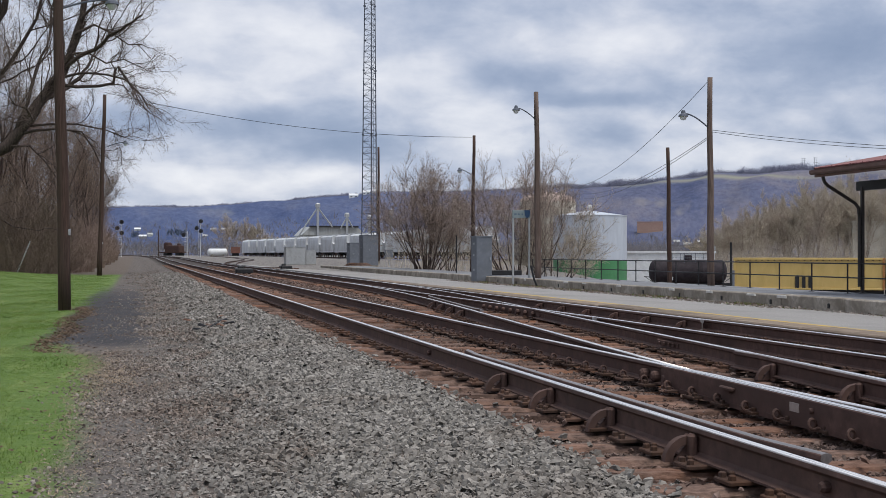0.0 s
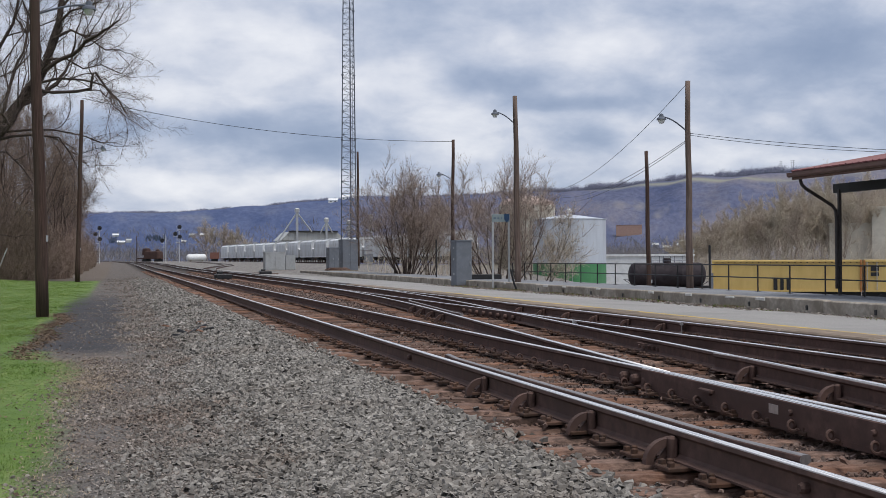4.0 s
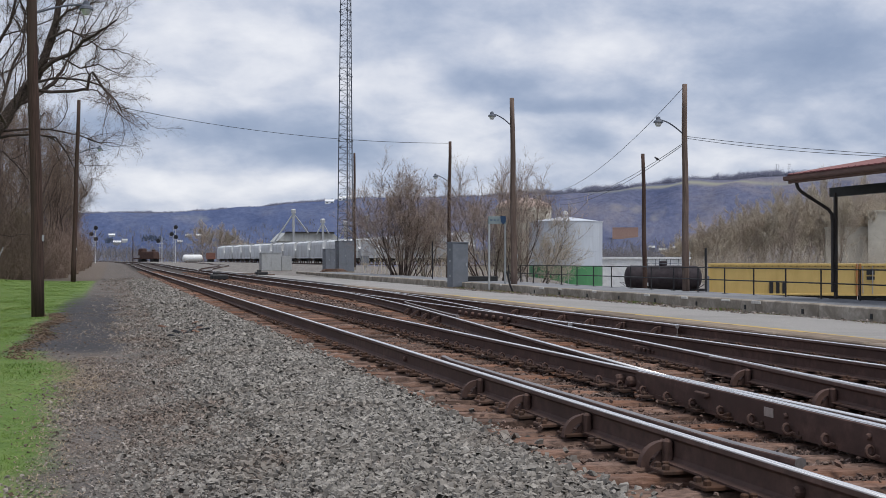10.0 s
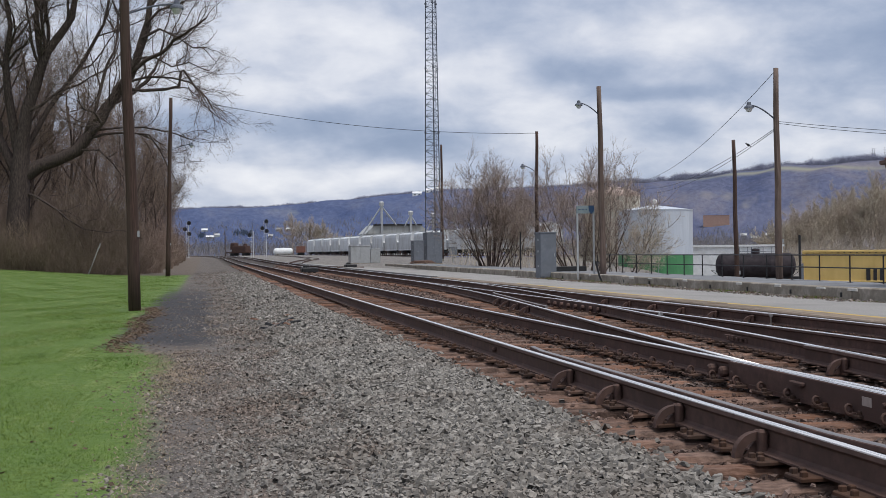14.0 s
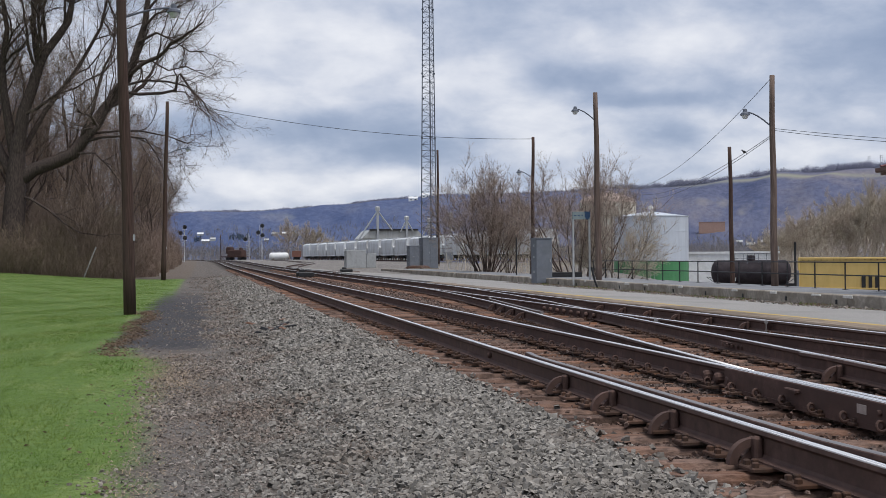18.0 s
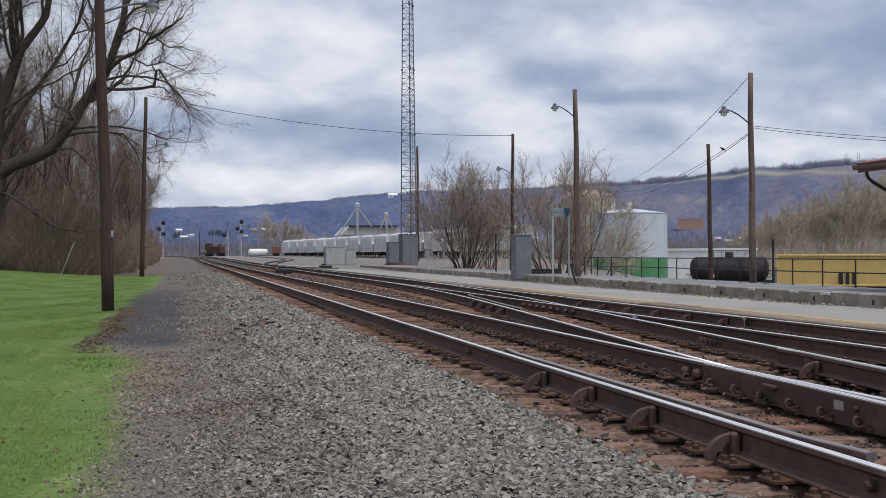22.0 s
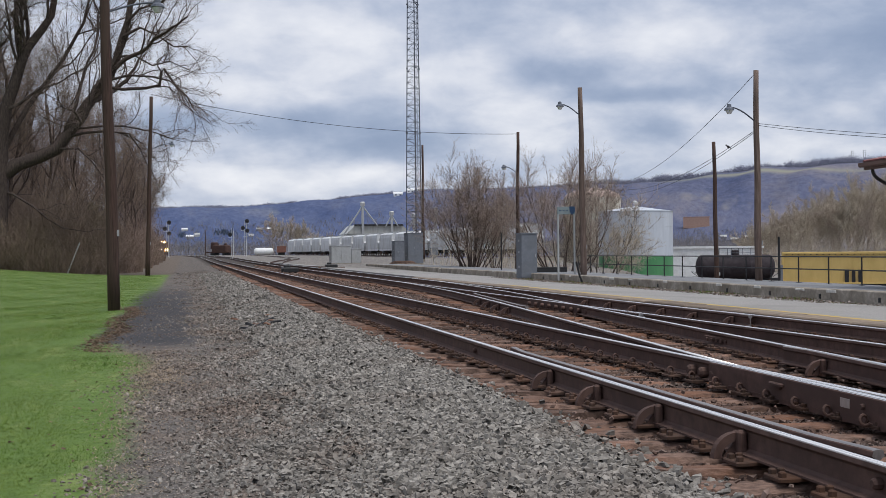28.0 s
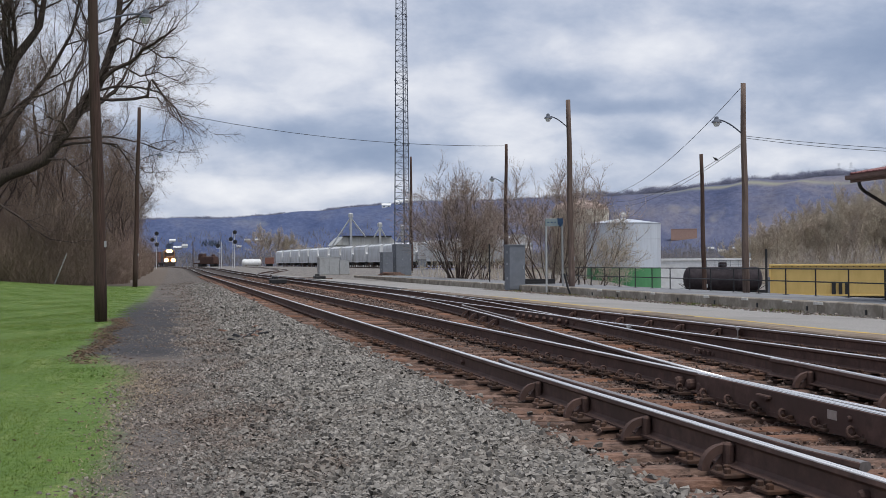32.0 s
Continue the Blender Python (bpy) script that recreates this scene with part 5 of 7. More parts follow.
# ---- signals ----
def signal(x, y, z, h, heads, label):
    s = thing("railway_signal", label, "railway signal", at=pose(x, y, z), group="signals")
    q = Build()
    q.tube([(0, 0, 0), (0, 0, h)], 0.10, 8)
    part("mast", q, SIGNAL_GREY, s)
    q = Build()
    q.box((0, 0, 0.25), (0.6, 0.6, 0.5), bevel=0.04)
    part("base", q, CONCRETE, s)
    lad = Build()
    for dx in (0.32, 0.78):
        lad.tube([(dx - 0.85, -0.25, 0.3), (dx - 0.85, -0.25, h + 0.6)], 0.035, 5)
    part("ladder", lad, SIGNAL_GREY, s)
    for k in range(int(h / 0.6)):
        q = Build()
        q.tube([(-0.53, -0.25, 0.6 + 0.6 * k), (-0.07, -0.25, 0.6 + 0.6 * k)], 0.02, 4)
        part("rung", q, SIGNAL_GREY, s)
    for dx, dz in heads:
        q = Build()
        q.lathe([(0.50, -0.06), (0.52, 0.0), (0.5, 0.06)], (dx, -0.3, h + dz), 18, axis="y")
        head = part("head", q, BLACK, s, "round black target")
        q = Build()
        q.box((dx, -0.15, h + dz), (0.42, 0.3, 0.95), bevel=0.03)
        part("housing", q, BLACK, s)
        for a in (90, 210, 330):
            q = Build()
            q.lathe([(0.12, -0.2), (0.12, -0.05), (0.08, 0.0)], (dx + 0.24 * math.cos(radians(a)), -0.38, h + dz + 0.24 * math.sin(radians(a))), 12, axis="y")
            part("lens", q, SIGNAL_OFF, head)
        q = Build()
        q.box((dx / 2, -0.05, h + dz - 0.65), (abs(dx) + 0.9, 0.5, 0.06))
        part("bracket", q, SIGNAL_GREY, s)
    q = Build()
    q.box((-0.3, -0.1, h * 0.62), (1.1, 0.5, 0.07))
    part("platform", q, SIGNAL_GREY, s)
    return s


signal(-3.75, 300.0, 0.1, 8.6, ((0.1, 0.5), (0.15, -2.2), (-0.9, -1.0)), "silver signal mast with black round heads beside the line")
signal(15.2, 300.0, 0.2, 8.8, ((0.1, 0.5), (0.15, -1.9), (-0.9, -1.2)), "silver signal mast with black round heads in the yard")
signal(12.2, 305.0, 0.2, 7.0, ((-0.9, -1.0),), "shorter silver signal mast in the yard")
p = thing("marker_post", "leaning pale post standing in the lawn", "post")
q = Build()
q.box((0, 0, 0.40), (0.09, 0.09, 0.9), bevel=0.01)
part("shaft", q, WHITE, p)
p.matrix_basis = pose(-3.77, 22.7, height(-3.77, 22.7).item(), 0, -5, 0)


p = thing("guy_wire_guard", "leaning pale guard tube over a guy wire in the grass", "guy wire")
q = Build()
q.tube([(-7.86, 85.0, height(-7.86, 85.0).item() - 0.05), (-7.02, 85.0, 2.3)], 0.045, 8)
part("tube", q, BOX_PALE, p)


def make_yard_bits():
    p = thing("plank_pile", "low pile of weathered planks beside the equipment hut", "timber")
    for k in range(4):
        q = Build()
        q.box((0, 0, 0.06 + 0.07 * k), (2.6 - 0.3 * k, 0.9, 0.06), bevel=0.01, turn=3 * k)
        part("plank", q, TIE, p)
    p.matrix_basis = pose(21.2, 116.0, 0.28)
    p = thing("loading_stair", "white diagonal loading stair beside the storage tank", "stair")
    for x, z0 in ((0, 0.0), (1.1, 0.0), (3.6, 0.0)):
        q = Build()
        q.tube([(x, 0, z0), (x + 2.4, 0.3, 2.7)], 0.07, 6)
        part("rail", q, WHITE, p)
    for k in range(8):
        q = Build()
        q.box((0.3 + 0.29 * k, 0.5, 0.3 + 0.33 * k), (0.3, 0.9, 0.05))
        part("step", q, GALV, p)
    p.matrix_basis = pose(53.6, 121.0, -2.8)


make_yard_bits()

# ---- tower, elevator and yard ----
def make_tower():
    t = thing("lattice_tower", "tall grey steel lattice radio tower", "radio tower", at=pose(29.0, 150.0, 0.2, 0, 0, -1))
    H = 62.0
    def corner(k, z):
        r = 1.19 - 0.0123 * z
        a = radians(30 + 120 * k)
        return Vector((r * math.cos(a), r * math.sin(a), z))
    for k in range(3):
        q = Build()
        q.tube([corner(k, 0), corner(k, H)], [0.075, 0.055], 6)
        leg = part("leg", q, DARK_STEEL, t)
        for z in (8.3, 16.6, 24.9, 33.2):
            q = Build()
            c = corner(k, z)
            q.lathe([(0.06, -0.1), (0.15, -0.09), (0.15, 0.09), (0.06, 0.1)], c, 8)
            part("flange", q, DARK_STEEL, leg)
    q = Build()
    z, i = 0.0, 0
    while z < H - 1:
        dz = 0.82 - 0.0045 * z
        for k in range(3):
            a, b = corner(k, z), corner((k + 1) % 3, z)
            q.tube([a, b], 0.026, 4)
            c, d = corner(k, z + dz), corner((k + 1) % 3, z + dz)
            q.tube([a, d] if (i + k) % 2 else [b, c], 0.024, 4)
        z += dz
        i += 1
    part("bracing", q, DARK_STEEL, t)
    q = Build()
    for s in (-0.18, 0.18):
        q.tube([(0.25 + s, -0.1, 0), (0.25 + s, -0.1, H)], 0.022, 4)
    for k in range(int(H / 0.6)):
        q.tube([(0.07, -0.1, 0.6 * k + 0.3), (0.43, -0.1, 0.6 * k + 0.3)], 0.018, 4)
    part("ladder", q, DARK_STEEL, t)
    for k in range(3):
        q = Build()
        c = corner(k, 0)
        q.box((c.x, c.y, 0.1), (0.6, 0.6, 0.4))
        part("footing", q, CONCRETE, t)


make_tower()


def on_view(az, dist, z=0.0):
    return (dist * math.sin(radians(az)), dist * math.cos(radians(az)), z)


def make_elevator():
    """Grain elevator behind the hopper cars: a long hall with bins, a leg with spouts."""
    e = thing("grain_elevator", "pale metal grain elevator hall with leg towers and spouts", "grain elevator")
    y = 300.0
    x0, x1 = 42.6, 54.6
    q = Build()
    q.box(((x0 + x1) / 2, y + 8, 3.2), (x1 - x0 + 3.6, 14, 6.0))
    part("hall", q, BARN, e)
    q = Build()
    q.add([(x0 - 2.2, y, 6.2), (x0, y, 8.4), (x1, y, 8.4), (x1 + 2.4, y, 6.2), (x0 - 2.2, y + 16, 6.2), (x0, y + 16, 8.4), (x1, y + 16, 8.4), (x1 + 2.4, y + 16, 6.2)],
          [(0, 1, 2, 3), (7, 6, 5, 4), (0, 4, 5, 1), (1, 5, 6, 2), (2, 6, 7, 3), (3, 7, 4, 0)])
    part("roof", q, BARN, e)
    q = Build()
    q.box(((x0 + x1) / 2, y - 0.3, 8.4), (x1 - x0 + 0.6, 0.6, 0.4))
    part("roof_trim", q, BLACK, e, "dark trim along the roof")
    for x, top, run, drop in ((44.4, 13.4, (-5.0, 3.8), (7.6, 5.2)), (51.9, 11.0, (-1.7, 1.6), (3.2, 3.0)), (57.7, 10.4, (-1.5, 4.0), (3.4, 4.4)), (63.4, 12.0, (-0.5, 2.6), (3.0, 4.0))):
        q = Build()
        q.box((x, y - 0.5, top / 2), (0.55, 0.6, top))
        leg = part("leg_tower", q, GALV, e)
        q = Build()
        q.box((x, y - 0.5, top + 0.4), (1.2, 1.0, 1.1), bevel=0.25)
        part("head", q, GALV, leg, "rounded leg head")
        for sx, sz in zip(run, drop):
            q = Build()
            q.tube([(x, y - 0.5, top - 0.2), (x + sx, y - 0.5, top - sz)], 0.2, 6)
            part("spout", q, GALV, leg)
    return e


make_elevator()


def hopper_mesh_parts():
    """One covered hopper car about its middle, along y."""
    L = 10.6
    body = Build()
    # curved side section of the carbody
    half = [(1.50, 1.05), (1.56, 1.5), (1.60, 2.4), (1.58, 3.5), (1.48, 4.05), (1.10, 4.32), (0.5, 4.42)]
    prof = half + [(-x, z) for x, z in half[::-1]]
    body.sweep(prof, [(0, -L / 2 + 0.7, 0), (0, L / 2 - 0.7, 0)], [0] * len(prof))
    slopes = []
    for s in (-1, 1):
        slopes.append(Build())
        y = s * (L / 2 - 0.7)
        slopes[-1].add([(-1.4, y, 1.1), (1.4, y, 1.1), (1.4, s * (L / 2 - 0.05), 2.6), (-1.4, s * (L / 2 - 0.05), 2.6), (-1.4, y, 2.9), (1.4, y, 2.9)], [(0, 1, 2, 3), (3, 2, 5, 4), (0, 3, 4), (1, 5, 2)])
    under = Build()
    for k in (-2.2, 1.0):
        under.add([(-1.2, k - 1.4, 1.15), (1.2, k - 1.4, 1.15), (1.2, k + 1.4, 1.15), (-1.2, k + 1.4, 1.15), (-0.3, k - 0.4, 0.35), (0.3, k - 0.4, 0.35), (0.3, k + 0.4, 0.35), (-0.3, k + 0.4, 0.35)],
                  [(0, 1, 5, 4), (1, 2, 6, 5), (2, 3, 7, 6), (3, 0, 4, 7), (4, 5, 6, 7), (3, 2, 1, 0)])
    sill = Build()
    sill.box((0, 0, 0.95), (0.5, L + 0.9, 0.3))
    for s in (-1, 1):
        sill.box((s * 1.5, 0, 1.1), (0.10, L - 0.4, 0.28))
    roofwalk = Build()
    roofwalk.box((0, 0, 4.50), (0.9, L - 0.6, 0.05))
    for k in range(5):
        roofwalk.lathe([(0.42, 4.42), (0.42, 4.56), (0.2, 4.60)], (0, -4.0 + 2.0 * k, 0), 10)
    ladder = Build()
    for s in (-1, 1):
        for z in np.arange(1.2, 4.2, 0.4):
            ladder.tube([(-1.55, s * (L / 2 - 0.15), z), (-1.55, s * (L / 2 - 0.65), z)], 0.02, 4)
        for o in (0.15, 0.65):
            ladder.tube([(-1.55, s * (L / 2 - o), 0.9), (-1.55, s * (L / 2 - o), 4.2)], 0.025, 4)
    ribs = Build()
    for k in range(7):
        y = -4.2 + 1.4 * k
        for s in (-1, 1):
            ribs.sweep([(-0.04, 0), (0.04, 0), (0.04, 0.01), (-0.04, 0.01)], [(s * 1.62, y, 1.1), (s * 1.625, y + 0.001, 2.4), (s * 1.60, y + 0.002, 3.5)], [0] * 4)
    wheel = Build()
    for x in (-0.72, 0.72):
        wheel.lathe([(0.46, -0.06), (0.50, -0.04), (0.46, 0.05), (0.2, 0.06)], (x, 0, 0.46), 16, axis="x")
    wheel.tube([(-0.9, 0, 0.46), (0.9, 0, 0.46)], 0.09, 8)
    truck = Build()
    for x in (-1.0, 1.0):
        truck.box((x, 0, 0.58), (0.16, 2.2, 0.26), bevel=0.05)
    truck.box((0, 0, 0.66), (2.0, 0.45, 0.25))
    return (("body", body, HOPPER), ("slope_sheet", slopes[0], HOPPER), ("slope_sheet", slopes[1], HOPPER), ("outlet", under, BLACK), ("sill", sill, HOPPER), ("roof_walk", roofwalk, GALV), ("ladder", ladder, GALV)), wheel, truck, L


def make_hoppers():
    parts, wheel, truck, L = hopper_mesh_parts()
    car = thing("hopper_car", "pale grey covered hopper car standing in the yard", "freight car", group="hopper cars")
    for n, b, m in parts:
        part(n, b, m, car)
    tm, wm = truck.mesh("truck", BLACK), wheel.mesh("wheel", RUST)
    for s in (-1, 1):
        t = part("truck", tm, None, car, at=pose(0, s * 3.7, 0))
        for k in (-0.9, 0.9):
            part("wheel", wm, None, t, at=pose(0, k, 0))
    q = Build()
    q.box((-1.63, 1.2, 2.9), (0.02, 1.5, 0.5))
    part("marking", q, BLACK, car, "faded reporting mark bars")
    p0, p1 = Vector((30.6, 333.0)), Vector((46.6, 161.5))
    d = (p1 - p0).normalized()
    turn = math.degrees(math.atan2(-d.x, d.y))
    n = int((p1 - p0).length / 11.45)
    for k in range(n + 1):
        p = p0 + d * 11.45 * k
        m = pose(p.x, p.y, HOP_Z, 0, 0, turn)
        if k == 0:
            car.matrix_basis = m
        else:
            copy_thing(car, m)


make_hoppers()


def make_tanks():
    x, y, r = 54.4, 138.0, 4.55
    t = thing("storage_tank", "pale blue-grey storage tank with a green band at its foot", "storage tank", at=pose(x, y, -2.8))
    q = Build()
    q.lathe([(r, 0), (r, 3.55)], (0, 0, 0), 56)
    part("green_band", q, TANK_GREEN, t)
    q = Build()
    q.lathe([(r - 0.004, 3.552), (r - 0.004, 8.9), (r + 0.05, 8.92), (r + 0.05, 9.0), (0.3, 9.62), (0.05, 9.64)], (0, 0, 0), 56)
    part("shell", q, TANK_WHITE, t)
    for z in (1.8, 5.3, 7.1):
        q = Build()
        q.lathe([(r, z), (r + 0.012, z + 0.005), (r + 0.012, z + 0.03), (r, z + 0.035)], (0, 0, 0), 56)
        part("seam", q, TANK_GREEN if z < 3 else TANK_WHITE, t)
    q = Build()
    q.lathe([(0.08, 9.5), (0.08, 9.9), (0.26, 9.95), (0.30, 10.15), (0.16, 10.35)], (0, 0, 0), 12)
    part("vent", q, WHITE, t, "white roof vent")
    q = Build()
    a = radians(250)
    for o in (-0.25, 0.25):
        q.tube([((r + 0.15) * math.cos(a) + o, (r + 0.15) * math.sin(a), 0), ((r + 0.15) * math.cos(a) + o, (r + 0.15) * math.sin(a), 9.4)], 0.03, 5)
    part("ladder", q, GALV, t)
    t = thing("storage_tank", "cream storage tank with a salmon domed roof behind the trees", "storage tank", at=pose(58.4, 165.0, -2.8))
    q = Build()
    q.lathe([(4.1, 0), (4.1, 11.9)], (0, 0, 0), 48)
    part("shell", q, CREAM, t)
    q = Build()
    q.lathe([(4.15, 11.9), (3.8, 12.5), (2.6, 13.0), (1.4, 13.3), (0.1, 13.4)], (0, 0, 0), 48)
    part("roof", q, DOME_PINK, t, "salmon orange domed roof")


make_tanks()


def tank_car(x, y, z, turn, length, r, material, label, dome=True):
    t = thing("tank_car", label, "tank car", at=pose(x, y, z, 0, 0, turn), group="tank cars")
    q = Build()
    h = length / 2
    cz = 1.05 + r
    prof = [(0.05, -h)] + [(r * math.sin(a), -h + 0.75 * (1 - math.cos(a)) * r / 1.4) for a in np.linspace(0.25, math.pi / 2, 6)] + [(r, -h / 3), (r + 0.02, -h / 3 + 0.02), (r, -h / 3 + 0.05), (r, h / 3)]
    prof += [(r * math.sin(a), h - 0.75 * (1 - math.cos(a)) * r / 1.4) for a in np.linspace(math.pi / 2, 0.25, 6)] + [(0.05, h)]
    q.lathe(prof, (0, 0, cz), 28, axis="y")
    part("tank", q, material, t, smooth=True)
    q = Build()
    q.box((0, 0, 0.95), (0.6, length + 1.2, 0.3))
    part("sill", q, BLACK, t)
    if dome:
        q = Build()
        q.lathe([(0.45, 2 * r + 0.95), (0.45, 2 * r + 1.45), (0.36, 2 * r + 1.55), (0.05, 2 * r + 1.58)], (0, 0, 0), 14)
        part("manway", q, material, t)
        q = Build()
        for sx in (-1, 1):
            for sy in (-1.9, -0.6, 0.6, 1.9):
                q.tube([(sx * 1.0, sy, 2 * r + 0.7), (sx * 1.0, sy, 2 * r + 1.75)], 0.03, 5)
            q.tube([(sx * 1.0, -1.9, 2 * r + 1.75), (sx * 1.0, 1.9, 2 * r + 1.75)], 0.03, 5)
            q.tube([(sx * 1.0, -1.9, 2 * r + 1.25), (sx * 1.0, 1.9, 2 * r + 1.25)], 0.025, 5)
        part("walkway_rail", q, DARK_STEEL, t)
    for s in (-1, 1):
        tr = Build()
        for xx in (-1.0, 1.0):
            tr.box((xx, 0, 0.58), (0.16, 2.2, 0.26), bevel=0.05)
        trk = part("truck", tr, BLACK, t, at=pose(0, s * (h - 1.6), 0))
        for k in (-0.9, 0.9):
            w = Build()
            for xx in (-0.72, 0.72):
                w.lathe([(0.46, -0.06), (0.50, -0.04), (0.46, 0.05), (0.2, 0.06)], (xx, 0, 0.46), 16, axis="x")
            w.tube([(-0.9, 0, 0.46), (0.9, 0, 0.46)], 0.09, 8)
            part("wheel", w, RUST, trk, at=pose(0, k, 0))
        q = Build()
        q.tube([(-1.1, s * h * 0.8, 1.0), (-1.25, s * (h + 0.3), 1.8), (1.25, s * (h + 0.3), 1.8), (1.1, s * h * 0.8, 1.0)], 0.03, 5)
        part("end_handrail", q, BLACK, t)
    return t


tank_car(57.7, 117.7, -2.75, 76, 8.4, 1.28, TANKCAR, "sooty black tank car with a railed dome platform", True)


def gas_tank(x, y, z, turn, length, r):
    """A round-ended storage tank lying on two saddles."""
    t = thing("gas_tank", "white horizontal gas storage tank on low saddles", "tank", at=pose(x, y, z, 0, 0, turn))
    q = Build()
    q.lathe([(r * math.cos(a), -length / 2 + r * 0.7 - r * 0.7 * math.sin(a)) for a in np.linspace(1.45, 0, 7)] + [(r * math.cos(a), length / 2 - r * 0.7 + r * 0.7 * math.sin(a)) for a in np.linspace(0, 1.45, 7)], (0, 0, r + 0.15), 28, axis="x")
    part("shell", q, WHITE, t, smooth=True)
    q = Build()
    q.lathe([(0.28, 0), (0.28, 0.3), (0.15, 0.36)], (0, 0, 2 * r + 0.1), 14)
    part("manway", q, GALV, t)
    for s in (-1, 1):
        q = Build()
        q.box((s * length * 0.28, 0, 0.3), (0.5, r * 1.5, 0.6), bevel=0.03)
        part("saddle", q, CONCRETE, t)


gas_tank(25.1, 388.0, height(25.1, 388.0).item() - 0.1, 0, 6.4, 1.15)


def far_freight():
    c = thing("gondola_car", "low rust-brown gondola car behind the tank cars", "freight car", at=pose(31.2, 392.0, 0.75, 0, 0, -5))
    q = Build()
    q.box((0, 0, 1.9), (2.9, 14, 2.0))
    part("body", q, RED_CAR, c)
    for s in (-1, 1):
        q = Build()
        q.box((0, s * 5, 0.5), (2.2, 2.4, 0.9), bevel=0.1)
        part("truck", q, BLACK, c)
    c = thing("flat_car", "rust-brown loaded flat car on the storage track", "freight car", at=pose(12.3, 420.0, 0.75, 0, 0, 40))
    q = Build()
    q.box((0, 0, 1.1), (2.9, 12, 0.35))
    part("deck", q, LOAD, c)
    q = Build()
    q.box((0, -0.5, 2.4), (2.7, 7.5, 2.3), bevel=0.25, taper=0.92)
    q.box((0, 3.0, 3.4), (2.2, 2.6, 2.4), bevel=0.3, taper=0.9)
    q.box((0, -2.6, 3.8), (1.2, 1.0, 0.9), bevel=0.2)
    part("load", q, LOAD, c, "brown tarpaulin-covered load")
    for s in (-1, 1):
        q = Build()
        q.box((0, s * 3, 0.45), (2.2, 2.2, 0.95), bevel=0.1)
        part("truck", q, BLACK, c)


far_freight()


def make_containers():
    """Yellow freight containers on road chassis in the low yard."""
    spots = [((51.25, 95.5), (62.0, 89.0), True), ((62.15, 88.92), (70.2, 84.2), False)]
    for (xa, ya), (xb, yb), near in spots:
        d = Vector((xb - xa, yb - ya, 0))
        L, turn = d.length, math.degrees(math.atan2(d.y, d.x))
        top, h = 1.13, 2.75
        c = thing("freight_container", "faded yellow corrugated freight container with dark lettering shapes" if near else "faded yellow freight container with closed doors and rusty posts", "container", at=pose((xa + xb) / 2, (ya + yb) / 2, top - h, 0, 0, turn), group="yellow containers")
        W = 2.44
        q = Build()
        q.box((0, W / 2, h / 2), (L - 0.1, W - 0.1, h - 0.1))
        part("box_wall", q, CONTAINER, c)
        n = int(L / 0.28)
        rib = Build()
        rib.box((0, 0, 0), (0.15, 0.004, h - 0.36), bevel=0.001)
        rm = rib.mesh("rib", CONTAINER)
        for k in range(n):
            part("rib", rm, None, c, at=pose(-L / 2 + 0.2 + (k + 0.5) * (L - 0.4) / n, 0.044, h / 2))
        for z in (0.08, h - 0.08):
            q = Build()
            q.box((0, 0.0, z), (L, 0.12, 0.16), bevel=0.02)
            part("side_beam", q, CONTAINER, c)
        q = Build()
        q.box((0, W / 2 + 0.07, h + 0.0), (L, W, 0.05))
        part("roof", q, CONTAINER, c)
        for s in (-1, 1):
            q = Build()
            q.box((s * (L / 2 - 0.06), 0.0, h / 2), (0.16, 0.16, h), bevel=0.02)
            part("corner_post", q, CORNER_RUST if s > 0 or not near else CONTAINER, c)
        for k in range(24):
            q = Build()
            q.box((-L / 2 + 0.4 + k * (L - 0.8) / 23, -0.07, h - 0.2), (0.12, 0.02, 0.05))
            part("lashing_ring", q, BLACK, c)
        if near:
            for x, w in ((-1.9, 0.34), (-1.35, 0.30), (-0.85, 0.24)):
                q = Build()
                q.box((x + 2.15 - L * 0.09, -0.03, h - 2.15), (w, 0.05, 1.25))
                part("logo_bar", q, BLACK, c, "tall dark bars of a large logo")
        else:
            for zz, hh in ((h - 0.75, 0.38), (h - 1.22, 0.30)):
                q = Build()
                q.box((-L / 2 + 0.9, -0.03, zz), (0.66, 0.05, hh))
                part("logo_bar", q, BLACK, c, "dark block of a small logo")
            for x in (-4.4, -3.6, -1.4, -0.6):
                q = Build()
                q.tube([(x, -0.10, 0.2), (x, -0.10, h - 0.2)], 0.04, 6)
                part("lock_bar", q, GALV, c)
        ch = thing("container_chassis", "low black steel chassis under a container", "trailer", at=pose((xa + xb) / 2, (ya + yb) / 2, -2.8, 0, 0, turn), group="container chassis")
        q = Build()
        for y in (0.6, W - 0.6):
            q.box((0, y, 0.95), (L, 0.14, 0.45))
        part("frame", q, BLACK, ch)
        for x in (-L / 2 + 1.6, L / 2 - 1.6, L / 2 - 2.8):
            for y in (0.25, W - 0.25):
                q = Build()
                q.lathe([(0.3, -0.13), (0.5, -0.12), (0.5, 0.12), (0.3, 0.13)], (x, y, 0.5), 18, axis="y")
                part("wheel", q, BLACK, ch)


make_containers()


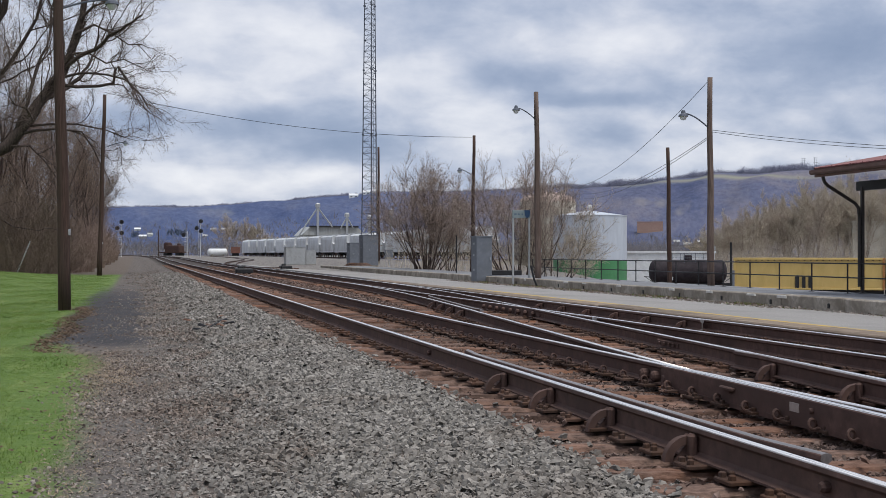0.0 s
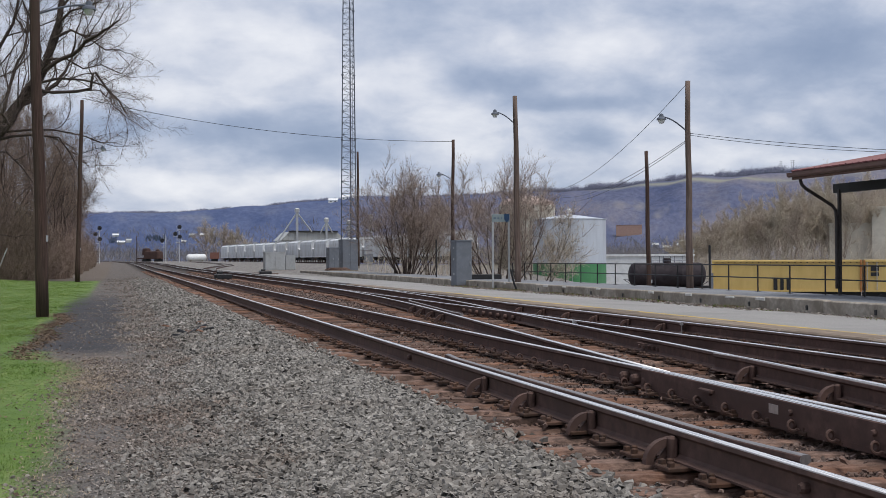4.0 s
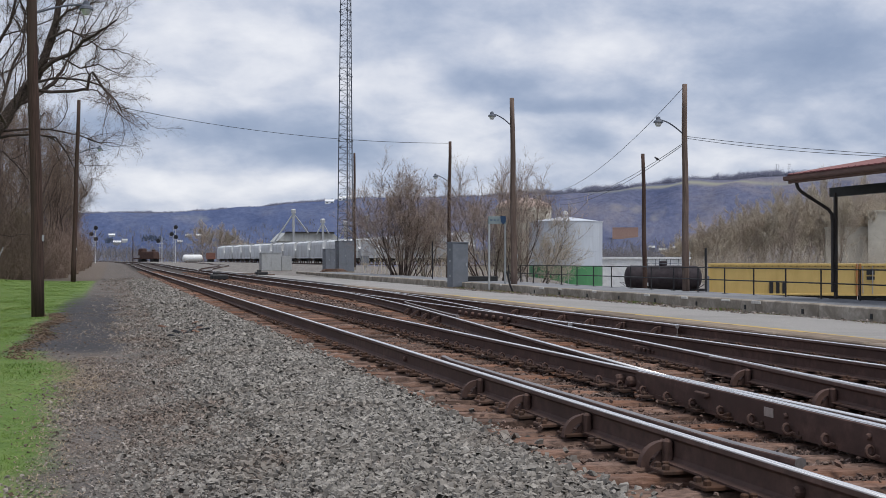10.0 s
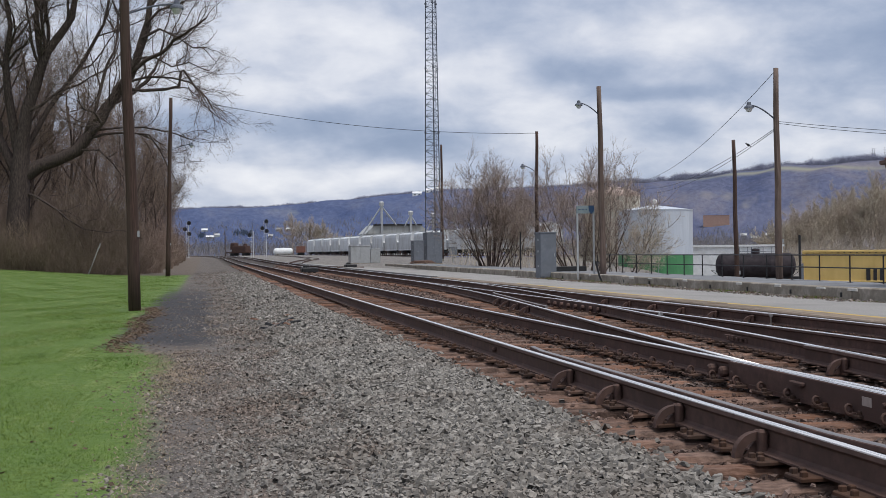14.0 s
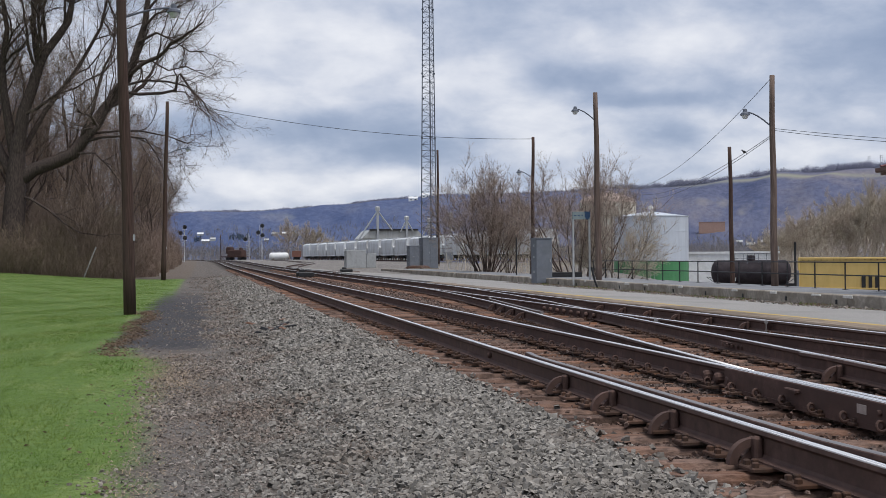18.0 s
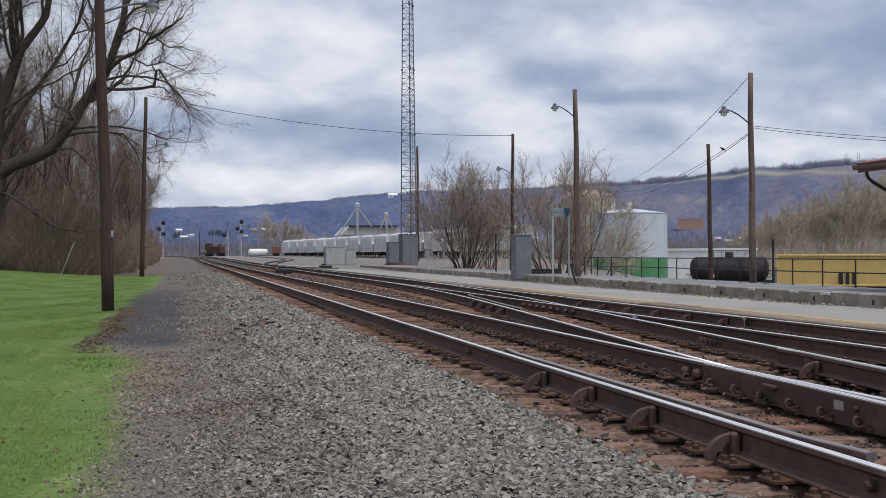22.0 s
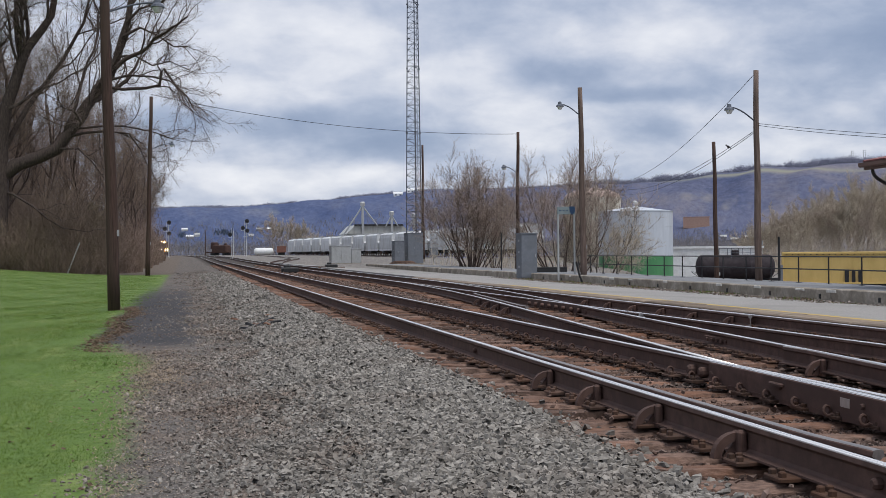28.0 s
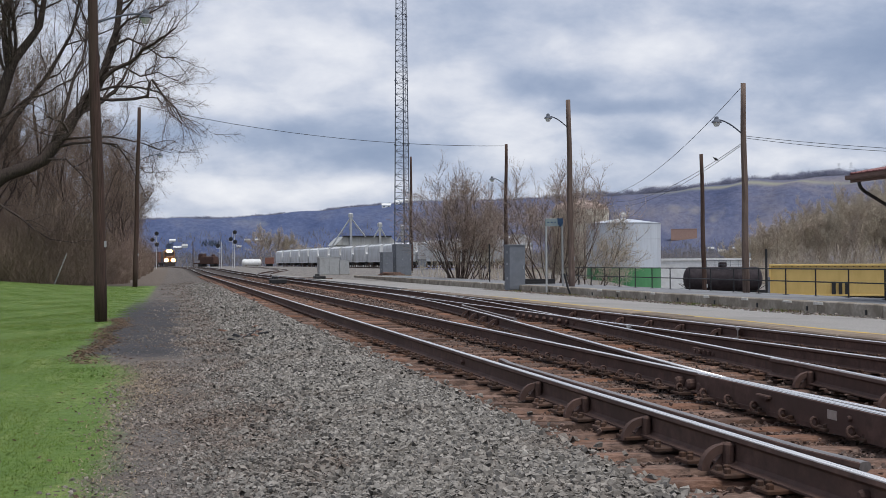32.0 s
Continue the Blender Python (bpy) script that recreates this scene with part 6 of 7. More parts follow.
def building(name, label, az, dist, w, d, h, z, wall_mat, roof_mat, rows=1, cols=6, roof="flat", turn=0.0):
    """A simple building on a bearing, with windows set into its front."""
    x, y, _ = on_view(az, dist)
    b = thing(name, label, "building", at=pose(x, y, z, 0, 0, -az + turn))
    q = Build()
    q.box((0, d / 2, h / 2), (w, d, h))
    part("wall", q, wall_mat, b)
    q = Build()
    if roof == "flat":
        q.box((0, d / 2, h + 0.15), (w + 0.4, d + 0.4, 0.3))
    else:
        r = w * 0.22 if roof == "gable" else 1
        q.add([(-w / 2 - 0.3, -0.3, h), (w / 2 + 0.3, -0.3, h), (w / 2 + 0.3, d + 0.3, h), (-w / 2 - 0.3, d + 0.3, h), (-w / 2 - 0.3, d / 2, h + d * 0.3), (w / 2 + 0.3, d / 2, h + d * 0.3)],
              [(0, 1, 5, 4), (2, 3, 4, 5), (0, 4, 3), (1, 2, 5), (3, 2, 1, 0)])
    part("roof", q, roof_mat, b)
    for i in range(rows):
        for k in range(cols):
            q = Build()
            q.box((-w / 2 + w * (k + 0.5) / cols, -0.02, h * (i + 0.55) / rows), (w / cols * 0.4, 0.08, h / rows * 0.4))
            part("window", q, WINDOW, b)
    return b


# ---- hills ----
RIDGE = ((-60, 1.84), (-25, 1.94), (-5, 2.04), (0, 2.09), (3, 2.18), (6.5, 2.42), (8, 2.58), (9, 2.67), (11, 2.85), (14, 2.89), (19, 2.99), (22, 3.06), (25, 3.36), (27.3, 3.56), (30, 3.70), (34, 3.86), (45, 3.9), (80, 3.04))


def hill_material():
    m, node, link, bsdf = principled("hazy_hillside_woods")
    geo = node("ShaderNodeNewGeometry")
    # woods stand upright: the pattern runs round the valley and up the slope
    sep = node("ShaderNodeSeparateXYZ")
    link(geo.outputs["Position"], sep.inputs[0])
    turn = node("ShaderNodeMath")
    turn.operation = "ARCTAN2"
    link(sep.outputs[0], turn.inputs[0]), link(sep.outputs[1], turn.inputs[1])
    flat = node("ShaderNodeCombineXYZ")
    link(turn.outputs[0], flat.inputs[0]), link(sep.outputs[2], flat.inputs[1])
    mp = node("ShaderNodeMapping")
    mp.inputs["Scale"].default_value = (1400, 1.0, 1)
    link(flat.outputs[0], mp.inputs[0])
    n1 = node("ShaderNodeTexNoise", Scale=0.012, Detail=8.0, Roughness=0.6)
    n2 = node("ShaderNodeTexNoise", Scale=0.16, Detail=5.0, Roughness=0.75)
    n3 = node("ShaderNodeTexNoise", Scale=0.011, Detail=4.0, Roughness=0.55)
    for n in (n1, n2, n3):
        link(mp.outputs[0], n.inputs["Vector"])
    # distance haze is mixed into these blues along with the woods' colour
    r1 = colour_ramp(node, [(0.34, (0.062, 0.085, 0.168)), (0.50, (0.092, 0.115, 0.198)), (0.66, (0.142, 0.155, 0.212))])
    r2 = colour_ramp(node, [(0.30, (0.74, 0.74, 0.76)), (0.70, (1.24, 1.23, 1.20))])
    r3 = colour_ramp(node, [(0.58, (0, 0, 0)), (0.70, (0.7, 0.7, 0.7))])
    link(n1.outputs[0], r1.inputs[0]), link(n2.outputs[0], r2.inputs[0]), link(n3.outputs[0], r3.inputs[0])
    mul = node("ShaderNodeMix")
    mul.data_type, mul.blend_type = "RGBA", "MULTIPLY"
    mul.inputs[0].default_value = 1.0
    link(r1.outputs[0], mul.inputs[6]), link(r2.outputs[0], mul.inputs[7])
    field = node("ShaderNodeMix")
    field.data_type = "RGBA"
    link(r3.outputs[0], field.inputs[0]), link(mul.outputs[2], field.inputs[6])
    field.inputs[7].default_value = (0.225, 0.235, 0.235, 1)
    # a pale open field under the crest's woods
    def calc(op, a, b=None):
        k = node("ShaderNodeMath")
        k.operation = op
        for i, v in enumerate((a, b)):
            if isinstance(v, (int, float)):
                k.inputs[i].default_value = v
            elif v is not None:
                link(v, k.inputs[i])
        return k.outputs[0]
    up = calc("MULTIPLY", calc("SUBTRACT", calc("ADD", sep.outputs[2], calc("MULTIPLY", n1.outputs[0], 16.0)), 134.0), 1 / 6.0)
    along = calc("MULTIPLY", calc("SUBTRACT", turn.outputs[0], radians(27.5)), 1 / radians(5.0))
    mask = calc("POWER", 2.718, calc("MULTIPLY", calc("ADD", calc("MULTIPLY", up, up), calc("MULTIPLY", along, along)), -1.0))
    strip = node("ShaderNodeMix")
    strip.data_type = "RGBA"
    link(calc("MULTIPLY", mask, 0.85), strip.inputs[0]), link(field.outputs[2], strip.inputs[6])
    strip.inputs[7].default_value = (0.225, 0.255, 0.225, 1)
    # painted haze thins on the near right slopes: greyer and browner there
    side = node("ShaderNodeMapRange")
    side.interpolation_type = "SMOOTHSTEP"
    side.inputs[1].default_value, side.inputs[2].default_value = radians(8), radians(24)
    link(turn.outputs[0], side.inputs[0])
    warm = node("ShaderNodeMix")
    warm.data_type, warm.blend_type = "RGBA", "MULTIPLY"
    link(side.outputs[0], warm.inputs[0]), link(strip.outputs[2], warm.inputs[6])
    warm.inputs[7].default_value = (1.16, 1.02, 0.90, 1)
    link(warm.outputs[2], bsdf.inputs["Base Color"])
    bsdf.inputs["Roughness"].default_value = 1.0
    bsdf.inputs["Specular IOR Level"].default_value = 0.0
    b = node("ShaderNodeBump", Strength=0.15, Distance=4.0)
    link(n2.outputs[0], b.inputs["Height"]), link(b.outputs[0], bsdf.inputs["Normal"])
    return m


def ridge_el(az):
    return np.interp(az, [a for a, _ in RIDGE], [e for _, e in RIDGE])


def hill_height(az, dist):
    """Height of the hill on a bearing at a distance."""
    az, dist = np.asarray(az, float), np.asarray(dist, float)
    top = 2450 * np.tan(np.radians(ridge_el(az)))
    f = smooth_step(dist, 620, 2450) ** 1.15
    wave = 0.06 * np.sin(az * 0.9 + dist * 0.004) + 0.05 * np.sin(az * 2.3 - dist * 0.006 + 1.0)
    return -4 + (top + 4) * np.clip(f * (1 + wave * 4 * f * (1 - f)), 0, 1.02)


def make_hills():
    az = np.concatenate([np.arange(-60, -6, 1.5), np.arange(-6, 42, 0.25), np.arange(42, 81, 1.5)])
    ds = np.concatenate([np.linspace(600, 2450, 50), np.linspace(2520, 4300, 10)])
    A, Dm = np.meshgrid(az, ds)
    Zm = np.where(Dm <= 2450, hill_height(A, np.minimum(Dm, 2450)), hill_height(A, np.full_like(A, 2450)) * (1 - 0.2 * (Dm - 2450) / 1850))
    X, Yh = Dm * np.sin(np.radians(A)), Dm * np.cos(np.radians(A))
    n, k = len(az), len(ds)
    idx = np.arange(n * k).reshape(k, n)
    F = np.stack([idx[:-1, :-1], idx[:-1, 1:], idx[1:, 1:], idx[1:, :-1]], -1).reshape(-1, 4)
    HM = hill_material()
    tagged(new("hillside", arrays_mesh("hillside", np.stack([X, Yh, Zm], -1).reshape(-1, 3), F, HM, smooth=True)), "long leafless wooded hill ridge, its bluish cast painted in as haze", "hill", kind="structure")
    # trees that roughen the crest and the slopes: upright tapered tufts
    r = np.random.default_rng(17)
    trees, sticks = 6000, 26
    n = trees * sticks
    a, d = r.uniform(-6, 40, trees), r.uniform(2380, 2460, trees)
    grove = smooth_step(np.sin(a * 1.7) + np.sin(a * 0.61 + 2) + 0.8 * np.sin(a * 5.3) + 0.5 * np.sin(a * 11.0 + 1), -1.4, 1.2)
    size = r.uniform(0.65, 1.3, trees) * (0.72 + 0.28 * grove) * (0.62 + 0.75 * smooth_step(a, 14, 23))
    a, d, size = (np.repeat(q, sticks) for q in (a, d, size))
    trunk = np.arange(n) % sticks == 0
    z = hill_height(a, d)
    lift = np.where(trunk, 0, r.uniform(0.2, 0.72, n)) * 13 * size
    hh = np.where(trunk, 12, r.uniform(2.0, 5.5, n)) * size
    w = np.where(trunk, 2.6, r.uniform(0.8, 1.7, n))
    off = np.where(trunk, 0, 1)[:, None] * r.normal(0, 1.7, (n, 2)) * size[:, None]
    base = np.stack([d * np.sin(np.radians(a)) + off[:, 0], d * np.cos(np.radians(a)) + off[:, 1], z - 2 + lift], -1)
    d3 = np.stack([off[:, 0] * 0.25 + r.normal(0, 0.2, n), r.normal(0, 0.2, n), np.ones(n)], -1)
    top = base + d3 * (hh + 2 * trunk)[:, None]
    t = r.uniform(0, 2.1, n)
    ring = [base + np.stack([np.cos(t + k * 2.094) * w * 0.16, np.sin(t + k * 2.094) * w * 0.16, 0 * t], -1) for k in range(3)]
    V = np.stack([*ring, top], 1).reshape(-1, 3)
    f = np.array([[0, 1, 3], [1, 2, 3], [2, 0, 3]])
    F = (f[None] + (np.arange(n) * 4)[:, None, None]).reshape(-1, 3)
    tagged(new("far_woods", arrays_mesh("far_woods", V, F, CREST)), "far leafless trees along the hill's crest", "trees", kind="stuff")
    for az_ in (31.36, 31.88):
        x, y, _ = on_view(az_, 2440)
        t = thing("pylon", "faint lattice pylon on the hill's crest", "pylon", at=pose(x, y, float(hill_height(az_, 2440))))
        q = Build()
        for s in (-1, 1):
            q.tube([(s * 3, 0, 0), (s * 1.6, 0, 30)], 0.35, 4)
        for zz in (20, 25, 29):
            q.tube([(-4.5, 0, zz), (4.5, 0, zz)], 0.3, 4)
        part("frame", q, GALV, t)



building("warehouse", "long white low warehouse behind the tank cars", 24.9, 175, 15, 14, 4.4, -2.8, WHITE, WHITE, 1, 0)
building("warehouse", "white annex of the low warehouse", 21.5, 190, 16, 14, 4.0, -2.8, WHITE, WHITE, 1, 0)
building("mill_building", "tall cream mill building beyond the trees", 38.0, 235, 22, 20, 13.2, -2.8, CREAM, CREAM, 1, 0, turn=3)
building("mill_building", "low cream annex of the mill", 34.6, 236, 9, 14, 10.2, -2.8, CREAM, CREAM, 1, 0, turn=3)
building("brick_building", "orange brick building on the hillside", 24.35, 1180, 25, 20, 11, float(hill_height(24.35, 1180)) - 0.5, RED_BRICK, RED_BRICK, 1, 0)
for az, dist, w, h in ((0.26, 1250, 13, 4.5), (0.6, 1280, 9, 4), (0.02, 1440, 12, 4), (3.5, 1330, 10, 3.5), (4.04, 1340, 13, 3), (3.11, 1230, 8, 3),
                       (26.79, 1010, 12, 4), (27.4, 1000, 8, 4), (26.1, 985, 10, 4), (25.6, 1020, 8, 4)):
    building("house", "pale grey house in the far valley", az, dist, w * 0.6, 6, h * 0.62, float(hill_height(az, dist)) - 0.3, ROOF_GREY if dist % 40 else BARN, BARN if w < 12 else WHITE, 1, 0, roof="gable")
for az, w in ((10.15, 16), (10.75, 13), (11.2, 10)):
    building("house", "white farm building near the hill's crest", az, 2080, w, 12, 5, float(hill_height(az, 2080)) - 1, WHITE, WHITE, 1, 2, roof="gable")


make_hills()

# ---- trees ----
def twig_arrays(base, direction, length, radius, bend_amt, r):
    """Tapered three-sided twigs of two segments: 7 vertices and 9 triangles each."""
    n = len(base)
    d = direction / np.linalg.norm(direction, axis=1)[:, None]
    helper = np.where(np.abs(d[:, 2:3]) < 0.9, np.array([[0, 0, 1.0]]), np.array([[1.0, 0, 0]]))
    u = np.cross(d, helper)
    u /= np.linalg.norm(u, axis=1)[:, None]
    w = np.cross(d, u)
    mid = base + d * (length * 0.55)[:, None]
    tip_d = d + r.normal(0, bend_amt, (n, 3))
    tip = mid + tip_d / np.linalg.norm(tip_d, axis=1)[:, None] * (length * 0.45)[:, None]
    V = []
    for c, k in ((base, 1.0), (mid, 0.62)):
        for a in (0, 2.094, 4.189):
            V.append(c + (u * math.cos(a) + w * math.sin(a)) * (radius * k)[:, None])
    V.append(tip)
    V = np.stack(V, 1)
    f = np.array([[0, 1, 4], [0, 4, 3], [1, 2, 5], [1, 5, 4], [2, 0, 3], [2, 3, 5], [3, 4, 6], [4, 5, 6], [5, 3, 6]])
    F = (f[None] + (np.arange(n) * 7)[:, None, None]).reshape(-1, 3)
    return V.reshape(-1, 3), F, mid, tip, d


def fine_twigs(base, direction, length, radius):
    """Straight three-sided twigs: 4 vertices and 3 triangles each."""
    n = len(base)
    d = direction / np.linalg.norm(direction, axis=1)[:, None]
    helper = np.where(np.abs(d[:, 2:3]) < 0.9, np.array([[0, 0, 1.0]]), np.array([[1.0, 0, 0]]))
    u = np.cross(d, helper)
    u /= np.linalg.norm(u, axis=1)[:, None]
    w = np.cross(d, u)
    V = [base + (u * math.cos(a) + w * math.sin(a)) * radius[:, None] for a in (0, 2.094, 4.189)] + [base + d * length[:, None]]
    f = np.array([[0, 1, 3], [1, 2, 3], [2, 0, 3]])
    return np.stack(V, 1).reshape(-1, 3), (f[None] + (np.arange(n) * 4)[:, None, None]).reshape(-1, 3)


def spread(d, angle, r):
    """Directions that leave d by about an angle, in radians."""
    n = len(d)
    p = r.normal(size=(n, 3))
    p -= (p * d).sum(1)[:, None] * d
    p /= np.linalg.norm(p, axis=1)[:, None]
    return d * np.cos(angle)[:, None] + p * np.sin(angle)[:, None]


class Tree:
    def __init__(self, seed):
        self.r, self.rnd = np.random.default_rng(seed), random.Random(seed)
        self.b = Build()
        self.tips = []           # (point, direction, radius) where twigs start

    def limb(self, start, direction, length, r0, level, up=0.12, wander=0.22, kids=5):
        """A bent tapering limb with smaller limbs along it."""
        n = max(4, min(8 if wander < 0.3 else 14, int(length / (0.7 if wander < 0.3 else 0.4))))
        pts, p, d = [Vector(start)], Vector(start), Vector(direction).normalized()
        for _ in range(n):
            d = (d + Vector([self.rnd.gauss(0, wander) for _ in range(3)]) * 0.6 + Vector((0, 0, up))).normalized()
            p = p + d * (length / n)
            pts.append(p.copy())
        self.along(pts, r0, level, up, wander, kids)

    def along(self, pts, r0, level, up=0.12, wander=0.22, kids=5):
        pts = [Vector(p) for p in pts]
        n = len(pts) - 1
        radii = [r0 * (1 - 0.68 * k / n) for k in range(n + 1)]
        self.b.tube(pts, radii, 8 if level == 0 else (6 if level == 1 else 4), cap=False)
        length = sum((pts[k + 1] - pts[k]).length for k in range(n))
        for k in range(n):
            seg = pts[k + 1] - pts[k]
            steps = max(1, int(seg.length / (0.30 if level >= 2 else 0.5)))
            if level >= 1 or k > n * 0.5:
                for j in range(steps):
                    self.tips.append((pts[k] + seg * (j / steps), seg.normalized(), radii[k]))
        if level >= 3:
            return
        for c in range(kids):
            t = self.rnd.uniform(0.28, 1.0) if c else 1.0
            k = min(int(t * n), n - 1)
            p = pts[k].lerp(pts[k + 1], t * n - k)
            d = (pts[k + 1] - pts[k]).normalized()
            side = Vector([self.rnd.gauss(0, 1) for _ in range(3)])
            side = (side - d * side.dot(d)).normalized()
            a = self.rnd.uniform(0.45, 1.0) if c else self.rnd.uniform(0.1, 0.4)
            self.limb(p, d * math.cos(a) + side * math.sin(a), length * self.rnd.uniform(0.38, 0.62), max(radii[k] * self.rnd.uniform(0.34, 0.54), 0.011), level + 1, up, wander, kids)

    def twigs(self, per=2, length=0.9, radius=0.008, sub=3, lift=0.25, thin=1.0):
        r = self.r
        P = np.array([t[0] for t in self.tips])
        D = np.array([t[1] for t in self.tips])
        keep = r.random(len(P)) < thin
        P, D = P[keep], D[keep]
        P, D = np.repeat(P, per, 0), np.repeat(D, per, 0)
        n = len(P)
        d = spread(D, r.uniform(0.4, 1.15, n), r) + np.array([0, 0, lift])
        V, F, mid, tip, dd = twig_arrays(P, d, length * r.uniform(0.5, 1.3, n), radius * r.uniform(0.7, 1.2, n), 0.25, r)
        P2 = np.concatenate([mid] * sub) + 0
        D2 = np.concatenate([dd] * sub)
        m = len(P2)
        t = r.uniform(-0.4, 0.9, (m, 1))
        P2 = P2 + (np.concatenate([tip] * sub) - P2) * t
        d2 = spread(D2, r.uniform(0.35, 0.9, m), r) + np.array([0, 0, lift * 0.6])
        V2, F2 = fine_twigs(P2, d2, length * 0.55 * r.uniform(0.4, 1.3, m), radius * 0.7 * r.uniform(0.7, 1.2, m))
        return np.concatenate([V, V2]), np.concatenate([F, F2 + len(V)])

    def done(self, name, label, at, bark=BARK, twig=TWIG, group="", **kw):
        t = thing(name, label, "tree", at=at, group=group)
        part("trunk", self.b, bark, t, smooth=True)
        V, F = self.twigs(**kw)
        part("crown", arrays_mesh("crown", V, F, twig), None, t)
        return t


def plain_tree(seed, h, r0, spread_a=0.5, kids=5, fork=0.35, limbs=6):
    """A leafless tree with a trunk and rising limbs."""
    t = Tree(seed)
    rnd = t.rnd
    n = 7
    pts = [Vector((0.02 * h * math.sin(k * 1.1 + seed), 0.02 * h * math.cos(k * 0.9 + seed), h * 0.8 * k / n - (0.2 if not k else 0))) for k in range(n + 1)]
    t.along(pts, r0, 0, kids=0)
    for k in range(limbs):
        f = fork + (0.95 - fork) * k / limbs
        i = min(int(f * n), n - 1)
        p = pts[i].lerp(pts[i + 1], f * n - i)
        a = rnd.uniform(0, 6.28)
        s = spread_a * rnd.uniform(0.7, 1.3)
        t.limb(p, (math.cos(a) * math.sin(s), math.sin(a) * math.sin(s), math.cos(s)), h * rnd.uniform(0.3, 0.48) * (1.15 - 0.4 * f), r0 * rnd.uniform(0.3, 0.48), 1, kids=kids)
    return t


def big_tree():
    """The old tree at the wood's edge, with a heavy limb that leans over the lawn towards the tracks."""
    t = Tree(41)
    def run(y0, y1, *pts):
        n = len(pts) - 1
        return [Vector((p[0], y0 + (y1 - y0) * k / n, p[1])) for k, p in enumerate(pts)]
    t.b.tube(run(88, 87.5, (-13.0, height(-13.0, 88.0).item() - 0.3), (-12.95, 1.3), (-12.9, 2.2), (-12.85, 3.8), (-12.7, 5.9), (-12.6, 7.8), (-12.45, 9.8), (-12.1, 11.6)), [1.25, 0.98, 0.86, 0.78, 0.72, 0.62, 0.46, 0.30], 12)
    # upright stems
    t.along(run(87.5, 86, (-12.5, 9.0), (-12.1, 11.7), (-11.5, 13.3), (-11.0, 14.9), (-10.6, 15.8), (-9.6, 17.1), (-8.9, 18.1), (-8.6, 19.7), (-8.3, 22.0)), 0.50, 1, wander=0.33, kids=9)
    t.along(run(87, 88, (-10.9, 14.9), (-11.2, 16.3), (-11.4, 18.1), (-11.3, 19.6), (-11.5, 22.0)), 0.30, 1, wander=0.33, kids=8)
    t.along(run(88, 87, (-12.7, 8.2), (-13.1, 10.9), (-13.4, 13.1), (-13.5, 15.0), (-13.1, 17.6), (-13.6, 21.0)), 0.40, 1, wander=0.33, kids=8)
    t.along(run(88, 90, (-12.8, 7.0), (-14.2, 10.0), (-15.8, 13.0), (-17.5, 17.0)), 0.38, 1, wander=0.33, kids=8)
    t.along(run(88, 90.5, (-12.4, 8.8), (-10.8, 12.0), (-8.6, 15.2), (-7.0, 18.4), (-6.4, 21.5)), 0.24, 1, wander=0.33, kids=8)
    t.along(run(87.2, 86, (-12.2, 11.5), (-11.1, 12.0), (-10.2, 12.7), (-9.5, 13.1), (-8.4, 14.6)), 0.15, 2, up=0.05, wander=0.36, kids=8)
    t.along(run(87.4, 87, (-13.5, 14.9), (-12.8, 15.8), (-12.1, 16.3), (-11.4, 17.6)), 0.12, 2, up=0.05, wander=0.36, kids=7)
    # the leaning limb and its long side branches
    t.along(run(87.8, 85.5, (-12.7, 6.8), (-11.4, 7.8), (-10.0, 8.3), (-8.7, 8.9), (-7.8, 10.1), (-6.8, 11.7), (-5.8, 13.0), (-5.0, 14.1), (-4.5, 15.3), (-4.1, 16.7), (-3.7, 17.9), (-3.5, 19.5), (-3.3, 22.0)), 0.52, 1, wander=0.33, kids=9)
    t.along(run(86, 84.5, (-5.4, 13.2), (-4.1, 13.0), (-2.5, 13.1), (-1.6, 13.3), (-1.5, 14.1), (-1.3, 14.4), (-0.5, 13.2), (0.3, 12.4), (0.7, 11.6)), 0.15, 2, up=0.0, wander=0.36, kids=12)
    t.along(run(86, 85, (-5.2, 13.6), (-3.7, 14.0), (-2.1, 13.9), (-0.9, 13.6), (-0.3, 13.1), (0.1, 12.0)), 0.12, 2, up=0.0, wander=0.36, kids=10)
    t.along(run(85.8, 84.4, (-4.1, 16.7), (-2.9, 17.3), (-1.7, 16.7), (-0.6, 15.9), (0.3, 15.9)), 0.13, 2, up=0.02, wander=0.36, kids=12)
    t.along(run(86, 85.4, (-4.6, 15.3), (-3.3, 15.4), (-2.1, 14.7), (-0.9, 15.0), (0.4, 14.4)), 0.10, 2, up=0.02, wander=0.36, kids=9)
    t.along(run(85.7, 84.6, (-3.8, 17.7), (-2.9, 18.6), (-1.7, 18.9), (-0.5, 19.5)), 0.13, 2, up=0.02, wander=0.36, kids=11)
    t.along(run(85.7, 84.6, (-3.6, 18.8), (-2.4, 20.2), (-1.0, 21.4), (0.2, 22.0)), 0.12, 2, up=0.02, wander=0.36, kids=9)
    t.along(run(87, 85, (-8.0, 9.7), (-6.8, 10.0), (-5.3, 10.1), (-3.7, 9.9), (-2.9, 8.7), (-2.4, 7.5)), 0.13, 2, up=0.0, wander=0.36, kids=10)
    t.along(run(87, 86, (-7.6, 10.3), (-5.6, 10.5), (-4.1, 10.5), (-2.1, 10.1), (-0.8, 9.6)), 0.11, 2, up=0.0, wander=0.36, kids=10)
    t.along(run(87, 86, (-8.6, 8.9), (-7.2, 8.9), (-6.2, 7.9), (-5.3, 6.6)), 0.11, 2, up=0.0, wander=0.36, kids=7)
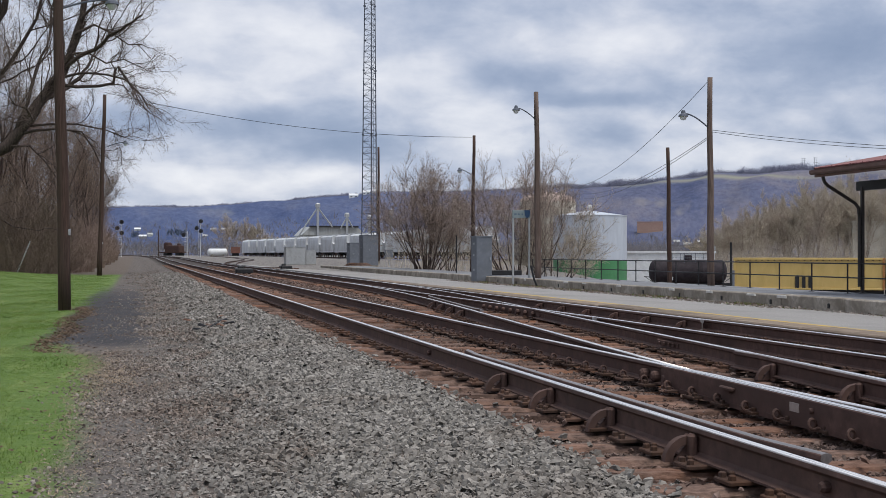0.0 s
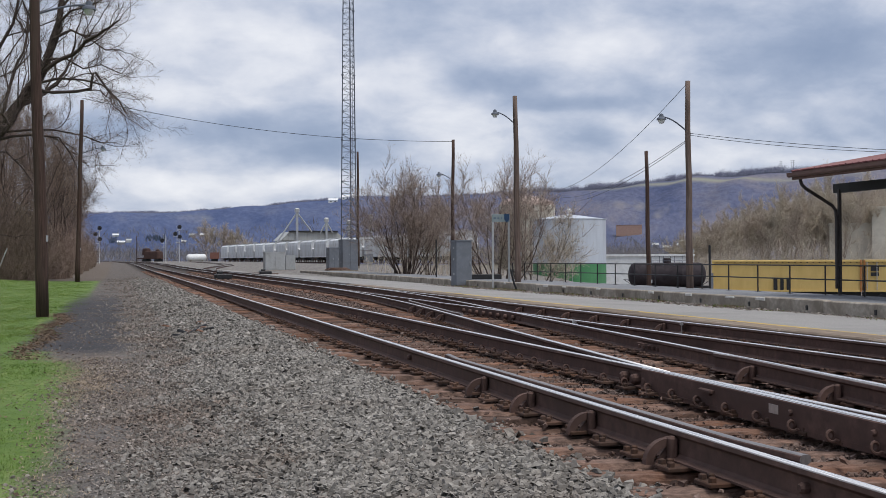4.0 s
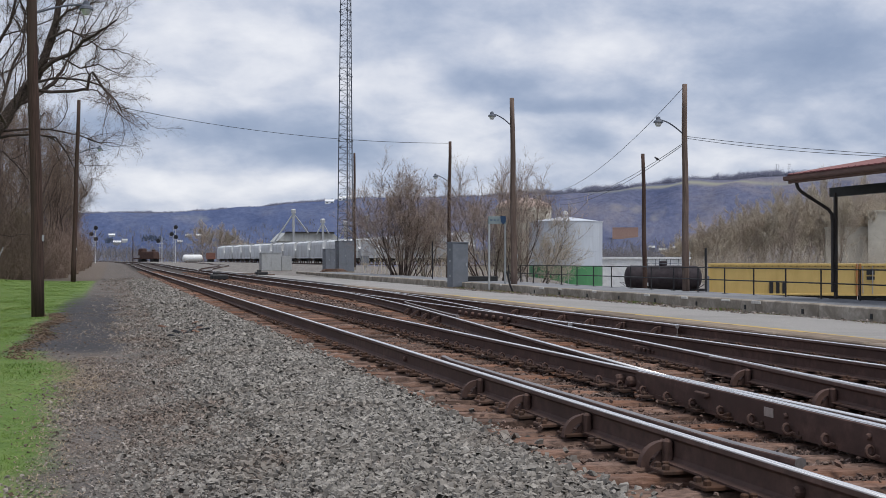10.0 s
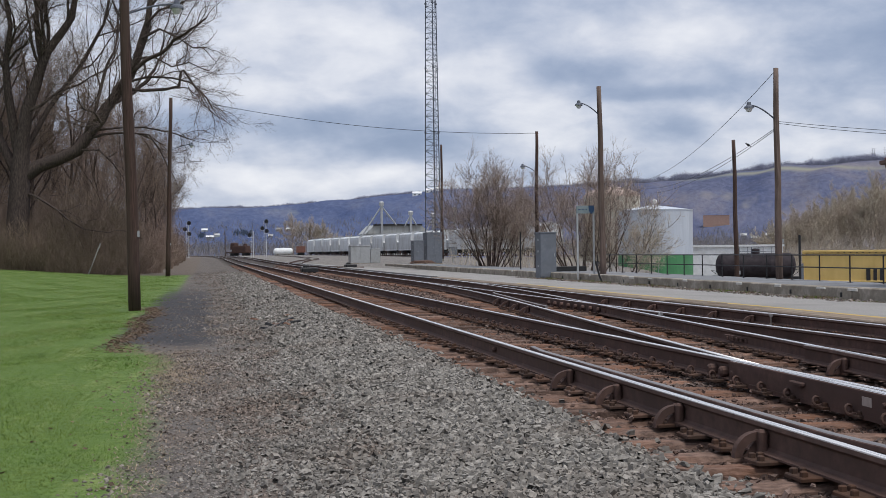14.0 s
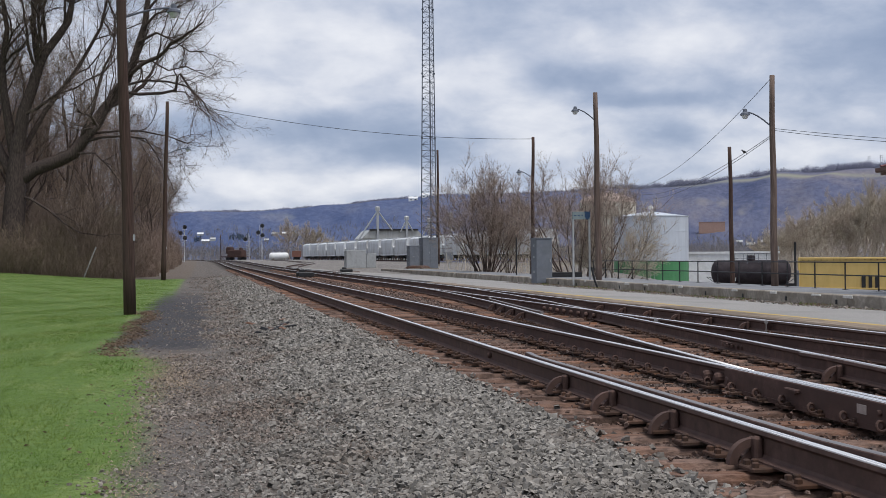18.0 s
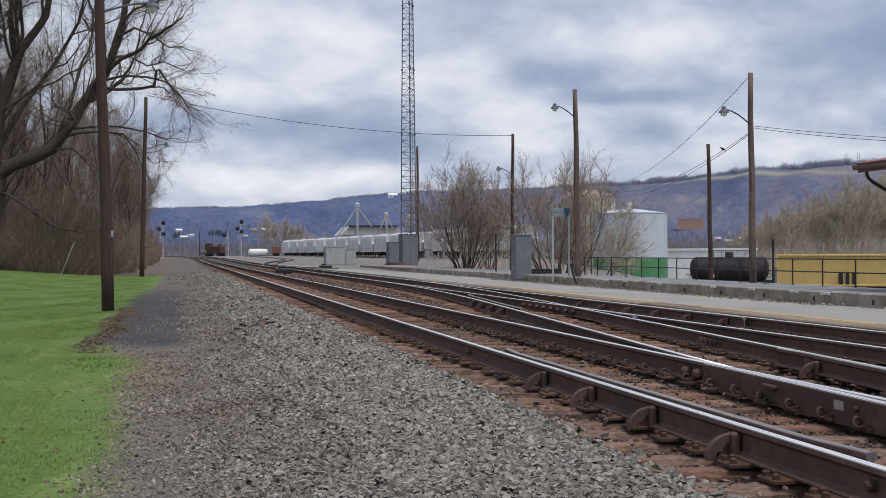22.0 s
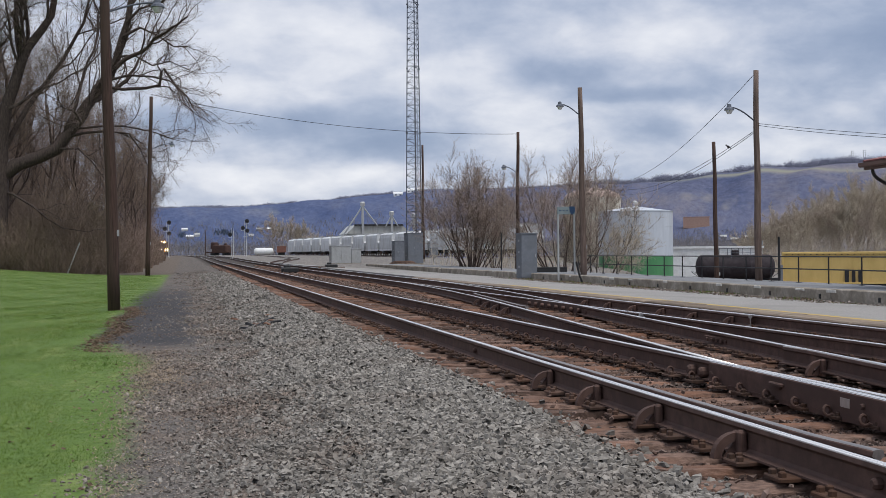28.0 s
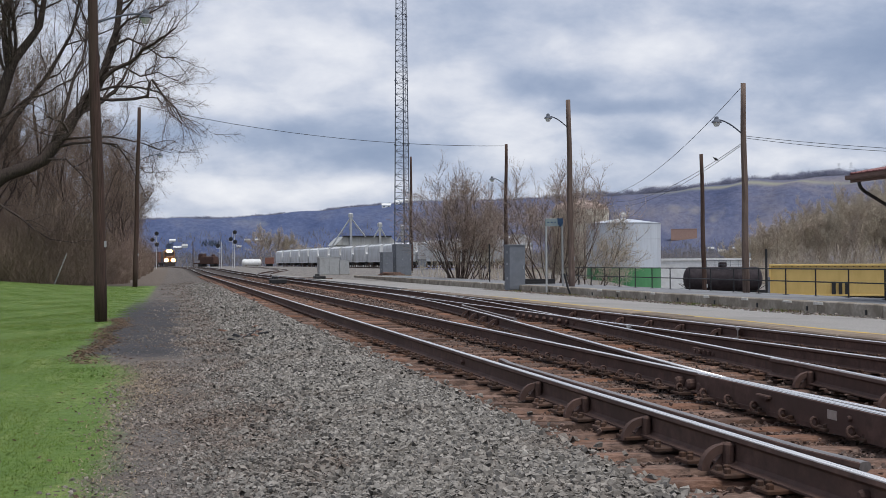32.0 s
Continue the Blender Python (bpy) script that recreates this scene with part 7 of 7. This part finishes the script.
    t.along(run(87.6, 85.5, (-12.2, 5.9), (-11.6, 5.7), (-10.2, 4.8), (-9.3, 4.0), (-8.2, 3.3), (-6.9, 3.1)), 0.12, 2, up=0.0, wander=0.36, kids=6)
    t.done("bare_tree", "large old leafless tree with a heavy limb leaning over the lawn", None, group="trees at the wood's edge", per=3, length=0.9, radius=0.0068, sub=5, lift=0.02)


big_tree()


def make_woods():
    """Leafless trees behind the lawn: three grown kinds, copied and turned."""
    r = random.Random(77)
    kinds = []
    for seed, h, r0 in ((51, 19, 0.24), (52, 16, 0.19), (53, 20, 0.26)):
        t = plain_tree(seed, h, r0, 0.42, 5, 0.25, 7)
        kinds.append(t.done("bare_tree", "tall leafless tree in the brown winter woods", pose(0, 0, 0), twig=BRUSH, group="trees at the wood's edge", per=3, length=1.2, radius=0.0085, sub=4, thin=0.6))
    spots = []
    for k in range(60):
        y = 92 + 190 * (k / 60) ** 1.5 + r.uniform(-3, 3)
        x = -5.0 - r.uniform(0.5, 20) * (0.6 + y / 300) + float(bend(y)) - (2.0 if y < 120 else 0)
        spots.append((x, y))
    for i, (x, y) in enumerate(spots):
        s = r.uniform(0.75, 1.12) * (0.82 if x > -9 else 1.0)
        m = pose(x, y, height(x, y).item() - 0.1, 0, 0, r.uniform(0, 360)) @ Matrix.Diagonal((s, s, s * r.uniform(0.9, 1.1), 1))
        if i < 3:
            kinds[i].matrix_basis = m
        else:
            copy_thing(kinds[i % 3], m)


make_woods()


def brush_mesh(name, pts, hgt, r, per=7, rad=0.014, lean=0.25, material=BRUSH):
    """Thickets of thin upright stems with side twigs."""
    n = len(pts)
    d = np.stack([r.normal(0, lean, n), r.normal(0, lean, n), np.ones(n)], -1)
    V, F, mid, tip, dd = twig_arrays(pts, d, hgt, rad * r.uniform(0.7, 1.4, n), 0.25, r)
    P = np.repeat(pts, per, 0)
    T = np.repeat(tip, per, 0)
    m = len(P)
    f = r.uniform(0.15, 1.0, (m, 1))
    P = P + (T - P) * f
    d2 = spread(np.repeat(dd, per, 0), r.uniform(0.3, 1.0, m), r)
    V2, F2 = fine_twigs(P, d2, np.repeat(hgt, per) * r.uniform(0.12, 0.38, m), rad * 0.7 * r.uniform(0.6, 1.3, m))
    return arrays_mesh(name, np.concatenate([V, V2]), np.concatenate([F, F2 + len(V)]), material)


def make_brush():
    r = np.random.default_rng(91)
    n = 26000
    y = 87 + 190 * r.random(n) ** 1.9
    depth = r.random(n) ** 1.2
    x = -4.0 - depth * 26 * (0.5 + y / 260) + bend(y) - 1.6 * np.clip((100 - y) / 12, 0, 1) + 0.8 * np.sin(y * 0.21)
    pts = np.stack([x, y, height(x, y) - 0.05], -1)
    hgt = r.uniform(1.6, 6.5, n) * (0.75 + 1.1 * depth) * (0.8 + 0.35 * np.sin(x * 0.5 + y * 0.13))
    tagged(new("brush", brush_mesh("brush", pts, np.maximum(hgt, 0.8), r, 10, 0.017)), "dense brown leafless brush at the foot of the woods", "brush", kind="stuff")
    n = 3200
    x = -4.6 - r.random(n) ** 0.8 * 16
    y = 85.2 + r.random(n) * 3.5 + 0.08 * (x + 4)
    pts = np.stack([x, y, height(x, y) - 0.05], -1)
    tagged(new("brush", brush_mesh("brush", pts, r.uniform(0.8, 3.6, n), r, 10, 0.012, lean=0.6)), "tangled brown undergrowth before the woods", "brush", kind="stuff")
    # low dead growth along the far verge of the line
    n = 2500
    y = 150 + 300 * r.random(n)
    x = -4.5 - r.random(n) * 14 + bend(y)
    pts = np.stack([x, y, height(x, y) - 0.05], -1)
    tagged(new("brush", brush_mesh("brush", pts, r.uniform(2, 8, n), r, 6, 0.03)), "brown leafless brush along the curve of the line", "brush", kind="stuff")


make_brush()


def shrub(name, label, x, y, z, h, w, stems, seed, twig=TWIG, group="", thin=1.0):
    """A many-stemmed leafless shrub tree: straight stems that fan out, with rising side shoots."""
    t = Tree(seed)
    for k in range(stems):
        a = 2 * math.pi * k / stems + t.rnd.uniform(-0.3, 0.3)
        s = t.rnd.uniform(0.1, 1.0)
        s0 = t.rnd.uniform(0.15, 0.14 * w)
        t.limb((s0 * math.cos(a), s0 * math.sin(a), -0.1), (math.cos(a) * s * w / h, math.sin(a) * s * w / h, 1), h * t.rnd.uniform(0.55, 0.68) * (1.1 - 0.22 * s), h * 0.0066 * t.rnd.uniform(0.7, 1.3), 1, up=0.06, wander=0.12, kids=6)
    return t.done(name, label, pose(x, y, z), bark=SHRUB_BARK, twig=twig, group=group, per=3, length=h * 0.08, radius=0.0075, sub=4, lift=0.36, thin=thin)


def make_station_shrubs():
    shrub("bare_shrub", "dense many-stemmed leafless shrub tree beside the platform", 21.9, 90.0, 0.2, 8.0, 7.0, 24, 61, twig=SHRUB, group="shrub trees", thin=0.6)
    shrub("bare_shrub", "leafless shrub tree beside the tall cabinet", 24.2, 92.0, 0.2, 6.2, 4.5, 9, 62, twig=BUDDING, group="shrub trees", thin=0.7)
    shrub("bare_shrub", "leafless shrub tree behind the station sign", 25.5, 78.0, -0.6, 8.6, 7.6, 15, 63, twig=SHRUB, group="shrub trees", thin=0.65)
    shrub("bare_shrub", "spreading leafless tree before the storage tank", 28.0, 78.5, -1.2, 6.6, 7.4, 12, 64, twig=BUDDING, group="shrub trees", thin=0.7)
    r = np.random.default_rng(5)
    n = 260
    y, x = r.uniform(84, 112, n), None
    x = 22.6 + r.uniform(0, 9, n)
    pts = np.stack([x, y, np.full(n, 0.0)], -1)
    tagged(new("brush", brush_mesh("brush", pts, r.uniform(1.5, 5, n), r, 6, 0.012, material=BUDDING)), "pale brown brush behind the platform", "brush", kind="stuff")


make_station_shrubs()


def make_valley_trees():
    """Tan budding trees beyond the yard and valley woods with haze greyed into their colour."""
    r = random.Random(99)
    kinds = []
    for seed in (71, 72):
        t = plain_tree(seed, 21, 0.24, 0.6, 5, 0.15, 9)
        kinds.append(t.done("bare_tree", "tan budding tree beyond the freight yard", pose(0, 0, 0), twig=BUDDING, bark=SHRUB, group="trees beyond the yard", per=3, length=0.95, radius=0.017, sub=6, lift=0.3, thin=0.9))
    i = 0
    spots = [(26.6 + 0.42 * k, 226 + 44 * r.random(), np.interp(26.6 + 0.42 * k, [26.6, 28.5, 30.0, 31.2, 34, 37], [0.36, 0.52, 0.64, 0.74, 0.80, 0.76])) for k in range(26)]
    spots += [(27.4 + 0.5 * k, 272 + 30 * r.random(), np.interp(27.4 + 0.5 * k, [27.4, 29.0, 31.2, 38], [0.46, 0.64, 0.84, 0.86])) for k in range(19)]
    spots += [(4.3 + 0.33 * k, 470 + 40 * r.random(), 0.72 - 0.05 * k + 0.1 * r.random()) for k in range(10)]
    spots += [(19.6, 225, 0.55)]
    spots = [(35.4, 300, 1.0), (33.6, 296, 1.0)] + spots
    for az, dist, s in spots:
        x, y, _ = on_view(az + r.uniform(-0.2, 0.2), dist)
        s *= r.uniform(0.88, 0.98)
        m = pose(x, y, -2.8 if az > 12 else 0.2, 0, 0, r.uniform(0, 360)) @ Matrix.Diagonal((s * 1.12, s * 1.12, s, 1))
        if i < 2:
            kinds[i].matrix_basis = pose(x, y, -2.8, 0, 0, 70 * i)
        else:
            copy_thing(kinds[i % 2], m)
        i += 1
    rr = np.random.default_rng(15)
    n = 3800
    az, dist = rr.uniform(20, 40, n), rr.uniform(205, 300, n)
    pts = np.stack([dist * np.sin(np.radians(az)), dist * np.cos(np.radians(az)), np.full(n, -2.9)], -1)
    tagged(new("brush", brush_mesh("brush", pts, rr.uniform(2, 8.5, n) * np.interp(az, [20, 26.5, 30, 40], [0.5, 0.6, 1.0, 1.0]), rr, 14, 0.02, lean=0.3, material=BUDDING)), "tan winter brush beyond the yard", "brush", kind="stuff")
    for a0, a1, d0, d1, n in ((-4, 9.5, 780, 1500, 3600), (20, 31, 640, 1120, 4200)):
        az, dist = rr.uniform(a0, a1, n), rr.uniform(d0, d1, n)
        pts = np.stack([dist * np.sin(np.radians(az)), dist * np.cos(np.radians(az)), hill_height(az, dist) - 0.5], -1)
        tagged(new("far_woods", brush_mesh("far_woods", pts, rr.uniform(3, 9, n) * (0.6 + 0.4 * np.sin(az * 9 + dist * 0.03)), rr, 9, 0.13, lean=0.35, material=FAR_BRUSH)), "grey-brown winter woods on the lower slopes, haze in their colour", "trees", kind="stuff")
    n = 90
    az, dist = np.where(rr.random(n) < 0.7, rr.normal(1.8, 0.3, n), rr.normal(-0.1, 0.12, n)), rr.uniform(1290, 1340, n)
    pts = np.stack([dist * np.sin(np.radians(az)), dist * np.cos(np.radians(az)), hill_height(az, dist) - 0.5], -1)
    tagged(new("far_evergreens", brush_mesh("far_evergreens", pts, rr.uniform(2.5, 6, n), rr, 16, 0.35, lean=0.1, material=EVERGREEN)), "dark evergreens among the valley houses, blue-green with painted haze", "trees", kind="stuff")
    n = 5200
    az, dist = rr.uniform(-3, 29, n), rr.uniform(460, 760, n)
    pts = np.stack([dist * np.sin(np.radians(az)), dist * np.cos(np.radians(az)), np.full(n, -1.0) + 0.02 * (dist - 460)], -1)
    tagged(new("far_woods", brush_mesh("far_woods", pts, rr.uniform(2.5, 7, n), rr, 7, 0.08, lean=0.5, material=FAR_BRUSH)), "grey-brown winter woods on the valley floor, haze in their colour", "trees", kind="stuff")


make_valley_trees()


# ---- the train ----
def make_train():
    loco = thing("locomotive", "freight locomotive with burning headlights coming round the curve", "locomotive")
    q = Build()
    q.box((0, 9.5, 2.75), (2.2, 16.0, 2.9), bevel=0.15)
    part("hood", q, LOCO, loco)
    q = Build()
    q.box((0, 2.9, 2.95), (3.05, 2.6, 3.2), bevel=0.18)
    cab = part("cab", q, LOCO_ORANGE, loco, "orange cab front")
    q = Build()
    q.box((0, 1.0, 2.15), (1.9, 1.7, 1.7), bevel=0.2)
    part("nose", q, LOCO_ORANGE, loco)
    for s in (-1, 1):
        q = Build()
        q.box((s * 0.75, 1.58, 3.75), (1.0, 0.06, 0.75), bevel=0.02)
        part("windscreen", q, WINDOW, cab)
        q = Build()
        q.lathe([(0.30, 0.05), (0.32, 0.0), (0.28, -0.05)], (s * 0.36, 1.50, 4.30), 14, axis="y")
        part("headlight", q, HEADLIGHT, loco, "burning headlight")
        # a glowing ring is added round each lamp in place of glare
        q = Build()
        q.lathe([(0.55, 0.06), (0.56, 0.03), (0.30, 0.02)], (s * 0.36, 1.56, 4.30), 14, axis="y")
        part("reflector", q, LAMP_HALO, loco, "orange glow ring added around the lamp")
        q = Build()
        q.lathe([(0.66, 0.06), (0.67, 0.03), (0.38, 0.02)], (s * 0.95, -0.14, 1.75), 14, axis="y")
        part("reflector", q, LAMP_HALO, loco, "orange glow ring added around the lamp")
        q = Build()
        q.lathe([(0.38, 0.05), (0.40, 0.0), (0.36, -0.05)], (s * 0.95, -0.2, 1.75), 14, axis="y")
        part("ditch_light", q, HEADLIGHT, loco, "burning ditch light")
        q = Build()
        q.tube([(s * 1.45, -0.1, 1.3), (s * 1.45, -0.1, 2.4), (s * 1.45, 1.6, 2.4)], 0.03, 5)
        part("handrail", q, WHITE, loco)
    q = Build()
    q.box((0, 10.0, 1.15), (3.0, 21.0, 0.35), bevel=0.05)
    part("deck", q, LOCO, loco)
    q = Build()
    q.box((0, -0.45, 0.62), (2.9, 0.3, 0.95), bevel=0.1)
    part("plough", q, LOCO, loco)
    for y in (4.0, 16.0):
        q = Build()
        for x in (-1.05, 1.05):
            q.box((x, y, 0.62), (0.2, 3.9, 0.45), bevel=0.05)
        truck = part("truck", q, BLACK, loco)
        for k in (-1.5, 0, 1.5):
            w = Build()
            for x in (-0.72, 0.72):
                w.lathe([(0.48, -0.06), (0.53, -0.04), (0.48, 0.06), (0.2, 0.07)], (x, y + k, 0.52), 16, axis="x")
            part("wheel", w, RUST, truck)
    cars = []
    for k in range(4):
        c = thing("boxcar", "brown boxcar drawn behind the locomotive", "freight car", group="train cars")
        q = Build()
        q.box((0, 8, 2.75), (2.95, 15.2, 3.3), bevel=0.06)
        part("body", q, RED_CAR, c)
        q = Build()
        q.box((-1.49, 8, 2.6), (0.06, 3.0, 2.8))
        part("door", q, RED_CAR, c)
        q = Build()
        q.box((0, 8, 1.0), (0.6, 16.4, 0.3))
        part("sill", q, BLACK, c)
        for y in (2.4, 13.6):
            q = Build()
            for x in (-1.0, 1.0):
                q.box((x, y, 0.58), (0.16, 2.2, 0.26), bevel=0.05)
            truck = part("truck", q, BLACK, c)
            for j in (-0.9, 0.9):
                w = Build()
                for x in (-0.72, 0.72):
                    w.lathe([(0.46, -0.06), (0.50, -0.04), (0.46, 0.05), (0.2, 0.06)], (x, y + j, 0.46), 16, axis="x")
                part("wheel", w, RUST, truck)
        cars.append(c)
    return loco, cars


LOCOMOTIVE, CARS = make_train()


def make_bird():
    """A small dark bird that flies up and settles on the wire; it looks along -x."""
    b = thing("bird", "small dark bird perched on the overhead wire", "bird")
    q = Build()
    q.lathe([(0.012, -0.10), (0.038, -0.07), (0.052, -0.01), (0.045, 0.04), (0.022, 0.075)], (0, 0, 0.055), 10, axis="x")
    body = part("body", q, TANKCAR, b, smooth=True)
    body.matrix_basis = pose(0, 0, 0, 0, 22, 0)
    q = Build()
    q.lathe([(0.005, -0.03), (0.024, -0.018), (0.030, 0.0), (0.022, 0.02), (0.005, 0.03)], (-0.105, 0, 0.115), 10, axis="x")
    part("head", q, TANKCAR, b, smooth=True)
    q = Build()
    q.tube([(-0.13, 0, 0.115), (-0.16, 0, 0.108)], [0.008, 0.002], 5)
    part("beak", q, BLACK, b)
    q = Build()
    q.add([(0.06, -0.015, 0.035), (0.06, 0.015, 0.035), (0.17, 0.025, -0.02), (0.17, -0.025, -0.02), (0.06, -0.015, 0.027), (0.06, 0.015, 0.027), (0.17, 0.025, -0.026), (0.17, -0.025, -0.026)],
          [(0, 1, 2, 3), (7, 6, 5, 4), (0, 4, 5, 1), (1, 5, 6, 2), (2, 6, 7, 3), (3, 7, 4, 0)])
    part("tail", q, BLACK, b)
    for s in (-1, 1):
        q = Build()
        q.lathe([(0.004, -0.07), (0.02, -0.03), (0.024, 0.02), (0.004, 0.11)], (0, 0, 0), 8, axis="x")
        part("wing", q, BLACK, b, at=pose(0.005, s * 0.042, 0.06, 0, 22, 0))
        q = Build()
        q.tube([(-0.02, s * 0.015, 0.02), (-0.025, s * 0.015, -0.015)], 0.004, 4)
        part("leg", q, BLACK, b)
    return b


BIRD = make_bird()


def line_pose(s):
    """The pose of a vehicle whose front stands at s along the near line, facing back down it."""
    turn = math.degrees(max(s + 8 - CURVE_FROM, 0) / CURVE_R)
    return pose((A1 + A2) / 2 + float(bend(s)), s, RAIL_A + float(grade(s)), 0, 0, turn)


TRAIN_AT_END, TRAIN_SPEED = 340.0, 16.0


def motions():
    times = [0, 4, 8, 12, 16, 20, 24, 26, 28, 29, 30, 31, 32]
    ground = pose(30.0, 47.0, float(height(30.0, 47.0)) + 0.02, 0, 0, 200)
    perch = pose(*[a + (b - a) * 0.113 for a, b in zip(WIRE_A[:2], WIRE_B[:2])], WIRE_A[2] + (WIRE_B[2] - WIRE_A[2]) * 0.113 - WIRE_SAG * 4 * 0.113 * 0.887 + 0.02, 0, 0, 15)
    walk(BIRD, [(0, ground), (5.6, ground), (6.1, pose(26.0, 45.8, 2.6, 0, 25, 40)), (6.5, pose(22.1, 44.9, 5.5, 0, 30, 60)), (7.0, pose(22.5, 46.3, 5.86, 0, 10, 30)), (7.3, perch), (32, perch)])
    for k, vehicle in enumerate([LOCOMOTIVE] + CARS):
        gap = 0 if k == 0 else 21.6 + 16.8 * (k - 1)
        walk(vehicle, [(t, line_pose(TRAIN_AT_END + TRAIN_SPEED * (32.0 - t) + gap)) for t in times])


motions()
